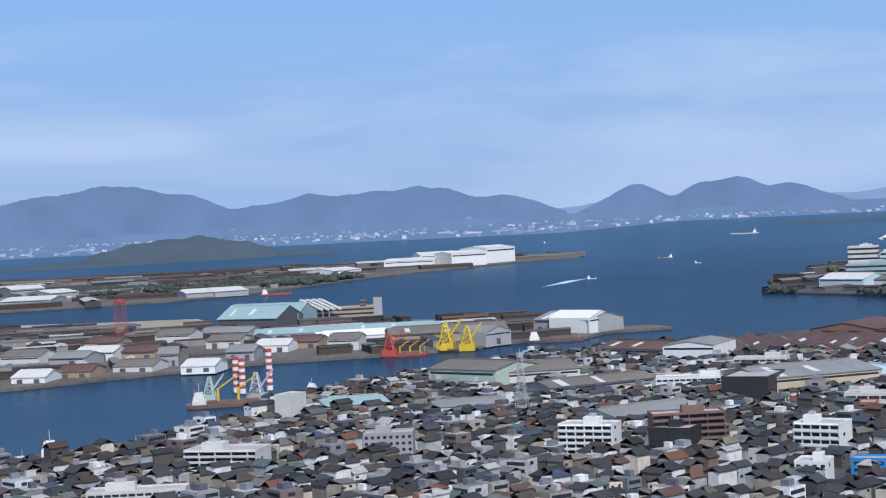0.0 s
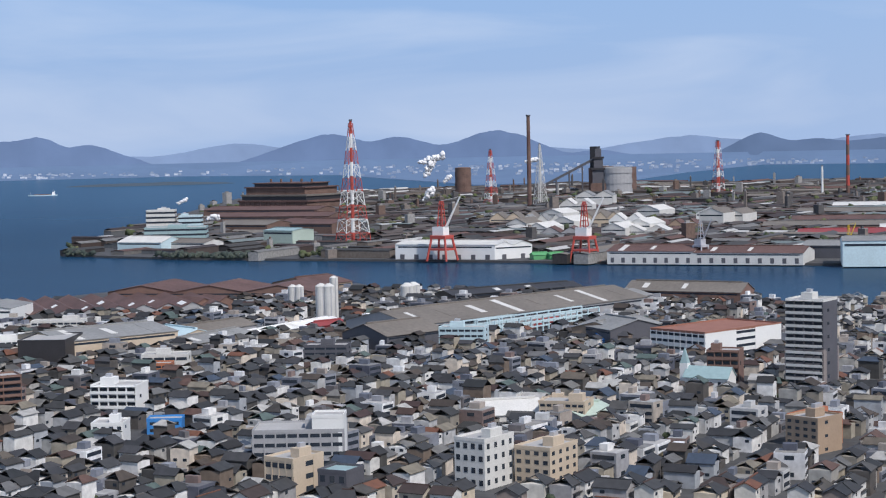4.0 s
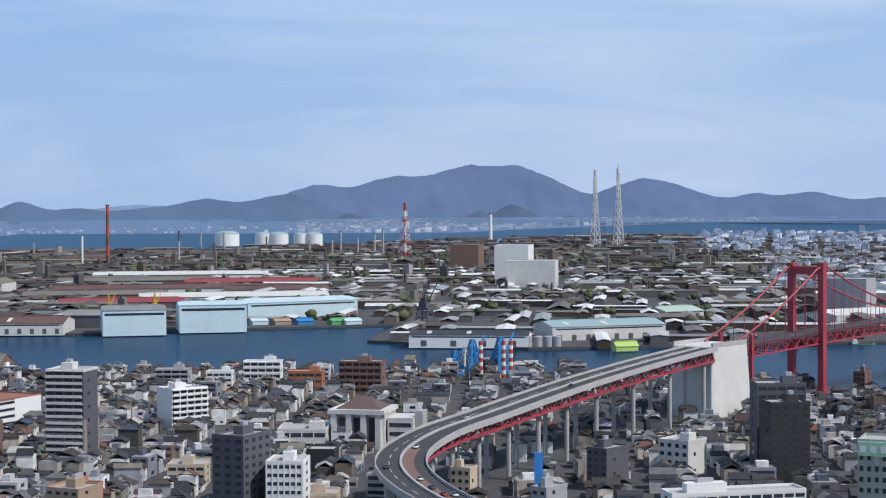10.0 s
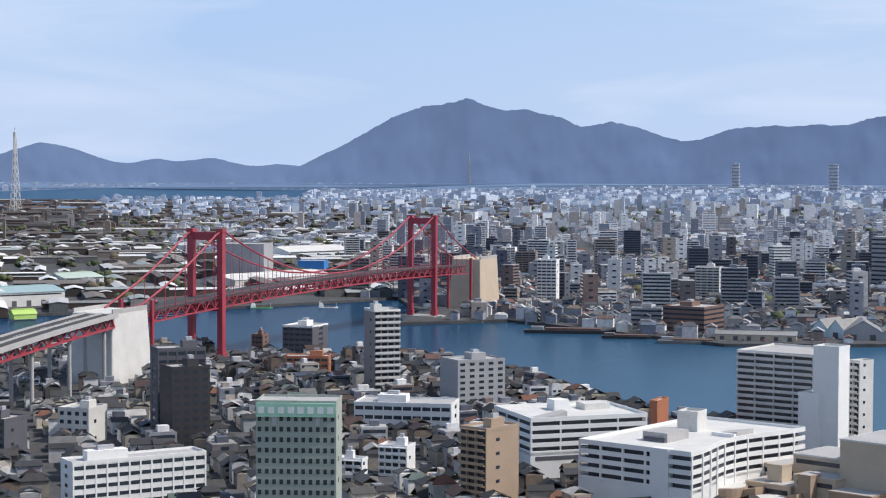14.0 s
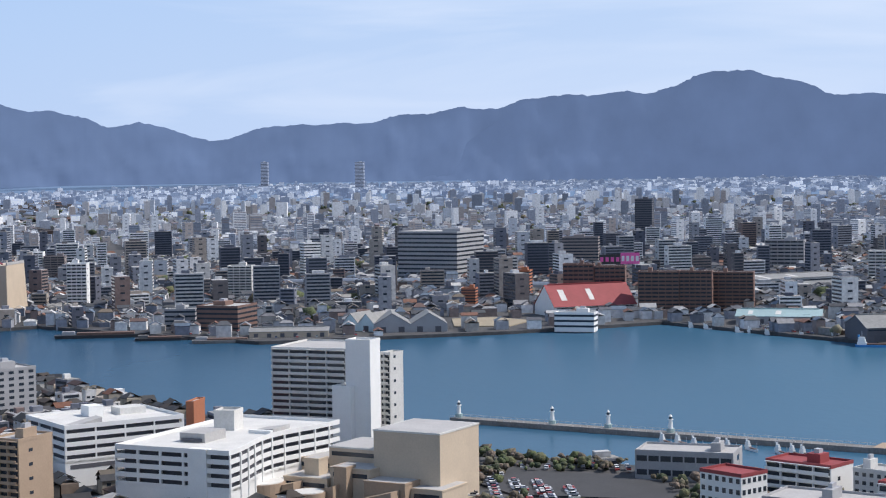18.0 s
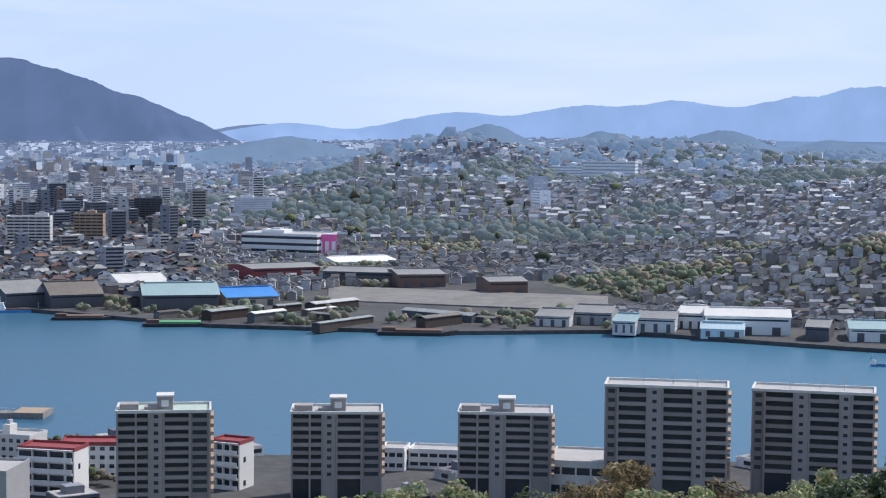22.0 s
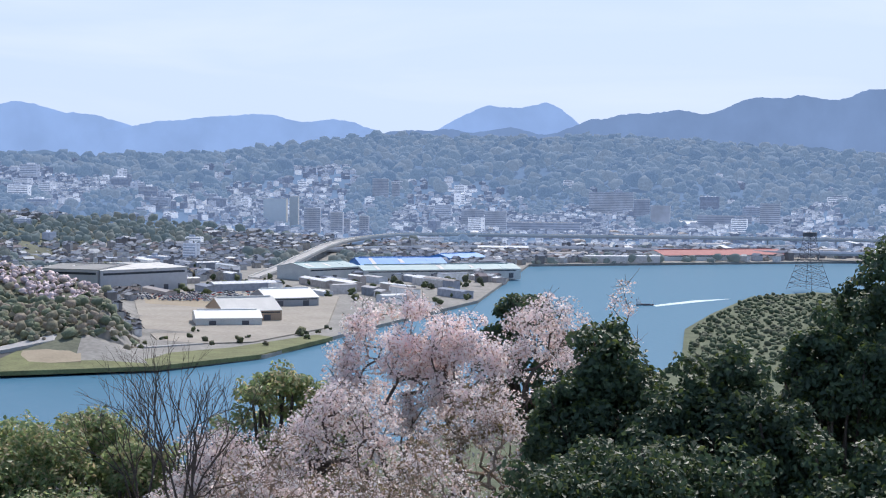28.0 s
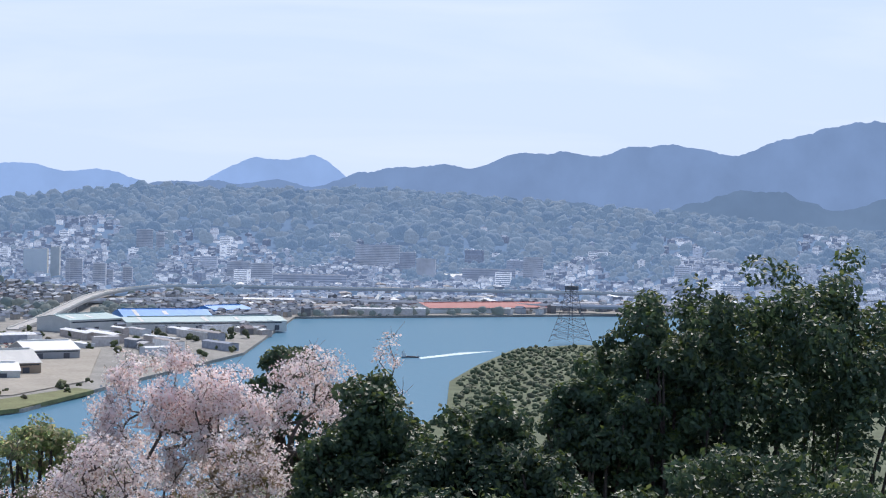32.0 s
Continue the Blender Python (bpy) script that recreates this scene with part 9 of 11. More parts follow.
LEAF = palette_mat("tree_leaves", [(0.075, 0.095, 0.042), (0.085, 0.105, 0.045), (0.055, 0.075, 0.035), (0.11, 0.115, 0.055), (0.08, 0.09, 0.05), (0.13, 0.11, 0.07), (0.05, 0.066, 0.035), (0.095, 0.115, 0.045)], 0.9, vary=0.5, scale=0.8, bump=0.9)
# far walls and roofs: blue tones with emission paint the haze on
FARWALL = palette_mat("far_walls_painted_haze", [(0.22, 0.27, 0.36), (0.34, 0.39, 0.48), (0.15, 0.19, 0.27), (0.66, 0.70, 0.76), (0.50, 0.54, 0.61), (0.17, 0.21, 0.29)], 0.9, glow=0.4)
SHOREWALL = palette_mat("shore_walls_painted_haze", [(0.20, 0.25, 0.34), (0.26, 0.31, 0.40), (0.17, 0.22, 0.31), (0.38, 0.42, 0.49), (0.22, 0.27, 0.36)], 0.9, glow=0.4)
FARROOF = palette_mat("far_roofs_painted_haze", [(0.12, 0.165, 0.245), (0.15, 0.195, 0.28), (0.11, 0.152, 0.232), (0.18, 0.225, 0.30), (0.135, 0.172, 0.245)], 0.9, glow=0.85, lit=0.7)
# middle distance: a thinner haze painted on with bluish colour and some emission
MIDWALL = palette_mat("middle_walls_painted_haze", [(0.38, 0.42, 0.48), (0.60, 0.62, 0.65), (0.22, 0.25, 0.31), (0.40, 0.40, 0.42), (0.16, 0.185, 0.23), (0.68, 0.69, 0.71), (0.3, 0.28, 0.28)], 0.9, glow=0.15)
MIDROOF = palette_mat("middle_roofs_painted_haze", [(0.10, 0.125, 0.175), (0.13, 0.155, 0.205), (0.09, 0.115, 0.16), (0.19, 0.21, 0.25), (0.15, 0.135, 0.15), (0.36, 0.38, 0.41), (0.11, 0.135, 0.18)], 0.9, glow=0.35)
# far woods: base colour cut back, the painted haze is mostly emission
FARLEAF = palette_mat("far_woods_painted_haze", [(0.112, 0.178, 0.28), (0.124, 0.190, 0.29), (0.10, 0.164, 0.268), (0.136, 0.196, 0.288)], 1.0, vary=0.16, glow=1.0, lit=0.2)
# middle woods carry painted haze as well, half of it emitted
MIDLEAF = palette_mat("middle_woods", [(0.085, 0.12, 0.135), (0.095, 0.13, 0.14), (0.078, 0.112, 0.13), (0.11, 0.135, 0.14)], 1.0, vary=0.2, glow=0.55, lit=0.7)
PINKLEAF = palette_mat("cherry_blossom_clumps", [(0.74, 0.60, 0.60), (0.66, 0.53, 0.54), (0.80, 0.67, 0.66), (0.58, 0.46, 0.46), (0.36, 0.30, 0.26)], 0.9, vary=0.2, scale=0.9, bump=0.3)
BARETWIG = palette_mat("bare_twig_crowns", [(0.15, 0.115, 0.09), (0.12, 0.10, 0.075), (0.18, 0.14, 0.11), (0.13, 0.12, 0.08)], 0.95, vary=0.4, scale=0.8, bump=0.9)
PALEROOF = palette_mat("pale_shed_roofs", [(0.480, 0.480, 0.470), (0.620, 0.620, 0.610), (0.210, 0.206, 0.203), (0.135, 0.128, 0.120), (0.285, 0.315, 0.315), (0.090, 0.075, 0.068), (0.700, 0.700, 0.690), (0.165, 0.150, 0.135), (0.255, 0.225, 0.195)], 0.75)


def in_poly(x, y, poly):
    odd = np.zeros(len(x), bool)
    j = len(poly) - 1
    for i in range(len(poly)):
        (xi, yi), (xj, yj) = poly[i], poly[j]
        if yi != yj:
            odd ^= ((yi > y) != (yj > y)) & (x < (xj - xi) * (y - yi) / (yj - yi) + xi)
        j = i
    return odd


def free(x, y, margin=0.0):
    ok = np.ones(len(x), bool)
    for kx, ky, hw, hd, a in KEEP:
        dx, dy = x - kx, y - ky
        c, s = math.cos(a), math.sin(a)
        ok &= ~((np.abs(dx * c - dy * s) < hw + margin) & (np.abs(dx * s + dy * c) < hd + margin))
    return ok


def spots(poly, b0, b1, d0, d1, sp, turn, jitter=0.25, streets=0, inset=6):
    """Plots on a street grid inside a piece of land and a sector of bearings."""
    m = d1
    g = np.arange(-m, m, sp)
    u, v = np.meshgrid(g, g)
    iu, iv = np.meshgrid(np.arange(len(g)), np.arange(len(g)))
    u, v = u.ravel(), v.ravel()
    ok = np.ones(len(u), bool)
    if streets:
        ok = (iu.ravel() % streets != 0) & (iv.ravel() % 3 != 0)
    c, s = math.cos(radians(turn)), math.sin(radians(turn))
    u = u + rng.uniform(-jitter, jitter, len(u)) * sp
    v = v + rng.uniform(-jitter, jitter, len(v)) * sp
    x, y = u * c - v * s, u * s + v * c
    d, b = np.hypot(x, y), np.degrees(np.arctan2(x, y))
    ok &= (d > d0) & (d < d1) & (b > b0) & (b < b1)
    x, y = x[ok], y[ok]
    ok = in_poly(x, y, poly) & in_poly(x + inset, y, poly) & in_poly(x - inset, y, poly) & in_poly(x, y + inset, poly) & in_poly(x, y - inset, poly)
    x, y = x[ok], y[ok]
    ok = free(x, y, sp * 0.32)
    return x[ok], y[ok]


def heights(x, y):
    return np.array([ground_z(p, q) for p, q in zip(x, y)])


class Heap:
    """A joined mass of many small pieces."""

    def __init__(self):
        self.v, self.f, self.m, self.n = [], [], [], 0

    def add(self, local, faces, mats, x, y, z, yaw):
        """local: N x K x 3 corners round each piece's own foot; faces: lists of four corner numbers."""
        n, k, _ = local.shape
        c, s = np.cos(yaw)[:, None], np.sin(yaw)[:, None]
        px = local[:, :, 0] * c - local[:, :, 1] * s + x[:, None]
        py = local[:, :, 0] * s + local[:, :, 1] * c + y[:, None]
        pz = local[:, :, 2] + z[:, None]
        d = np.hypot(px, py)
        r = np.where(d > NEAR, NEAR + SPAN * (1 - np.exp(-(d - NEAR) / SPAN)), d) / np.maximum(d, 1e-6)
        p = np.stack([px * r, py * r, EYEZ - (EYEZ - pz) * r], -1)
        f = np.array(faces)[None] + (np.arange(n) * k)[:, None, None] + self.n
        self.v.append(p.reshape(-1, 3))
        self.f.append(f.reshape(-1, f.shape[-1]))
        self.m.append(np.tile(np.array(mats), n))
        self.n += n * k

    def make(self, name, mats, label, category, smooth_faces=False):
        co, fa, mi = np.concatenate(self.v), np.concatenate(self.f), np.concatenate(self.m)
        me = bpy.data.meshes.new(name)
        k = fa.shape[1]
        me.vertices.add(len(co))
        me.vertices.foreach_set("co", co.astype(np.float32).ravel())
        me.loops.add(fa.size)
        me.loops.foreach_set("vertex_index", fa.astype(np.int32).ravel())
        me.polygons.add(len(fa))
        me.polygons.foreach_set("loop_start", np.arange(0, fa.size, k, dtype=np.int32))
        me.polygons.foreach_set("loop_total", np.full(len(fa), k, np.int32))
        me.polygons.foreach_set("material_index", mi.astype(np.int32))
        me.polygons.foreach_set("use_smooth", np.full(len(fa), smooth_faces))
        for q in mats:
            me.materials.append(q)
        me.update(calc_edges=True)
        return tagged(new(name, me), label, category, kind="stuff")


BOX = [(0, 1, 5, 4), (1, 2, 6, 5), (2, 3, 7, 6), (3, 0, 4, 7), (4, 5, 6, 7)]


def boxes(x0, x1, y0, y1, z0, z1):
    return np.stack([np.stack(q, -1) for q in ((x0, y0, z0), (x1, y0, z0), (x1, y1, z0), (x0, y1, z0), (x0, y0, z1), (x1, y0, z1), (x1, y1, z1), (x0, y1, z1))], 1)


def gables(w, d, h, rise, o):
    """Gable roofs of some thickness, closed all round, ridge along x."""
    a, b = w / 2 + o, d / 2 + o
    e = h - 0.15
    return np.stack([np.stack(q, -1) for q in ((-a, -b, e), (a, -b, e), (a, b, e), (-a, b, e), (-a, 0 * b, h + rise), (a, 0 * b, h + rise), (-a, -b, e + .3), (a, -b, e + .3), (a, b, e + .3), (-a, b, e + .3), (-a, 0 * b, h + rise + .3), (a, 0 * b, h + rise + .3))], 1)


GABLE = [(6, 7, 11, 10), (8, 9, 10, 11), (0, 1, 7, 6), (2, 3, 9, 8), (0, 6, 10, 4), (4, 10, 9, 3), (1, 5, 11, 7), (5, 2, 8, 11)]


def houses(heap, x, y, z, turn, storeys=None, windows=True, big=1.0):
    n = len(x)
    w, d = rng.uniform(6.5, 11.5, n) * big, rng.uniform(5.5, 8.5, n) * big
    st = rng.choice([1, 2, 2, 2, 2, 3], n) if storeys is None else storeys
    h = st * 2.75 * big + rng.uniform(0, 0.5, n)
    yaw = np.radians(turn) + rng.choice([0, 0, math.pi / 2], n) + rng.normal(0, 0.06, n)
    heap.add(boxes(-w / 2, w / 2, -d / 2, d / 2, np.full(n, -2.5), h), BOX, [0] * 5, x, y, z, yaw)
    rise = d * rng.uniform(0.2, 0.35, n)
    hip = rng.random(n) < 0.45
    g = gables(w, d, h, rise, 0.45)
    pull = np.where(hip, np.minimum(d * 0.42, w * 0.4), 0)
    for i, sg in ((4, 1), (5, -1), (10, 1), (11, -1)):
        g[:, i, 0] += sg * pull
    heap.add(g, GABLE, [1] * 8, x, y, z, yaw)
    # gable ends of the wall
    if windows:
        for side in range(4):
            for k in (-0.25, 0.25):
                for lv in (0, 1):
                    pick = (st > lv) & (rng.random(n) < 0.22)
                    if not pick.any():
                        continue
                    ww, hh = 0.8 * big, 1.1 * big
                    c0 = (w if side % 2 == 0 else d)[pick] * k
                    off = (d if side % 2 == 0 else w)[pick] / 2
                    zz = np.full(pick.sum(), 1.0 + 2.8 * lv) * big
                    sg = 1 if side < 2 else -1
                    if side % 2 == 0:
                        bx = boxes(c0 - ww, c0 + ww, sg * off - 0.06, sg * off + 0.06, zz, zz + hh)
                    else:
                        bx = boxes(sg * off - 0.06, sg * off + 0.06, c0 - ww, c0 + ww, zz, zz + hh)
                    heap.add(bx, BOX, [2] * 5, x[pick], y[pick], z[pick], yaw[pick])


def towers(heap, x, y, z, turn, lo, hi, wmin=10, wmax=26, bands=True, skew=2.0):
    """Flat-roofed blocks: body, roof slab, rooftop hut, and a dark window strip to each storey."""
    n = len(x)
    fl = (lo + (hi - lo) * rng.random(n) ** skew).astype(int)
    w, d = rng.uniform(wmin, wmax, n), rng.uniform(min(9, wmin), min(15, wmax), n)
    h = fl * 3.0 + 0.5
    yaw = np.radians(turn) + rng.choice([0, math.pi / 2], n) + rng.normal(0, 0.12, n)
    heap.add(boxes(-w / 2, w / 2, -d / 2, d / 2, np.full(n, -3.0), h), BOX, [0] * 5, x, y, z, yaw)
    heap.add(boxes(-w / 2 + .3, w / 2 - .3, -d / 2 + .3, d / 2 - .3, h - .05, h + .15), BOX, [1] * 5, x, y, z, yaw)
    a, b = rng.uniform(-.3, .1, n) * w, rng.uniform(.1, .3, n) * w
    heap.add(boxes(a, np.maximum(b, a + 2), -d * .2, d * .25, h, h + 2.6), BOX, [0] * 5, x, y, z, yaw)
    if not bands:
        return
    for f in range(int(fl.max())):
        p = fl > f
        k = p.sum()
        z0, z1 = np.full(k, f * 3.0 + 1.0), np.full(k, f * 3.0 + 2.5)
        wp, dp = w[p] / 2, d[p] / 2
        for bx in (boxes(-wp + .8, wp - .8, -dp - .1, -dp + .1, z0, z1), boxes(-wp + .8, wp - .8, dp - .1, dp + .1, z0, z1)):
            heap.add(bx, BOX, [2] * 5, x[p], y[p], z[p], yaw[p])
        if f % 2 == 0:
            for bx in (boxes(wp - .1, wp + .1, -dp * .3, dp * .3, z0, z1), boxes(-wp - .1, -wp + .1, -dp * .3, dp * .3, z0, z1)):
                heap.add(bx, BOX, [2] * 5, x[p], y[p], z[p], yaw[p])


def sheds(heap, x, y, z, turn, lmin, lmax, hmin=4, hmax=10):
    n = len(x)
    w, d, h = rng.uniform(lmin * 1.2, lmax * 2.6, n), rng.uniform(lmin * .45, lmax * .5, n), rng.uniform(hmin, hmax, n)
    yaw = np.radians(turn) + rng.choice([0, 0, 0, math.pi / 2], n) + rng.normal(0, 0.03, n)
    heap.add(boxes(-w / 2, w / 2, -d / 2, d / 2, np.full(n, -2.0), h), BOX, [0] * 5, x, y, z, yaw)
    heap.add(gables(w, d, h, d * rng.uniform(.05, .16, n), 0.4), GABLE, [1] * 8, x, y, z, yaw)


T = (1 + 5 ** 0.5) / 2
ICO = np.array([(-1, T, 0), (1, T, 0), (-1, -T, 0), (1, -T, 0), (0, -1, T), (0, 1, T), (0, -1, -T), (0, 1, -T), (T, 0, -1), (T, 0, 1), (-T, 0, -1), (-T, 0, 1)]) / 1.9
ICOF = [(0, 11, 5), (0, 5, 1), (0, 1, 7), (0, 7, 10), (0, 10, 11), (1, 5, 9), (5, 11, 4), (11, 10, 2), (10, 7, 6), (7, 1, 8), (3, 9, 4), (3, 4, 2), (3, 2, 6), (3, 6, 8), (3, 8, 9), (4, 9, 5), (2, 4, 11), (6, 2, 10), (8, 6, 7), (9, 8, 1)]


def clumps(heap, x, y, z, rmin, rmax, per=4):
    """Tree crowns, each of several uneven lumps."""
    for k in range(per):
        n = len(x)
        r = rng.uniform(rmin, rmax, n) * (1.0 if k == 0 else 0.66)
        p = ICO[None] * r[:, None, None] * rng.uniform(0.6, 1.35, (n, 12, 1))
        p[:, :, 2] = p[:, :, 2] * 0.85 + (r * rng.uniform(0.6, 1.3, n))[:, None]
        off = rng.normal(0, 1, (n, 2)) * (rmax * (0.0 if k == 0 else 0.75))
        heap.add(p, ICOF, [0] * 20, x + off[:, 0], y + off[:, 1], z, rng.uniform(0, 6.28, n))


def woods(x, y):
    return np.array([noise.noise((p * 0.0042, q * 0.0042, 7)) + 0.45 * noise.noise((p * 0.016, q * 0.016, 2)) for p, q in zip(x, y)])


# the old town below: the nearest houses are things of their own
TURN = 38
hx, hy = spots(HOME, -16, 81, 575, 1420, 9.9, TURN, streets=11)
order = np.argsort(np.hypot(hx, hy))
hx, hy = hx[order], hy[order]
kinds = rng.random(len(hx))
near, rest = slice(0, 150), slice(150, None)


def house_kind(i, w, d, h, rise, hip, roofm, wallm, label):
    b = tagged(new("house"), label, "house", "houses of the old town")
    b.location = (0, 0, -500)
    bm = bmesh.new()
    box(bm, -w / 2, w / 2, -d / 2, d / 2, -2.5, h)
    if not hip:
        prism(bm, [(-d / 2, h), (d / 2, h), (0, h + rise - 0.05)], -w / 2, w / 2)
        for v in bm.verts[8:] if hasattr(bm.verts, "ensure_lookup_table") and not bm.verts.ensure_lookup_table() else []:
            v.co = Vector((v.co.y, v.co.x, v.co.z))
        bmesh.ops.recalc_face_normals(bm, faces=bm.faces)
    part("wall", bm, wallm, b)
    q = gables(np.array([w]), np.array([d]), np.array([h]), np.array([rise]), 0.55)[0]
    if hip:
        for k, sg in ((4, 1), (5, -1), (10, 1), (11, -1)):
            q[k, 0] += sg * d * 0.4
    part("roof", ([tuple(p) for p in q], GABLE), roofm, b)
    part("ridge", boxmesh(-w / 2 + (d * .4 if hip else -.5), w / 2 - (d * .4 if hip else -.5), -0.22, 0.22, h + rise + 0.1, h + rise + 0.55), roofm, b)
    n = 2 if h > 4 else 1
    for lv in range(n):
        for cx, s in ((-w * .22, -1), (w * .1, 1)):
            for _ in (0,):
                part("window", boxmesh(cx - .85, cx + .85, s * d / 2 - .06, s * d / 2 + .06, 1.0 + 2.8 * lv, 2.1 + 2.8 * lv), GLASS, b)
    if i % 2 == 0:
        part("canopy", boxmesh(-w * .42, w * .42, -d / 2 - 1.1, -d / 2, 2.7, 2.85), roofm, b)
    return b


OBJROOF = palette_mat("tiled_roof", [(0.032, 0.033, 0.036), (0.048, 0.048, 0.050), (0.028, 0.029, 0.032), (0.072, 0.066, 0.060), (0.038, 0.038, 0.040), (0.080, 0.046, 0.037), (0.030, 0.032, 0.036), (0.056, 0.056, 0.058), (0.120, 0.112, 0.104), (0.032, 0.032, 0.034), (0.160, 0.068, 0.040), (0.040, 0.040, 0.042), (0.052, 0.036, 0.032), (0.036, 0.036, 0.040)], 0.7, island=False)
OBJWALL = palette_mat("plastered_wall", [(0.62, 0.60, 0.55), (0.45, 0.40, 0.33), (0.70, 0.69, 0.66), (0.34, 0.33, 0.33), (0.55, 0.47, 0.36), (0.24, 0.2, 0.18), (0.66, 0.65, 0.62)], 0.85, island=False)
models = [house_kind(i, *a, OBJROOF, OBJWALL, lb) for i, (*a, lb) in enumerate((
    (10.5, 8.0, 5.6, 2.3, True, "two-storey house with a hipped dark tile roof"), (9.0, 7.5, 5.8, 2.1, False, "two-storey house with a gabled tile roof"), (11.5, 9.0, 3.2, 2.6, True, "low house with a broad hipped tile roof"),
    (8.2, 7.0, 6.0, 1.9, False, "narrow two-storey house with a gabled roof"), (12.0, 8.2, 5.7, 2.2, False, "long two-storey house with a gabled roof"), (9.5, 8.5, 5.6, 2.4, True, "square two-storey house with a hipped roof")))]
zz = heights(hx[near], hy[near])
for i in range(min(150, len(hx))):
    turn = -TURN + random.choice((0, 0, 90, 180)) + random.uniform(-5, 5)
    copy_thing(models[random.randrange(6)], pose(hx[i], hy[i], zz[i], 0, 0, -turn))
for m in models:
    for o in list(m.children_recursive) + [m]:
        bpy.data.objects.remove(o)
town = Heap()
small = kinds[rest] < 0.84
x, y = hx[rest][small], hy[rest][small]
houses(town, x, y, heights(x, y), TURN)
town.make("town_houses", [WALLS, ROOFS, GLASS], "crowded old houses with dark tiled roofs", "houses")
flats = Heap()
x, y = hx[rest][~small], hy[rest][~small]
towers(flats, x, y, heights(x, y), TURN, 1, 4, 7.5, 12.5, skew=1.3)
x, y = spots(HOME, 88, 122, 560, 760, 17, 20)
towers(flats, x[::5], y[::5], heights(x[::5], y[::5]), 20, 1, 3, 8, 14)
flats.make("town_flats", [BLOCKW, FLAT, GLASS], "small flat-roofed apartment and shop buildings", "buildings")

# works on the near quay, the peninsula and the steel shore
works, pale = Heap(), Heap()
for poly, b0, b1, d0, d1, sp, turn, a, b, e in ((PENINSULA, -14, 12, 1300, 2200, 34, 10, 14, 30, 7), (REEF, -14, 9, 2550, 4000, 75, 10, 25, 55, 7), (WORKS, 12, 40, 1720, 3200, 40, 35, 20, 42, 9), (WORKS, 25, 42, 1500, 3200, 42, 35, 22, 46, 9), (WORKS, 42, 67, 1500, 3200, 44, 35, 22, 40, 9), (WORKS, 20, 72, 3200, 6800, 80, 30, 28, 60, 8)):
    x, y = spots(poly, b0, b1, d0, d1, sp, turn, 0.35, inset=sp * 0.5)
    p = rng.random(len(x)) < 0.72
    x, y = x[p], y[p]
    sheds(pale if b0 == 42 else works, x, y, heights(x, y), turn, a, b, 4, e)
pale.make("pale_works_sheds", [SHEDW, PALEROOF], "pale-roofed works and stores behind the docks", "sheds")
works.make("works_sheds", [SHEDW, SHEDR], "rusty and pale sheet-metal industrial sheds", "sheds")
pipes = Heap()
x, y = spots(WORKS, 18, 60, 1850, 4400, 165, 12, 0.45)
towers(pipes, x, y, heights(x, y), 20, 3, 10, 4, 16, bands=False, skew=2.2)
x, y = spots(WORKS, 18, 62, 2300, 5000, 130, 31, 0.45)
towers(pipes, x[::4], y[::4], heights(x[::4], y[::4]), 20, 5, 14, 2, 5, bands=False, skew=2.2)
pipes.make("works_plant", [PLANT, FLAT, GLASS], "dark steel plant buildings and towers", "plant")

# the city on the far bank
city = Heap()
x, y = spots(WORKS, 66, 103.5, 1250, 2500, 15.5, 12, 0.35)
b = np.degrees(np.arctan2(x, y))
p = rng.random(len(x)) < 0.86
houses(city, x[p], y[p], heights(x[p], y[p]), 12, windows=False, big=1.1)
beyond = Heap()
x, y = spots(WORKS, 60, 122, 2500, 4300, 27, 20, streets=13)
houses(beyond, x, y, heights(x, y), 20, windows=False, big=1.35)
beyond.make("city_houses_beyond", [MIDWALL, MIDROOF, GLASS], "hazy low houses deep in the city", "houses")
city.make("city_houses", [CITYWALL, CITYROOF, GLASS], "dense low houses of the city across the water", "houses")
high, high_far = Heap(), Heap()
for d0, d1, sp, hi, a, b1 in ((1400, 2050, 47, 14, 66, 108), (2000, 2600, 52, 15, 66, 112), (2600, 3300, 58, 15, 66, 112), (3300, 5200, 92, 15, 64, 112)):
    x, y = spots(WORKS, a, b1, d0, d1, sp, 15, 0.48)
    b = np.degrees(np.arctan2(x, y))
    p = rng.random(len(x)) < np.where(b > 103.5, 0.1, 0.62)
    towers(high if d1 < 3200 else high_far, x[p], y[p], heights(x[p], y[p]), 15, 2, hi, 10, 25, bands=d1 < 3400, skew=1.35)
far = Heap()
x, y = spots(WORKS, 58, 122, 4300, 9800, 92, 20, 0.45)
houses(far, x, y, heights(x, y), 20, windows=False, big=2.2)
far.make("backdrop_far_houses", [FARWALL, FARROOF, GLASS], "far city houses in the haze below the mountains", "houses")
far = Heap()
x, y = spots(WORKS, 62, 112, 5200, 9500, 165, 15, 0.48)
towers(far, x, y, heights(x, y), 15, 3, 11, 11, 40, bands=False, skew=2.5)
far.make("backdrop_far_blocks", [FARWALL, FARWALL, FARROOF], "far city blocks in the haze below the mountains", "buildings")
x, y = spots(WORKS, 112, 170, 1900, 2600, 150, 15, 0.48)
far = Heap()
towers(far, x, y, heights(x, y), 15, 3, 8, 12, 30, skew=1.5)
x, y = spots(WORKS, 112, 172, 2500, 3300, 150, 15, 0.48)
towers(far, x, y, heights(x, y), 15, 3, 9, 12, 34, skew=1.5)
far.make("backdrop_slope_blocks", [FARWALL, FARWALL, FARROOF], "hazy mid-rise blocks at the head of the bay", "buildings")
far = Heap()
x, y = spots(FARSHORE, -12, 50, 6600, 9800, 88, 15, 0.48)
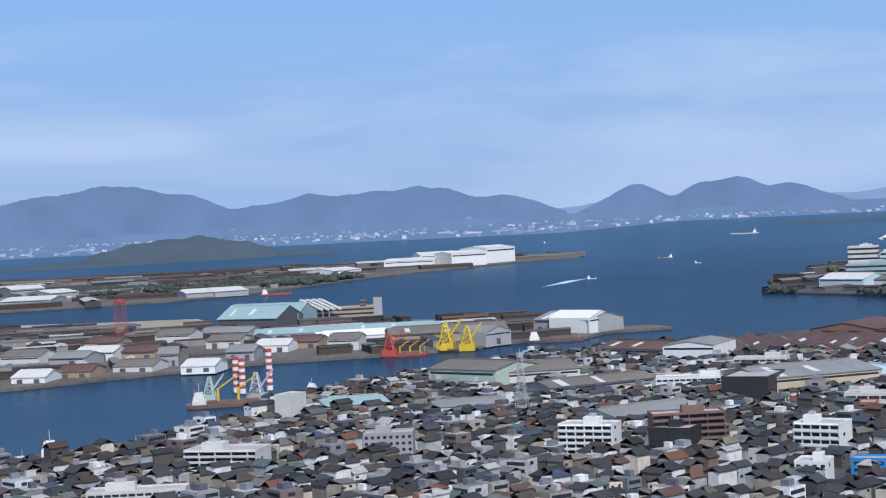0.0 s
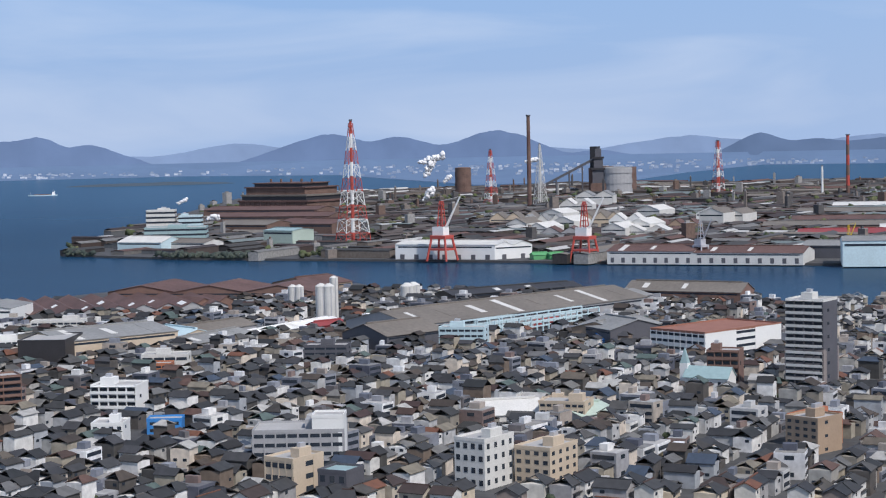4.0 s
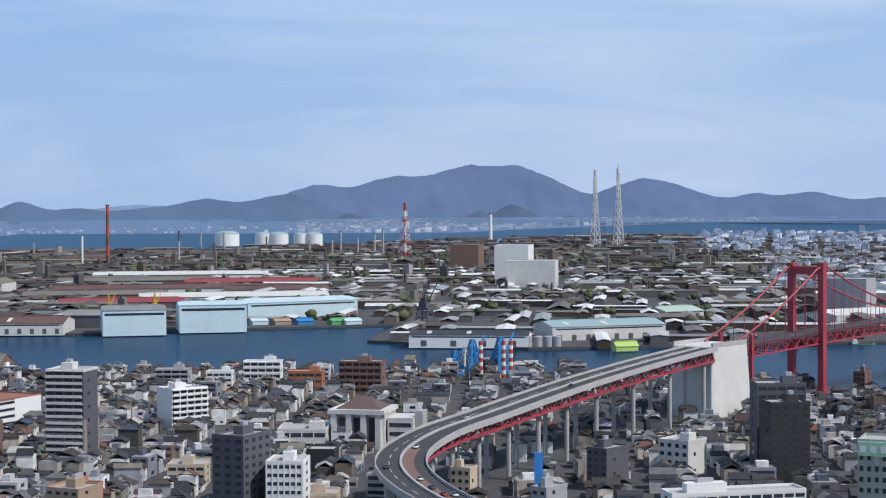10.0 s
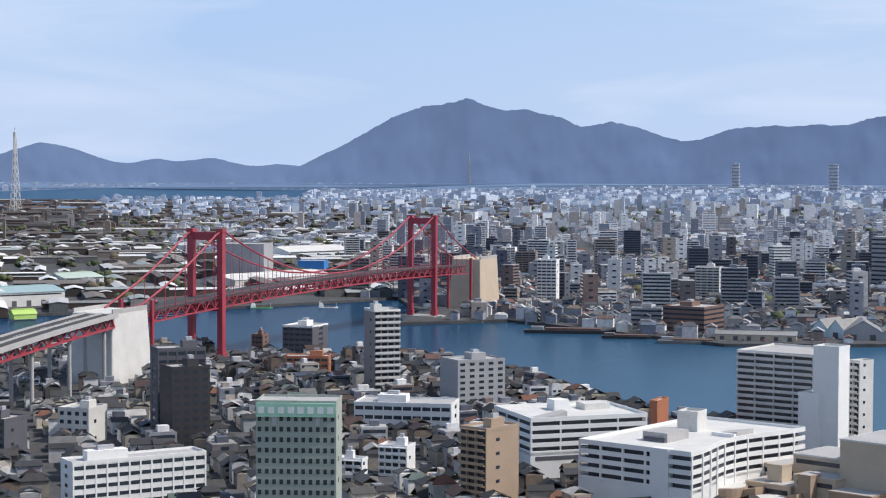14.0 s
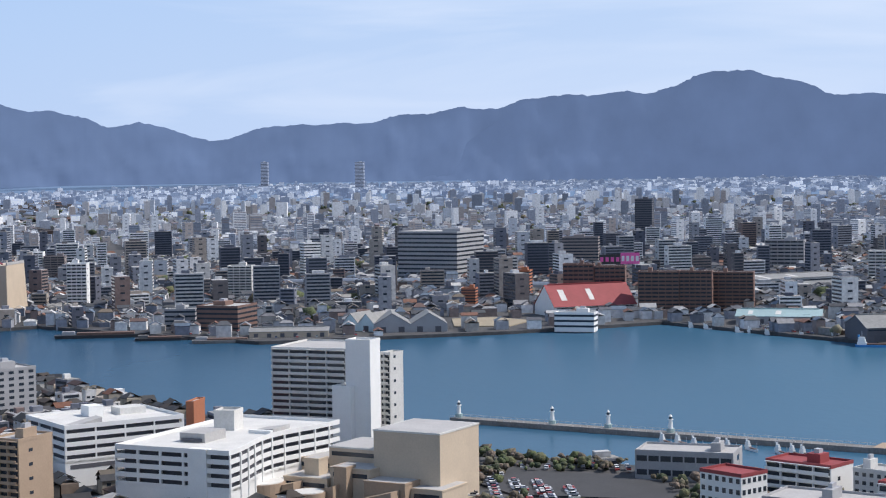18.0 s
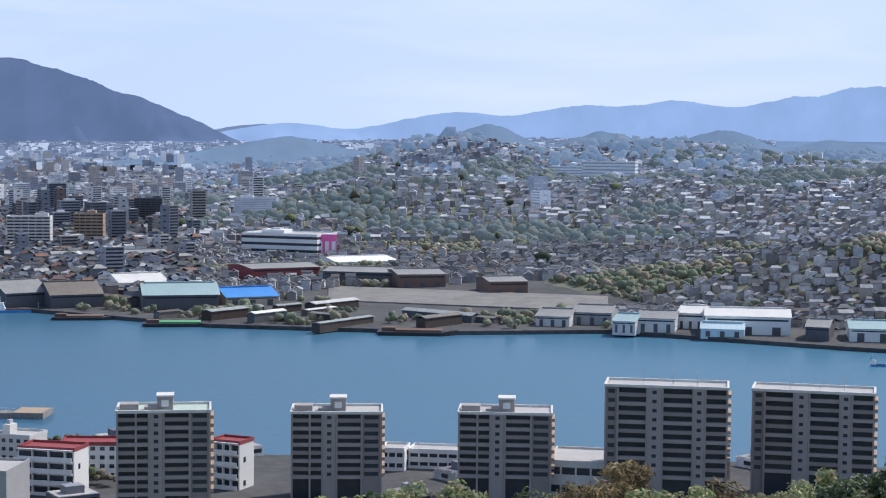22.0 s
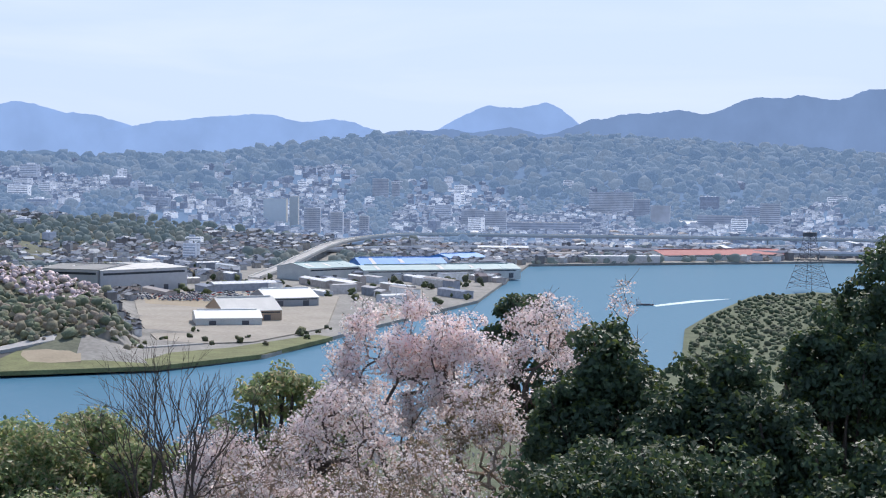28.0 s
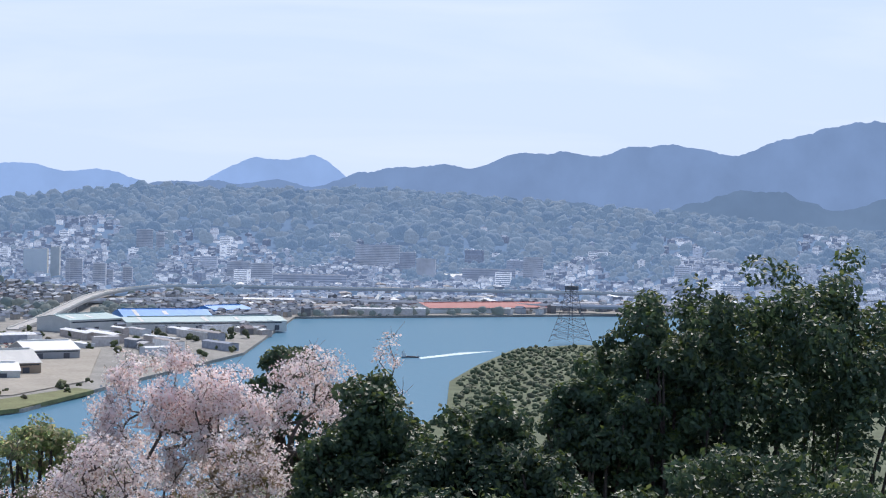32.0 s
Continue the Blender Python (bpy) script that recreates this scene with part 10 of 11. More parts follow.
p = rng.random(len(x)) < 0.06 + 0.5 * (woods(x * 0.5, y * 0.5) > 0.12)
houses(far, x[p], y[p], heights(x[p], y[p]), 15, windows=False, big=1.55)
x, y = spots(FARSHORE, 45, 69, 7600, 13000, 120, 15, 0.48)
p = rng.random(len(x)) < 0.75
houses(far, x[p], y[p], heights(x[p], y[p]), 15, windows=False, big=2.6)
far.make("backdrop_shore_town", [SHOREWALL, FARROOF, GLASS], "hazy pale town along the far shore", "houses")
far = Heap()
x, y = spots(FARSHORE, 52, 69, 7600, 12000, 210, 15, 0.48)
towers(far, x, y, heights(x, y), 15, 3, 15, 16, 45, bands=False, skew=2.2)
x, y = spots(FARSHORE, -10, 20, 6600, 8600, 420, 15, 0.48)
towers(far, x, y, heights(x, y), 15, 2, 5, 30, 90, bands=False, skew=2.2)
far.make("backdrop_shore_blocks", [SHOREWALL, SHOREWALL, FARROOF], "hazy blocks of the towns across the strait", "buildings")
high_far.make("city_blocks_beyond", [MIDWALL, MIDWALL, MIDROOF], "hazy mid-rise blocks deep in the city", "buildings")
high.make("city_blocks", [BLOCKW, FLAT, GLASS], "mid-rise apartment and office blocks of the city", "buildings")

# houses and woods on the slopes round the bay
def between(v, lo, hi):
    return (v > lo) & (v < hi)


def blot(x, y, scale, seed):
    return np.array([noise.fractal((p * scale, q * scale, seed), 1.0, 2.0, 3) for p, q in zip(x, y)])


# faint emission on the hill houses paints in haze over their dark tones
HILLWALL = palette_mat("hill_house_walls_haze_glow", [(0.30, 0.30, 0.31), (0.46, 0.46, 0.47), (0.22, 0.22, 0.24), (0.36, 0.33, 0.30), (0.56, 0.56, 0.57), (0.17, 0.165, 0.17), (0.40, 0.42, 0.46)], 0.9, glow=0.04)
HILLROOF = palette_mat("hill_house_roofs_haze_glow", [(0.075, 0.082, 0.10), (0.10, 0.108, 0.125), (0.062, 0.07, 0.086), (0.14, 0.145, 0.16), (0.11, 0.092, 0.09), (0.085, 0.094, 0.115), (0.24, 0.25, 0.27), (0.07, 0.078, 0.095), (0.09, 0.12, 0.17), (0.12, 0.125, 0.14), (0.30, 0.31, 0.33)], 0.85, glow=0.08)


def terrain_zone(x, y):
    """Which plots of the near slopes are wooded, flowering, or left bare."""
    b, d = np.degrees(np.arctan2(x, y)), np.hypot(x, y)
    n1, n2 = blot(x, y, 0.006, 4), blot(x, y, 0.011, 9)
    ridge = (between(b, 116.4, 121.6) & between(d, 1165, 1400)) | (between(b, 126.2, 131.4) & between(d, 1150, 1430)) | (between(b, 118.5, 131) & between(d, 1292, 1405))
    hill = (between(b, 126.6, 139.6) & between(d, 1400, 1660)) | (between(b, 130.6, 139.7) & between(d, 1135, 1420))
    hill |= between(b, 133.5, 140.6) & between(d, 1068, 1150)
    court = between(b, 130.9, 135.9) & between(d, 1318, 1356)
    wood = (ridge & (n1 > -0.12)) | hill | (n1 > np.where(d < 1290, 0.42, 0.24))
    pink = (between(b, 126.4, 130.6) & between(d, 1330, 1600) & (n2 > -0.35)) | (between(b, 130.8, 139.4) & between(d, 1160, 1318) & (n2 > -0.06)) | (between(b, 131, 136.5) & between(d, 1284, 1312)) | (wood & ~hill & (n2 > 0.62))
    plain = between(b, 140.6, 180) & (d < 1900)
    bare = court | plain | ((d < 1100) & (b < 133.5)) | (between(b, 130.6, 133.5) & (d < 1150))
    return wood & ~bare, pink & ~bare, bare


slope, mid = Heap(), Heap()
trees, cherries, hill_trees, mid_trees = Heap(), Heap(), Heap(), Heap()
x, y = spots(WORKS, 103, 141, 1085, 1700, 11.0, -20, 0.3)
wood, pink, bare = terrain_zone(x, y)
dd, bb = np.hypot(x, y), np.degrees(np.arctan2(x, y))
p = ~wood & ~pink & ~bare & ((dd > 1235) | (bb > 116.5)) & (rng.random(len(x)) < 0.92)
houses(slope, x[p], y[p], heights(x[p], y[p]), -20, windows=False, big=0.82)
p = ~wood & ~pink & ~bare & (rng.random(len(x)) < 0.10)
clumps(hill_trees, x[p] + 4, y[p] + 4, heights(x[p] + 4, y[p] + 4) - 0.5, 2.0, 3.6, per=3)
shore = Heap()
x, y = spots(WORKS, 92, 117, 1060, 1290, 30, 25, 0.4)
p = rng.random(len(x)) < 0.55
sheds(shore, x[p], y[p], heights(x[p], y[p]), 30, 9, 22, 3, 6)
shore.make("shore_sheds", [SHEDW, PALEROOF], "low sheds and stores along the far quay", "sheds")
x, y = spots(WORKS, 92, 117, 1045, 1250, 13, 25, 0.45)
p = blot(x, y, 0.012, 5) > 0.12
clumps(hill_trees, x[p], y[p], heights(x[p], y[p]), 2.0, 4.2, per=3)
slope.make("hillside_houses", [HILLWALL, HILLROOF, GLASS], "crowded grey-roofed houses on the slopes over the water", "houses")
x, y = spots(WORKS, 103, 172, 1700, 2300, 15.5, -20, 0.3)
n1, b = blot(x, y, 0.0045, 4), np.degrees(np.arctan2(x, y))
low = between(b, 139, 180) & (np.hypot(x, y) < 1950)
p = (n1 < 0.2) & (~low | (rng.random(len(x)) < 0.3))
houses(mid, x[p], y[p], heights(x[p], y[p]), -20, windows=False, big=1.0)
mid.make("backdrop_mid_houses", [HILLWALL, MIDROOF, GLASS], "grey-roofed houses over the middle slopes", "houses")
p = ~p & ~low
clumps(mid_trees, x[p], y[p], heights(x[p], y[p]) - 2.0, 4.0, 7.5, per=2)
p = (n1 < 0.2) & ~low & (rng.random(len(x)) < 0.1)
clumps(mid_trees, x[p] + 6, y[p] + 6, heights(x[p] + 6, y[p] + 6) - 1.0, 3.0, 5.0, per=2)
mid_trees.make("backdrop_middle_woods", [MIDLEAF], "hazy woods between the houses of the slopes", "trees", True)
x, y = spots(WORKS, 103, 141, 1062, 1700, 7.4, 11, 0.48)
wood, pink, bare = terrain_zone(x, y)
g = heights(x, y)
p = wood & ~pink
budding = blot(x, y, 0.010, 21) + 0.25 * rng.normal(0, 1, len(x)) > 0.12
clumps(hill_trees, x[p & ~budding], y[p & ~budding], g[p & ~budding] - 0.8, 2.0, 4.6, per=2)
brown_trees = Heap()
clumps(brown_trees, x[p & budding], y[p & budding], g[p & budding] - 0.8, 1.8, 4.0, per=2)
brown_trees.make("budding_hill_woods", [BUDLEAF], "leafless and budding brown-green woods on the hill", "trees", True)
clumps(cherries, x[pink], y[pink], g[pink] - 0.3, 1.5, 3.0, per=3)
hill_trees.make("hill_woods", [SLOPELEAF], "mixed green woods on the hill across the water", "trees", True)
farslope, fartrees = Heap(), Heap()
for b0, b1, d0, d1, sp, big, lo, hi in ((127, 173, 2300, 3200, 18.5, 0.95, 4.5, 8.5), (103, 175, 3200, 5600, 33, 1.25, 9, 17)):
    x, y = spots(WORKS, b0, b1, d0, d1, sp, -20, 0.4)
    b, d, g = np.degrees(np.arctan2(x, y)), np.hypot(x, y), heights(x, y)
    e = np.degrees(np.arctan2(g - EYEZ, d))
    n1 = np.array([noise.fractal((p * 0.42, math.log(q) * 4.2, 3.0), 1.0, 2.0, 3) for p, q in zip(b, d)])
    wood = n1 > np.interp(e, [-2.6, -1.9, -1.4, -0.8, -0.2, 0.2], [0.46, 0.24, 0.12, 0.0, -0.28, -2.0]) - 0.24 * np.clip((b - 149) / 6, 0, 1) * np.clip((e + 2.2) / 0.7, 0, 1)
    p = ~wood & (rng.random(len(x)) < 0.9)
    houses(farslope, x[p], y[p], g[p], -20, windows=False, big=big)
    p = wood | (rng.random(len(x)) < 0.05)
    clumps(fartrees, x[p], y[p], g[p] - lo * 0.6, lo, hi, per=1)
x, y = spots(WORKS, 102, 128, 2280, 3500, 21, 10, 0.35)
n1 = blot(x, y, 0.0035, 6)
p = (n1 < 0.18) & (rng.random(len(x)) < 0.9)
suburb, grove = Heap(), Heap()
houses(suburb, x[p], y[p], heights(x[p], y[p]), 10, windows=False, big=1.15)
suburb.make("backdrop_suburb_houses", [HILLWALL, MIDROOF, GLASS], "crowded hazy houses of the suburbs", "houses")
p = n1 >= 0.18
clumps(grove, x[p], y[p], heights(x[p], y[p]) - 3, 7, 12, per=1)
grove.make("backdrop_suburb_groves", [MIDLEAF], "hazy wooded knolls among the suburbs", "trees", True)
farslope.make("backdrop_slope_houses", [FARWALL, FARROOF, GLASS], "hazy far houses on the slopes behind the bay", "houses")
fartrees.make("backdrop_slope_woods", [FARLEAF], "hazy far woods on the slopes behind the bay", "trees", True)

# trees of parks, quays and works
x, y = spots(HOME, 80, 104, 585, 735, 9, 5, 0.45)
p = rng.random(len(x)) < 0.6
clumps(trees, x[p], y[p], heights(x[p], y[p]), 1.6, 3.2)
x, y = spots(HOME, -20, 80, 575, 1400, 42, 5, 0.45)
clumps(trees, x, y, heights(x, y), 1.4, 2.6, per=2)
x, y = spots(WORKS, 12, 66, 1600, 4200, 52, 5, 0.48)
p = woods(x, y) > 0.0
clumps(trees, x[p], y[p], heights(x[p], y[p]), 4, 7, per=3)
x, y = spots(WORKS, 66, 118, 1350, 5000, 130, 5, 0.48)
clumps(trees, x, y, heights(x, y), 4, 8, per=2)
scrub = Heap()
x, y = spots(HOME, 150, 168, 1000, 1620, 8.5, 5, 0.48)
clumps(scrub, x, y, heights(x, y) - 1.3, 1.5, 2.8, per=1)
scrub.make("headland_scrub", [HEADLEAF], "low pale green scrub on the headland", "scrub", True)
x, y = spots(HOME, 75, 178, 90, 520, 17, 5, 0.45)
clumps(trees, x, y, heights(x, y) - 2.5, 3, 5, per=2)
# trees of the waterside park and the foreshore lawn
x, y = spots(HOME, 79, 101, 590, 740, 7.5, 5, 0.45)
r = rng.random(len(x))
p = (r < 0.3) & free(x, y, 2)
clumps(trees, x[p], y[p], heights(x[p], y[p]) + 1.2, 1.3, 2.4, per=4)
p = (r > 0.55) & free(x, y, 2)
bare = Heap()
clumps(bare, x[p], y[p], heights(x[p], y[p]) + 1.6, 1.2, 2.3, per=5)
bare.make("bare_park_trees", [BARETWIG], "bare brown spring trees in the waterside park", "trees", True)
x, y = spots(WORKS, 134, 148, 960, 1330, 17, 12, 0.45)
p = rng.random(len(x)) < 0.45
clumps(trees, x[p], y[p], heights(x[p], y[p]) + 0.5, 1.2, 2.4, per=3)
x, y = spots(WORKS, 139, 152, 1180, 1900, 26, 12, 0.45)
p = rng.random(len(x)) < 0.42
clumps(trees, x[p], y[p], heights(x[p], y[p]), 2.5, 4.5, per=3)
# the wooded rim of the steel shore and the windbreak on the reclaimed land
b = rng.uniform(13.9, 20.6, 520)
d = np.interp(b, [13.8, 14.7, 16.1, 17.5, 19.1, 20.6], [2140, 2076, 2003, 1980, 1948, 1966]) + rng.uniform(3, 34, 520)
x, y = np.sin(np.radians(b)) * d, np.cos(np.radians(b)) * d
p = in_poly(x, y, WORKS)
windbreak = Heap()
clumps(windbreak, x[p], y[p], heights(x[p], y[p]) - 0.8, 2.4, 4.4, per=2)
x, y = spots(REEF, -12, 2.5, 2960, 3180, 15, 5, 0.45)
clumps(windbreak, x, y, heights(x, y) - 1, 4.0, 7.0, per=2)
windbreak.make("shore_pines", [HAZEPINELEAF], "dark pines along the steel shore and the reclaimed land", "trees", True)
trees.make("woods", [LEAF], "green broadleaf woods and street trees", "trees", True)
cherries.make("cherry_woods", [PINKLEAF], "pale pink flowering cherry trees", "trees", True)

# the wooded island off the reclaimed land
def island(label, bearing, dist, rx, ry, h):
    cx, cy = polar(bearing, dist)
    co, faces, nr, ns = [], [], 22, 96
    for i in range(nr + 1):
        for k in range(ns):
            a = k * math.tau / ns
            e = 1 + 0.12 * noise.noise((math.cos(a) * 1.7, math.sin(a) * 1.7, h))
            r = i / nr * e
            u, v = r * rx * math.cos(a), r * ry * math.sin(a)
            t = radians(bearing)
            x, y = cx + u * math.cos(t) + v * math.sin(t), cy - u * math.sin(t) + v * math.cos(t)
            z = h * max(0, 1 - (i / nr) ** 3.4) * (1 + 0.3 * noise.fractal((x * .0035, y * .0035, 1), 1, 2, 4) + 0.16 * noise.fractal((x * .014, y * .014, 5), 1, 2, 3)) - (3 if i == nr else 0)
            co.append(place(x, y, z)[0])
    for i in range(nr):
        for k in range(ns):
            a, b = i * ns + k, i * ns + (k + 1) % ns
            faces.append((a, a + ns, b + ns, b))
    # the islands' haze is in this blue-grey colour and its emission
    ob = part("island", (co, faces), painted_haze_mat("island_woods", (0.085, 0.115, 0.15), 0.45))
    for q in ob.data.polygons:
        q.use_smooth = True
    tagged(ob, label, "island", kind="structure")


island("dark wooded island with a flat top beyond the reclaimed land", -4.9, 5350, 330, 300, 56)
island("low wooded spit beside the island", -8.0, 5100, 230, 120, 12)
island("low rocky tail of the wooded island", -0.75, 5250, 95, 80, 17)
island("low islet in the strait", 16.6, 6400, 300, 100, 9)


# parked cars, sheds and works on the plain at the head of the bay
PARKED = palette_mat("car_paint", [(0.7, 0.7, 0.7), (0.05, 0.05, 0.055), (0.45, 0.46, 0.48), (0.8, 0.8, 0.8), (0.2, 0.21, 0.23), (0.75, 0.75, 0.73), (0.1, 0.12, 0.2), (0.45, 0.06, 0.05)], 0.35)


def parked(heap, x, y, z, turn):
    n = len(x)
    yaw = np.full(n, math.radians(turn)) + rng.normal(0, 0.04, n)
    one = np.ones(n)
    heap.add(boxes(-2.1 * one, 2.1 * one, -0.85 * one, 0.85 * one, 0.3 * one, 0.95 * one), BOX, [0] * 5, x, y, z, yaw)
    cab = boxes(-1.3 * one, 1.1 * one, -0.78 * one, 0.78 * one, 0.95 * one, 1.5 * one)
    cab[:, 4:, 0] *= 0.72
    heap.add(cab, BOX, [1, 1, 1, 1, 0], x, y, z, yaw)


lot = Heap()
for poly, b0, b1, d0, d1, sp, turn, share, up in ((WORKS, 139.4, 145.5, 1400, 1560, 6.0, 20, 0.5, 0.9), (HOME, 83, 90, 600, 700, 4.6, 5, 0.35, 0.9), (WORKS, 74, 82, 1230, 1330, 7, 12, 0.3, 0.6), (WORKS, 92, 100, 1235, 1330, 7, 12, 0.25, 0.6), (WORKS, 118, 134, 1075, 1125, 7, 30, 0.3, 0.6)):
    x, y = spots(poly, b0, b1, d0, d1, sp, turn, 0.12)
    p = rng.random(len(x)) < share
    parked(lot, x[p], y[p], heights(x[p], y[p]) + up, turn)
for bb, dd, nx, ny, turn in ((141.2, 1490, 26, 7, 25), (142.8, 1470, 24, 6, 25), (144.2, 1450, 18, 5, 25), (85.6, 652, 12, 4, 8), (87.0, 640, 9, 3, 8)):
    cx, cy = polar(bb, dd)
    u, v = np.meshgrid((np.arange(nx) - nx / 2) * 2.9, (np.arange(ny) - ny / 2) * 8.5)
    u, v = u.ravel(), v.ravel()
    ok = rng.random(len(u)) < 0.72
    u, v = u[ok], v[ok]
    a = math.radians(turn)
    x, y = cx + u * math.cos(a) - v * math.sin(a), cy + u * math.sin(a) + v * math.cos(a)
    parked(lot, x, y, heights(x, y) + 0.9, turn + 90)
lot.make("parked_cars", [PARKED, GLASS], "small parked cars on open lots", "cars")
plain = Heap()
x, y = spots(WORKS, 139.8, 152, 1380, 2000, 40, -30, 0.4)
p = rng.random(len(x)) < 0.6
sheds(plain, x[p], y[p], heights(x[p], y[p]), -30, 12, 24, 4, 8)
x, y = spots(WORKS, 150, 172, 1950, 2600, 60, -60, 0.4)
sheds(plain, x, y, heights(x, y), -60, 14, 30, 4, 9)
plain.make("bay_head_sheds", [MIDWALL, MIDWALL], "pale sheds and stores at the head of the bay", "sheds")

# ---- trees and shrubs on the hilltop, close below the camera ----
def leaf_mat(name, stops, rough, through):
    m = palette_mat(name, stops, rough, vary=0.25)
    b = m.node_tree.nodes["Principled BSDF"]
    b.inputs["Specular IOR Level"].default_value = 0.5
    n, l = m.node_tree.nodes, m.node_tree.links
    t, mx = n.new("ShaderNodeBsdfTranslucent"), n.new("ShaderNodeMixShader")
    l.new(b.inputs["Base Color"].links[0].from_socket, t.inputs["Color"])
    mx.inputs["Fac"].default_value = through
    l.new(b.outputs["BSDF"], mx.inputs[1])
    l.new(t.outputs["BSDF"], mx.inputs[2])
    l.new(mx.outputs["Shader"], n["Material Output"].inputs["Surface"])
    return m


DARKLEAF = leaf_mat("glossy_dark_leaves", [(0.055, 0.095, 0.048), (0.066, 0.11, 0.053), (0.046, 0.08, 0.042), (0.085, 0.13, 0.06), (0.063, 0.097, 0.05), (0.102, 0.148, 0.07)], 0.5, 0.4)
TIPLEAF = leaf_mat("yellow_green_leaf_tips", [(0.10, 0.14, 0.035), (0.13, 0.17, 0.045), (0.08, 0.115, 0.03), (0.15, 0.18, 0.06)], 0.6, 0.45)
SPRINGLEAF = leaf_mat("fresh_leaves", [(0.29, 0.37, 0.17), (0.24, 0.32, 0.145), (0.38, 0.44, 0.205), (0.20, 0.27, 0.12), (0.47, 0.45, 0.24), (0.29, 0.335, 0.17), (0.53, 0.44, 0.28)], 0.42, 0.62)
BLOSSOM = leaf_mat("pale_pink_blossom", [(0.95, 0.845, 0.83), (0.93, 0.80, 0.79), (0.95, 0.91, 0.89), (0.91, 0.765, 0.755), (0.95, 0.87, 0.855), (0.60, 0.45, 0.38)], 0.8, 0.5)
DRYLEAF = leaf_mat("dry_brown_twigs", [(0.260, 0.182, 0.091), (0.182, 0.130, 0.065), (0.338, 0.260, 0.117), (0.130, 0.117, 0.052)], 0.9, 0.2)
TWIGS = mat("brown_twigs", (0.30, 0.225, 0.165), 0.9, vary=0.3, scale=3.0)
BARK = mat("grey_bark", (0.11, 0.085, 0.07), 0.95, vary=0.4, scale=2.0, bump=0.5)


def leaves(name, centres, radii, count, size, material, parent, flat=0.75, long=1.7):
    """Small leaf blades strewn over uneven lumps."""
    n = len(centres) * count
    c = np.repeat(centres, count, 0)
    r = np.repeat(radii, count)
    d = rng.normal(0, 1, (n, 3))
    d /= np.linalg.norm(d, axis=1)[:, None]
    rad = r * rng.uniform(0.35, 1.0, n) ** 0.6
    p = c + d * rad[:, None] * np.array([1, 1, flat])
    nrm = d * 0.8 + rng.normal(0, 0.6, (n, 3)) + np.array([0.1, -0.3, 0.6])
    nrm /= np.linalg.norm(nrm, axis=1)[:, None]
    u = np.cross(nrm, rng.normal(0, 1, (n, 3)))
    u /= np.linalg.norm(u, axis=1)[:, None]
    w = np.cross(nrm, u)
    s = size * rng.uniform(0.6, 1.3, n)[:, None]
    q = np.stack([p - u * s * long / 2, p + w * s * 0.5 + nrm * s * 0.12, p + u * s * long / 2, p - w * s * 0.5 + nrm * s * 0.12], 1).reshape(-1, 3)
    me = bpy.data.meshes.new(name)
    me.vertices.add(len(q))
    me.vertices.foreach_set("co", q.astype(np.float32).ravel())
    me.loops.add(n * 4)
    me.loops.foreach_set("vertex_index", np.arange(n * 4, dtype=np.int32))
    me.polygons.add(n)
    me.polygons.foreach_set("loop_start", np.arange(0, n * 4, 4, dtype=np.int32))
    me.polygons.foreach_set("loop_total", np.full(n, 4, np.int32))
    me.polygons.foreach_set("use_smooth", np.zeros(n, bool))
    me.materials.append(material)
    me.update(calc_edges=True)
    ob = new(name, me)
    ob.parent = parent
    return ob


def branch(bm, p, q, r, depth, tips, spread=0.55):
    """A limb that forks towards its tips."""
    mid = (p + q) / 2 + Vector([random.uniform(-1, 1) * (q - p).length * 0.07 for _ in range(3)])
    bar(bm, p, mid, r, 6, r * 0.85)
    bar(bm, mid, q, r * 0.85, 6, r * 0.65)
    if depth == 0:
        tips.append(q)
        return
    for _ in range(random.choice((2, 3))):
        d = (q - p).normalized() + Vector([random.uniform(-spread, spread) for _ in range(3)]) + Vector((0, 0, 0.18))
        branch(bm, q, q + d.normalized() * (q - p).length * random.uniform(0.55, 0.8), r * 0.55, depth - 1, tips, spread)


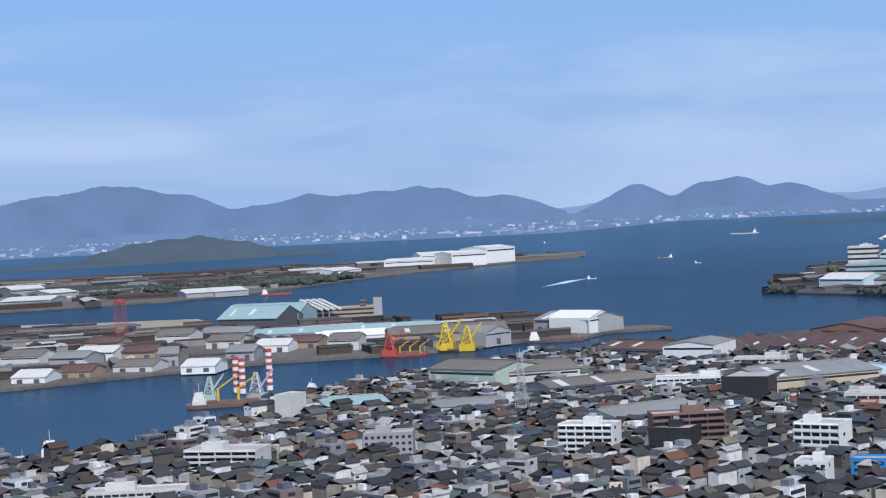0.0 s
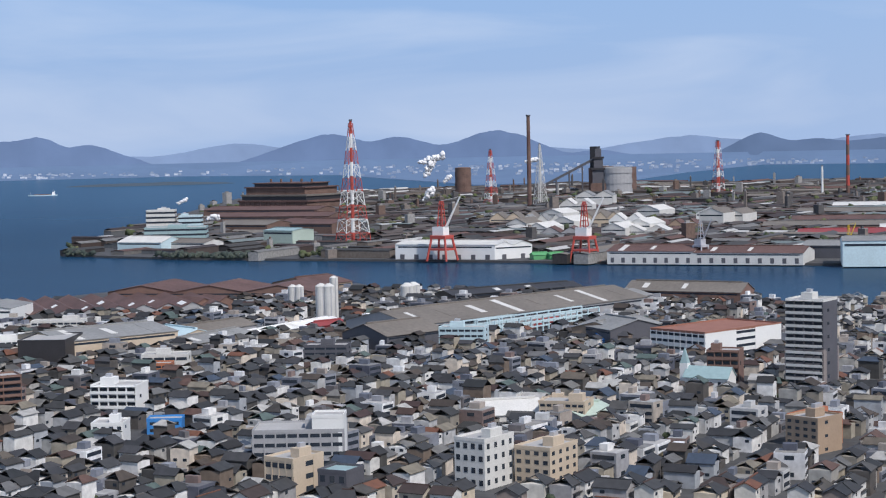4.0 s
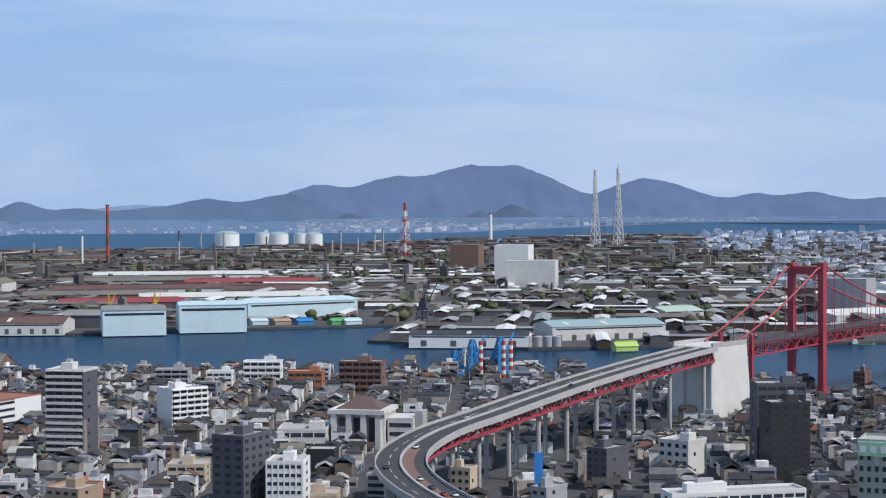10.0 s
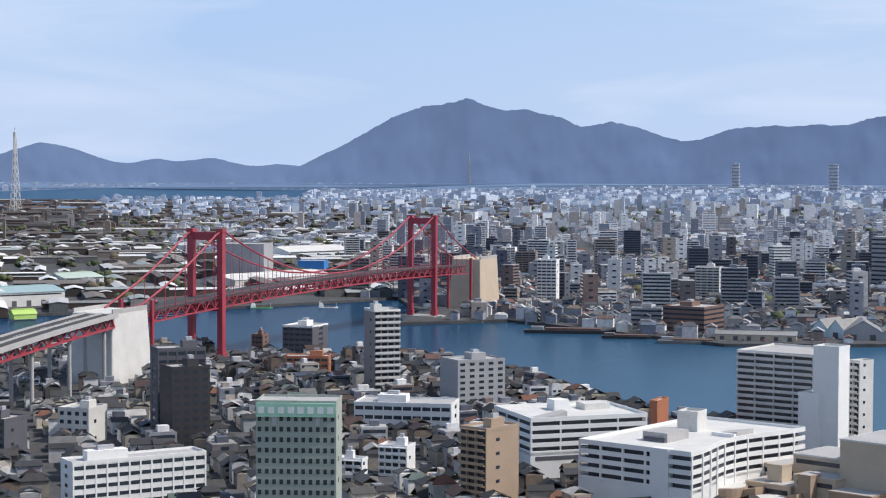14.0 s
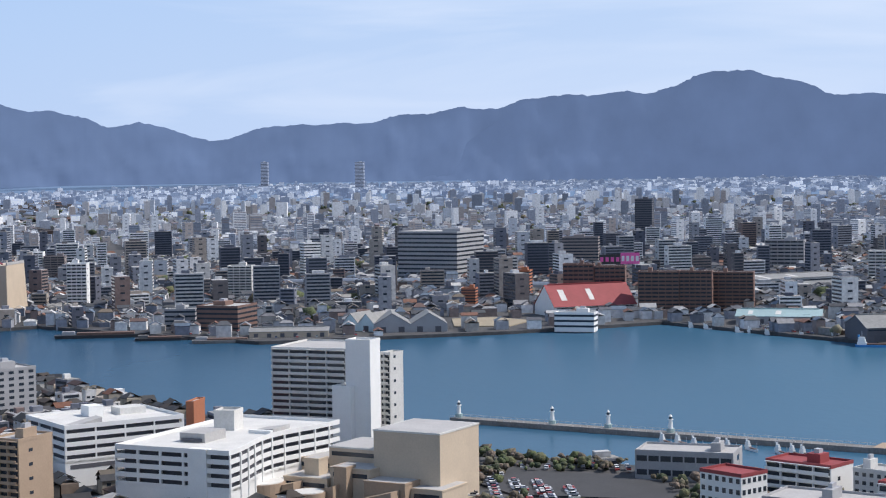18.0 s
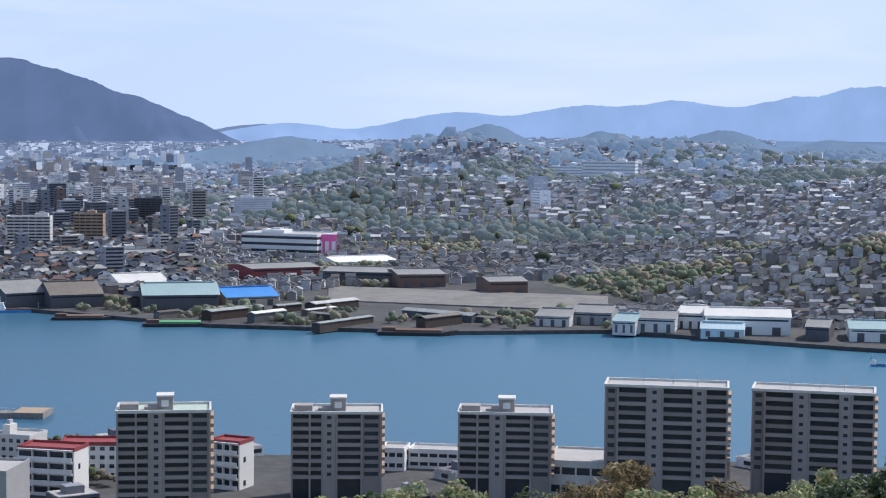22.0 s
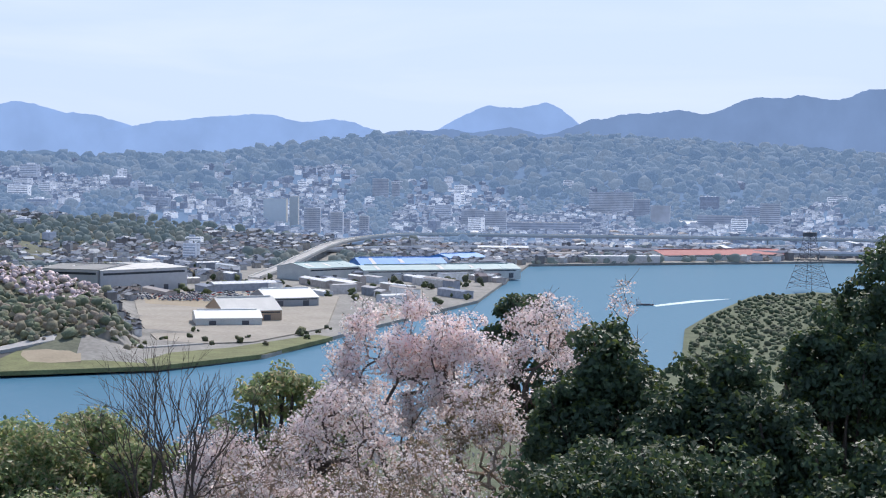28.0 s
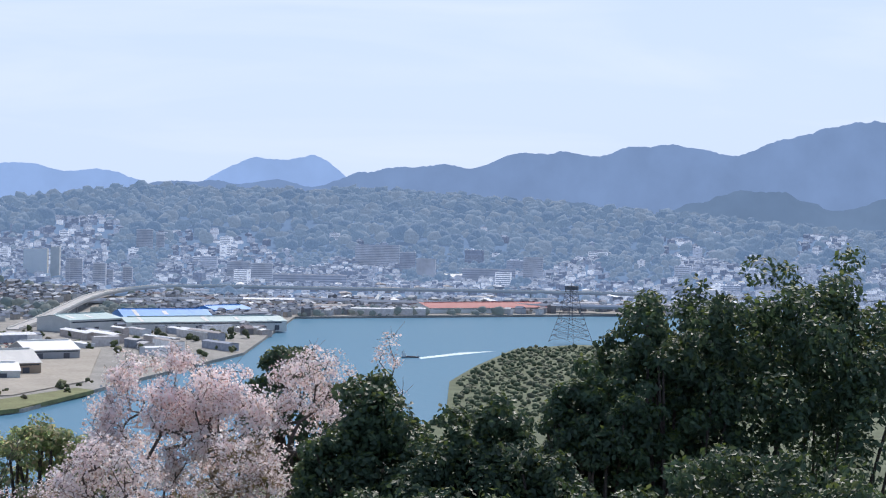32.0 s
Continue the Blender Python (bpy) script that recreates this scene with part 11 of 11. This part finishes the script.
def cherry(t, hh, half, thick, lumps, count, size, twigs):
    """A spreading crown grown outwards: each twig end joins the nearest limb, so the limbs fork; blossom sits in tufts."""
    rnd = random.Random(int(hh * 100 + half * 37))
    seed = rnd.uniform(0, 50)
    fork = Vector((rnd.uniform(-.3, .3), 0, max(hh - thick * 1.15, 0.8)))
    ends = []
    while len(ends) < lumps:
        a, b = rnd.uniform(0, math.tau), rnd.random() ** 0.5
        u, v = b * half * math.cos(a), b * half * 0.7 * math.sin(a)
        dome = max(0.0, 1 - b ** 2.2) ** 0.5
        w = hh - thick + thick * (0.12 + 0.88 * dome) * rnd.uniform(0.35, 1.0) ** 0.6
        if noise.noise((u * 0.9 + seed, v * 0.9, w * 0.9)) > -0.12:
            ends.append(Vector((u, v, w)))
    ends.sort(key=lambda p: (p - fork).length)
    node, up = [fork], [-1]
    for p in ends:
        j = min(range(len(node)), key=lambda k: (node[k] - p).length + 0.25 * (node[k] - fork).length)
        q = node[j]
        if (p - q).length > 0.9:
            mid = q.lerp(p, 0.5) + Vector((rnd.uniform(-.1, .1), rnd.uniform(-.1, .1), -0.05 * (p - q).length))
            node.append(mid)
            up.append(j)
            j = len(node) - 1
        node.append(p)
        up.append(j)
    load = [1] * len(node)
    for k in range(len(node) - 1, 0, -1):
        load[up[k]] += load[k]
    bm = bmesh.new()
    bar(bm, (0, 0, -0.5), fork, 0.09 + 0.007 * load[0] ** 0.5, 8, 0.009 * load[0] ** 0.5)
    for k in range(1, len(node)):
        r = 0.006 * load[k] ** 0.5
        bar(bm, node[up[k]], node[k], min(0.006 * load[up[k]] ** 0.5, r * 1.5), 5, r)
        if load[k] < 3:
            for _ in range(3 if twigs else 2):
                bar(bm, node[k], node[k] + Vector((rnd.uniform(-.4, .4), rnd.uniform(-.4, .4), rnd.uniform(-.05, .5))), 0.009, 3, 0.004)
    part("trunk", bm, TWIGS if twigs else BARK, t)
    c = np.array([tuple(p) for k, p in enumerate(node) if load[k] < 12 and rnd.random() < (0.5 if twigs else 0.92)])
    r = np.array([rnd.uniform(0.2, 0.46) for _ in c])
    leaves("blossom", c, r, count, size, BLOSSOM, t, long=1.1)
    if twigs:
        c = np.array([tuple(p) for k, p in enumerate(node) if load[k] < 4 and rnd.random() < 0.35])
        leaves("dry_leaves", c, np.full(len(c), 0.22), max(6, count // 4), size * .8, DRYLEAF, t, long=3.0)
    return t


def tree(name, label, bearing, dist, half, top, thick, kind, lumps, count, size, lean=0.0):
    """half: crown half width in metres; top: height of its top; thick: crown depth."""
    x, y = polar(bearing, dist)
    g = ground_z(x, y)
    t = base(name, x, y, g, bearing, label, "tree" if "tree" in name else "shrub")
    hh = top - g
    random.seed(int(bearing * 100))
    bm, tips = bmesh.new(), []
    low = max(hh - thick, 0.6)
    if kind == "bare":
        for k in range(3):
            o = Vector((random.uniform(-1, 1) * half * 0.5, random.uniform(-1, 1), hh - thick))
            branch(bm, o, o + Vector((random.uniform(-.5, .5), random.uniform(-.4, .4), thick * 0.34)), 0.07, 5, tips, 0.6)
            bar(bm, (o.x * 0.5, o.y * 0.5, -0.5), o, 0.12, 6, 0.07)
        part("trunk", bm, BARK, t)
        return t
    if kind in ("blossom", "twigs"):
        return cherry(t, hh, half, thick, lumps, count, size, kind == "twigs")
    c, r = [], []
    ox = random.uniform(0, 90)
    for _ in range(lumps):
        a, b = random.uniform(0, math.tau), random.random() ** 0.5
        u, v = b * half * math.cos(a), b * half * 0.8 * math.sin(a)
        dome = max(0.0, 1 - b ** 4) ** 0.5 * (1 + 0.2 * noise.noise((u * 0.8 + ox, v * 0.8, 0)))
        w = hh - thick + thick * dome * (random.uniform(0.2, 0.85) if random.random() < 0.38 else random.uniform(0.86, 1.0))
        c.append((u + lean * (w - low), v, w))
        r.append(random.uniform(0.55, 1.0) * (0.34 + 0.075 * half))
    fork = Vector((0, 0, low + thick * 0.1))
    bar(bm, (0, 0, -0.5), fork, 0.14 + hh * 0.009, 8, 0.10 + hh * 0.006)
    for q in c[::max(1, len(c) // 26)]:
        e = Vector(q)
        m = fork.lerp(e, 0.5) + Vector((random.uniform(-.3, .3), random.uniform(-.3, .3), -0.06 * (e - fork).length))
        bar(bm, fork, m, 0.10, 6, 0.07)
        bar(bm, m, e, 0.07, 5, 0.03)
    part("trunk", bm, BARK, t)
    c, r = np.array(c), np.array(r)
    if kind == "dark":
        leaves("crown", c, r, count, size, DARKLEAF, t)
        up = c + np.stack([0 * r, 0 * r, r * 0.45], 1)
        leaves("new_growth", up, r * 0.75, max(8, count // 9), size, TIPLEAF, t, flat=0.6)
    elif kind == "fresh":
        leaves("crown", c, r, count, size, SPRINGLEAF, t)
    elif kind == "dry":
        leaves("crown", c, r, count, size, DRYLEAF, t, long=5.0)
    elif kind == "blossom":
        leaves("crown", c, r * 0.72, count, size, BLOSSOM, t, long=1.1)
    return t



def undergrowth():
    n = 300
    b, d = rng.uniform(106, 178, n), rng.uniform(48, 125, n)
    x, y = np.sin(np.radians(b)) * d, np.cos(np.radians(b)) * d
    z = np.array([ground_z(p, q) for p, q in zip(x, y)]) + rng.uniform(0.3, 2.2, n)
    ob = leaves("undergrowth", np.stack([x, y, z], 1), rng.uniform(1.5, 3.2, n), 95, 0.26, SPRINGLEAF, None)
    tagged(ob, "low green undergrowth on the hillside", "undergrowth", kind="stuff")


undergrowth()

tree("tree", "large dark evergreen tree with dense layered crown", 169.60, 54.0, 6.25, 120.67, 15.0, "dark", 598, 94, 0.125)
tree("tree", "evergreen tree crown leaning out beside the big one", 165.30, 51.0, 2.67, 120.37, 12.0, "dark", 264, 94, 0.120)
tree("tree", "evergreen boughs with pale green new leaves", 163.30, 49.0, 1.47, 118.91, 9.0, "dark", 126, 90, 0.120)
tree("shrub", "low evergreen bough under the big tree", 162.40, 49.5, 1.12, 118.07, 4.0, "dark", 69, 90, 0.120)
tree("shrub", "dense dark evergreen bush with rounded crown", 155.70, 43.0, 1.95, 118.52, 8.0, "dark", 264, 99, 0.100)
tree("shrub", "broad dark evergreen bush on the slope", 158.70, 41.5, 2.17, 118.33, 8.0, "dark", 299, 99, 0.100)
tree("shrub", "dark evergreen bush at the edge of the thicket", 161.00, 40.5, 1.56, 117.71, 8.0, "dark", 195, 99, 0.100)
tree("shrub", "dense evergreen thicket under the trees", 163.60, 39.0, 2.30, 116.22, 7.0, "dark", 229, 90, 0.100)
tree("shrub", "dark evergreen undergrowth below the trees", 157.00, 38.0, 3.89, 116.65, 6.0, "dark", 379, 85, 0.100)
tree("shrub", "dark evergreen thicket below the big tree", 168.50, 40.0, 4.09, 117.49, 8.0, "dark", 345, 85, 0.110)
tree("tree", "dark green tree behind the cherry blossom", 153.20, 59.0, 1.60, 118.28, 5.0, "dark", 86, 90, 0.110)
tree("cherry_tree", "flowering pale pink cherry tree on the hilltop", 148.90, 50.0, 2.07, 119.25, 5.2, "blossom", 330, 72, 0.079)
tree("cherry_tree", "cherry boughs thick with pale pink blossom", 151.00, 49.0, 1.63, 118.73, 4.6, "blossom", 260, 56, 0.079)
tree("cherry_tree", "cherry tree with open pink branches", 153.90, 52.0, 1.82, 119.03, 4.2, "blossom", 190, 46, 0.079)
tree("cherry_tree", "thin cherry bough rising over the bush", 156.30, 52.0, 0.50, 119.53, 3.2, "blossom", 34, 30, 0.072)
tree("cherry_tree", "low flowering cherry spreading over the slope", 143.40, 42.0, 1.91, 116.52, 3.4, "blossom", 250, 40, 0.070)
tree("cherry_tree", "low pink cherry boughs over the slope", 147.20, 44.0, 2.07, 117.40, 4.6, "blossom", 280, 42, 0.072)
tree("cherry_tree", "pink cherry boughs among bare twigs", 151.30, 44.0, 1.84, 117.48, 4.6, "twigs", 300, 46, 0.072)
tree("cherry_tree", "cherry with many bare brown twigs", 145.40, 40.0, 1.96, 116.75, 4.0, "twigs", 320, 34, 0.066)
tree("cherry_tree", "twiggy cherry bough over the slope", 150.00, 39.0, 1.91, 116.76, 4.0, "twigs", 320, 30, 0.066)
tree("shrub", "leafless thicket of thin brown twigs", 148.00, 37.0, 2.33, 116.31, 3.5, "twigs", 420, 12, 0.060)
tree("shrub", "tangle of pale brown twigs with few blossoms", 144.20, 36.0, 1.7, 115.9, 3.0, "twigs", 360, 14, 0.060)
tree("shrub", "pale twig thicket under the cherries", 151.60, 36.0, 1.5, 116.0, 3.0, "twigs", 330, 16, 0.060)
tree("shrub", "brown and green leafy shrub behind the cherries", 144.90, 54.0, 1.83, 116.30, 4.5, "fresh", 92, 90, 0.100)
tree("shrub", "small brown-green shrub behind the cherries", 146.50, 54.0, 1.60, 115.87, 4.0, "fresh", 69, 81, 0.100)
tree("shrub", "broad green evergreen bush on the slope", 138.20, 48.0, 3.06, 116.00, 7.5, "fresh", 343, 117, 0.086)
tree("shrub", "evergreen bush in front of the water", 135.40, 48.0, 2.44, 115.65, 7.5, "fresh", 283, 117, 0.086)
tree("shrub", "green bush below the cherry", 140.90, 46.5, 1.66, 115.12, 6.0, "fresh", 148, 108, 0.086)
tree("shrub", "green shrub at the edge of the slope", 131.40, 46.0, 1.75, 115.36, 6.0, "fresh", 163, 108, 0.082)
tree("shrub", "dark evergreen brush at the slope edge", 133.20, 49.0, 1.66, 114.46, 6.0, "dark", 103, 90, 0.110)
tree("shrub", "green brush below the bushes", 137.50, 42.0, 4.82, 114.62, 5.0, "fresh", 358, 90, 0.086)
tree("shrub", "leafy brush on the near slope", 103.50, 45.9, 1.65, 112.67, 4.5, "fresh", 67, 108, 0.095)
tree("shrub", "dry yellow twigs and brush on the slope", 105.05, 47.8, 1.74, 112.31, 4.5, "dry", 63, 81, 0.055)
tree("shrub", "green brush on the near slope", 106.60, 46.1, 1.43, 112.73, 4.5, "fresh", 63, 108, 0.095)
tree("shrub", "leafy brush on the near slope", 108.15, 48.3, 1.74, 112.90, 4.5, "fresh", 50, 108, 0.095)
tree("shrub", "dark evergreen brush at the slope edge", 109.70, 45.9, 1.37, 113.18, 4.5, "dark", 59, 108, 0.095)
tree("shrub", "green brush on the near slope", 111.25, 49.9, 1.90, 112.71, 4.5, "fresh", 66, 108, 0.095)
tree("shrub", "dry tawny grass and brush on the slope", 112.80, 44.3, 1.76, 113.43, 4.5, "dry", 55, 81, 0.055)
tree("shrub", "dark evergreen brush at the slope edge", 114.35, 47.8, 1.85, 112.78, 4.5, "dark", 60, 108, 0.095)
tree("shrub", "dry yellow twigs and brush on the slope", 115.90, 47.2, 1.89, 113.42, 4.5, "dry", 50, 81, 0.055)
tree("shrub", "dry tawny grass and brush on the slope", 117.45, 51.0, 1.47, 113.16, 4.5, "dry", 52, 81, 0.055)
tree("shrub", "leafy brush on the near slope", 119.00, 46.1, 1.74, 113.72, 4.5, "fresh", 56, 108, 0.095)
tree("shrub", "dry yellow twigs and brush on the slope", 120.55, 47.4, 1.91, 113.39, 4.5, "dry", 65, 81, 0.055)
tree("shrub", "green brush on the near slope", 122.10, 48.7, 1.78, 113.20, 4.5, "fresh", 46, 108, 0.095)
tree("shrub", "leafy brush on the near slope", 123.65, 50.9, 2.18, 113.10, 4.5, "fresh", 51, 108, 0.095)
tree("shrub", "dark evergreen brush at the slope edge", 125.20, 49.6, 1.61, 113.55, 4.5, "dark", 66, 108, 0.095)
tree("shrub", "green brush on the near slope", 126.75, 48.6, 1.87, 113.98, 4.5, "fresh", 66, 108, 0.095)
tree("shrub", "dry tawny grass and brush on the slope", 128.30, 46.1, 1.35, 114.41, 4.5, "dry", 69, 81, 0.055)
tree("shrub", "dark evergreen brush at the slope edge", 129.85, 51.9, 1.48, 113.53, 4.5, "dark", 60, 108, 0.095)
tree("tree", "bare leafless young tree with thin twigs", 142.20, 39.6, 1.04, 118.84, 6.6, "bare", 0, 0, 0.000)
tree("tree", "bare twigs rising over the bush", 141.20, 43.2, 1.43, 118.23, 6.6, "bare", 0, 0, 0.000)
tree("tree", "thin bare branches over the green bush", 133.60, 41.0, 1.58, 117.53, 4.6, "bare", 0, 0, 0.000)
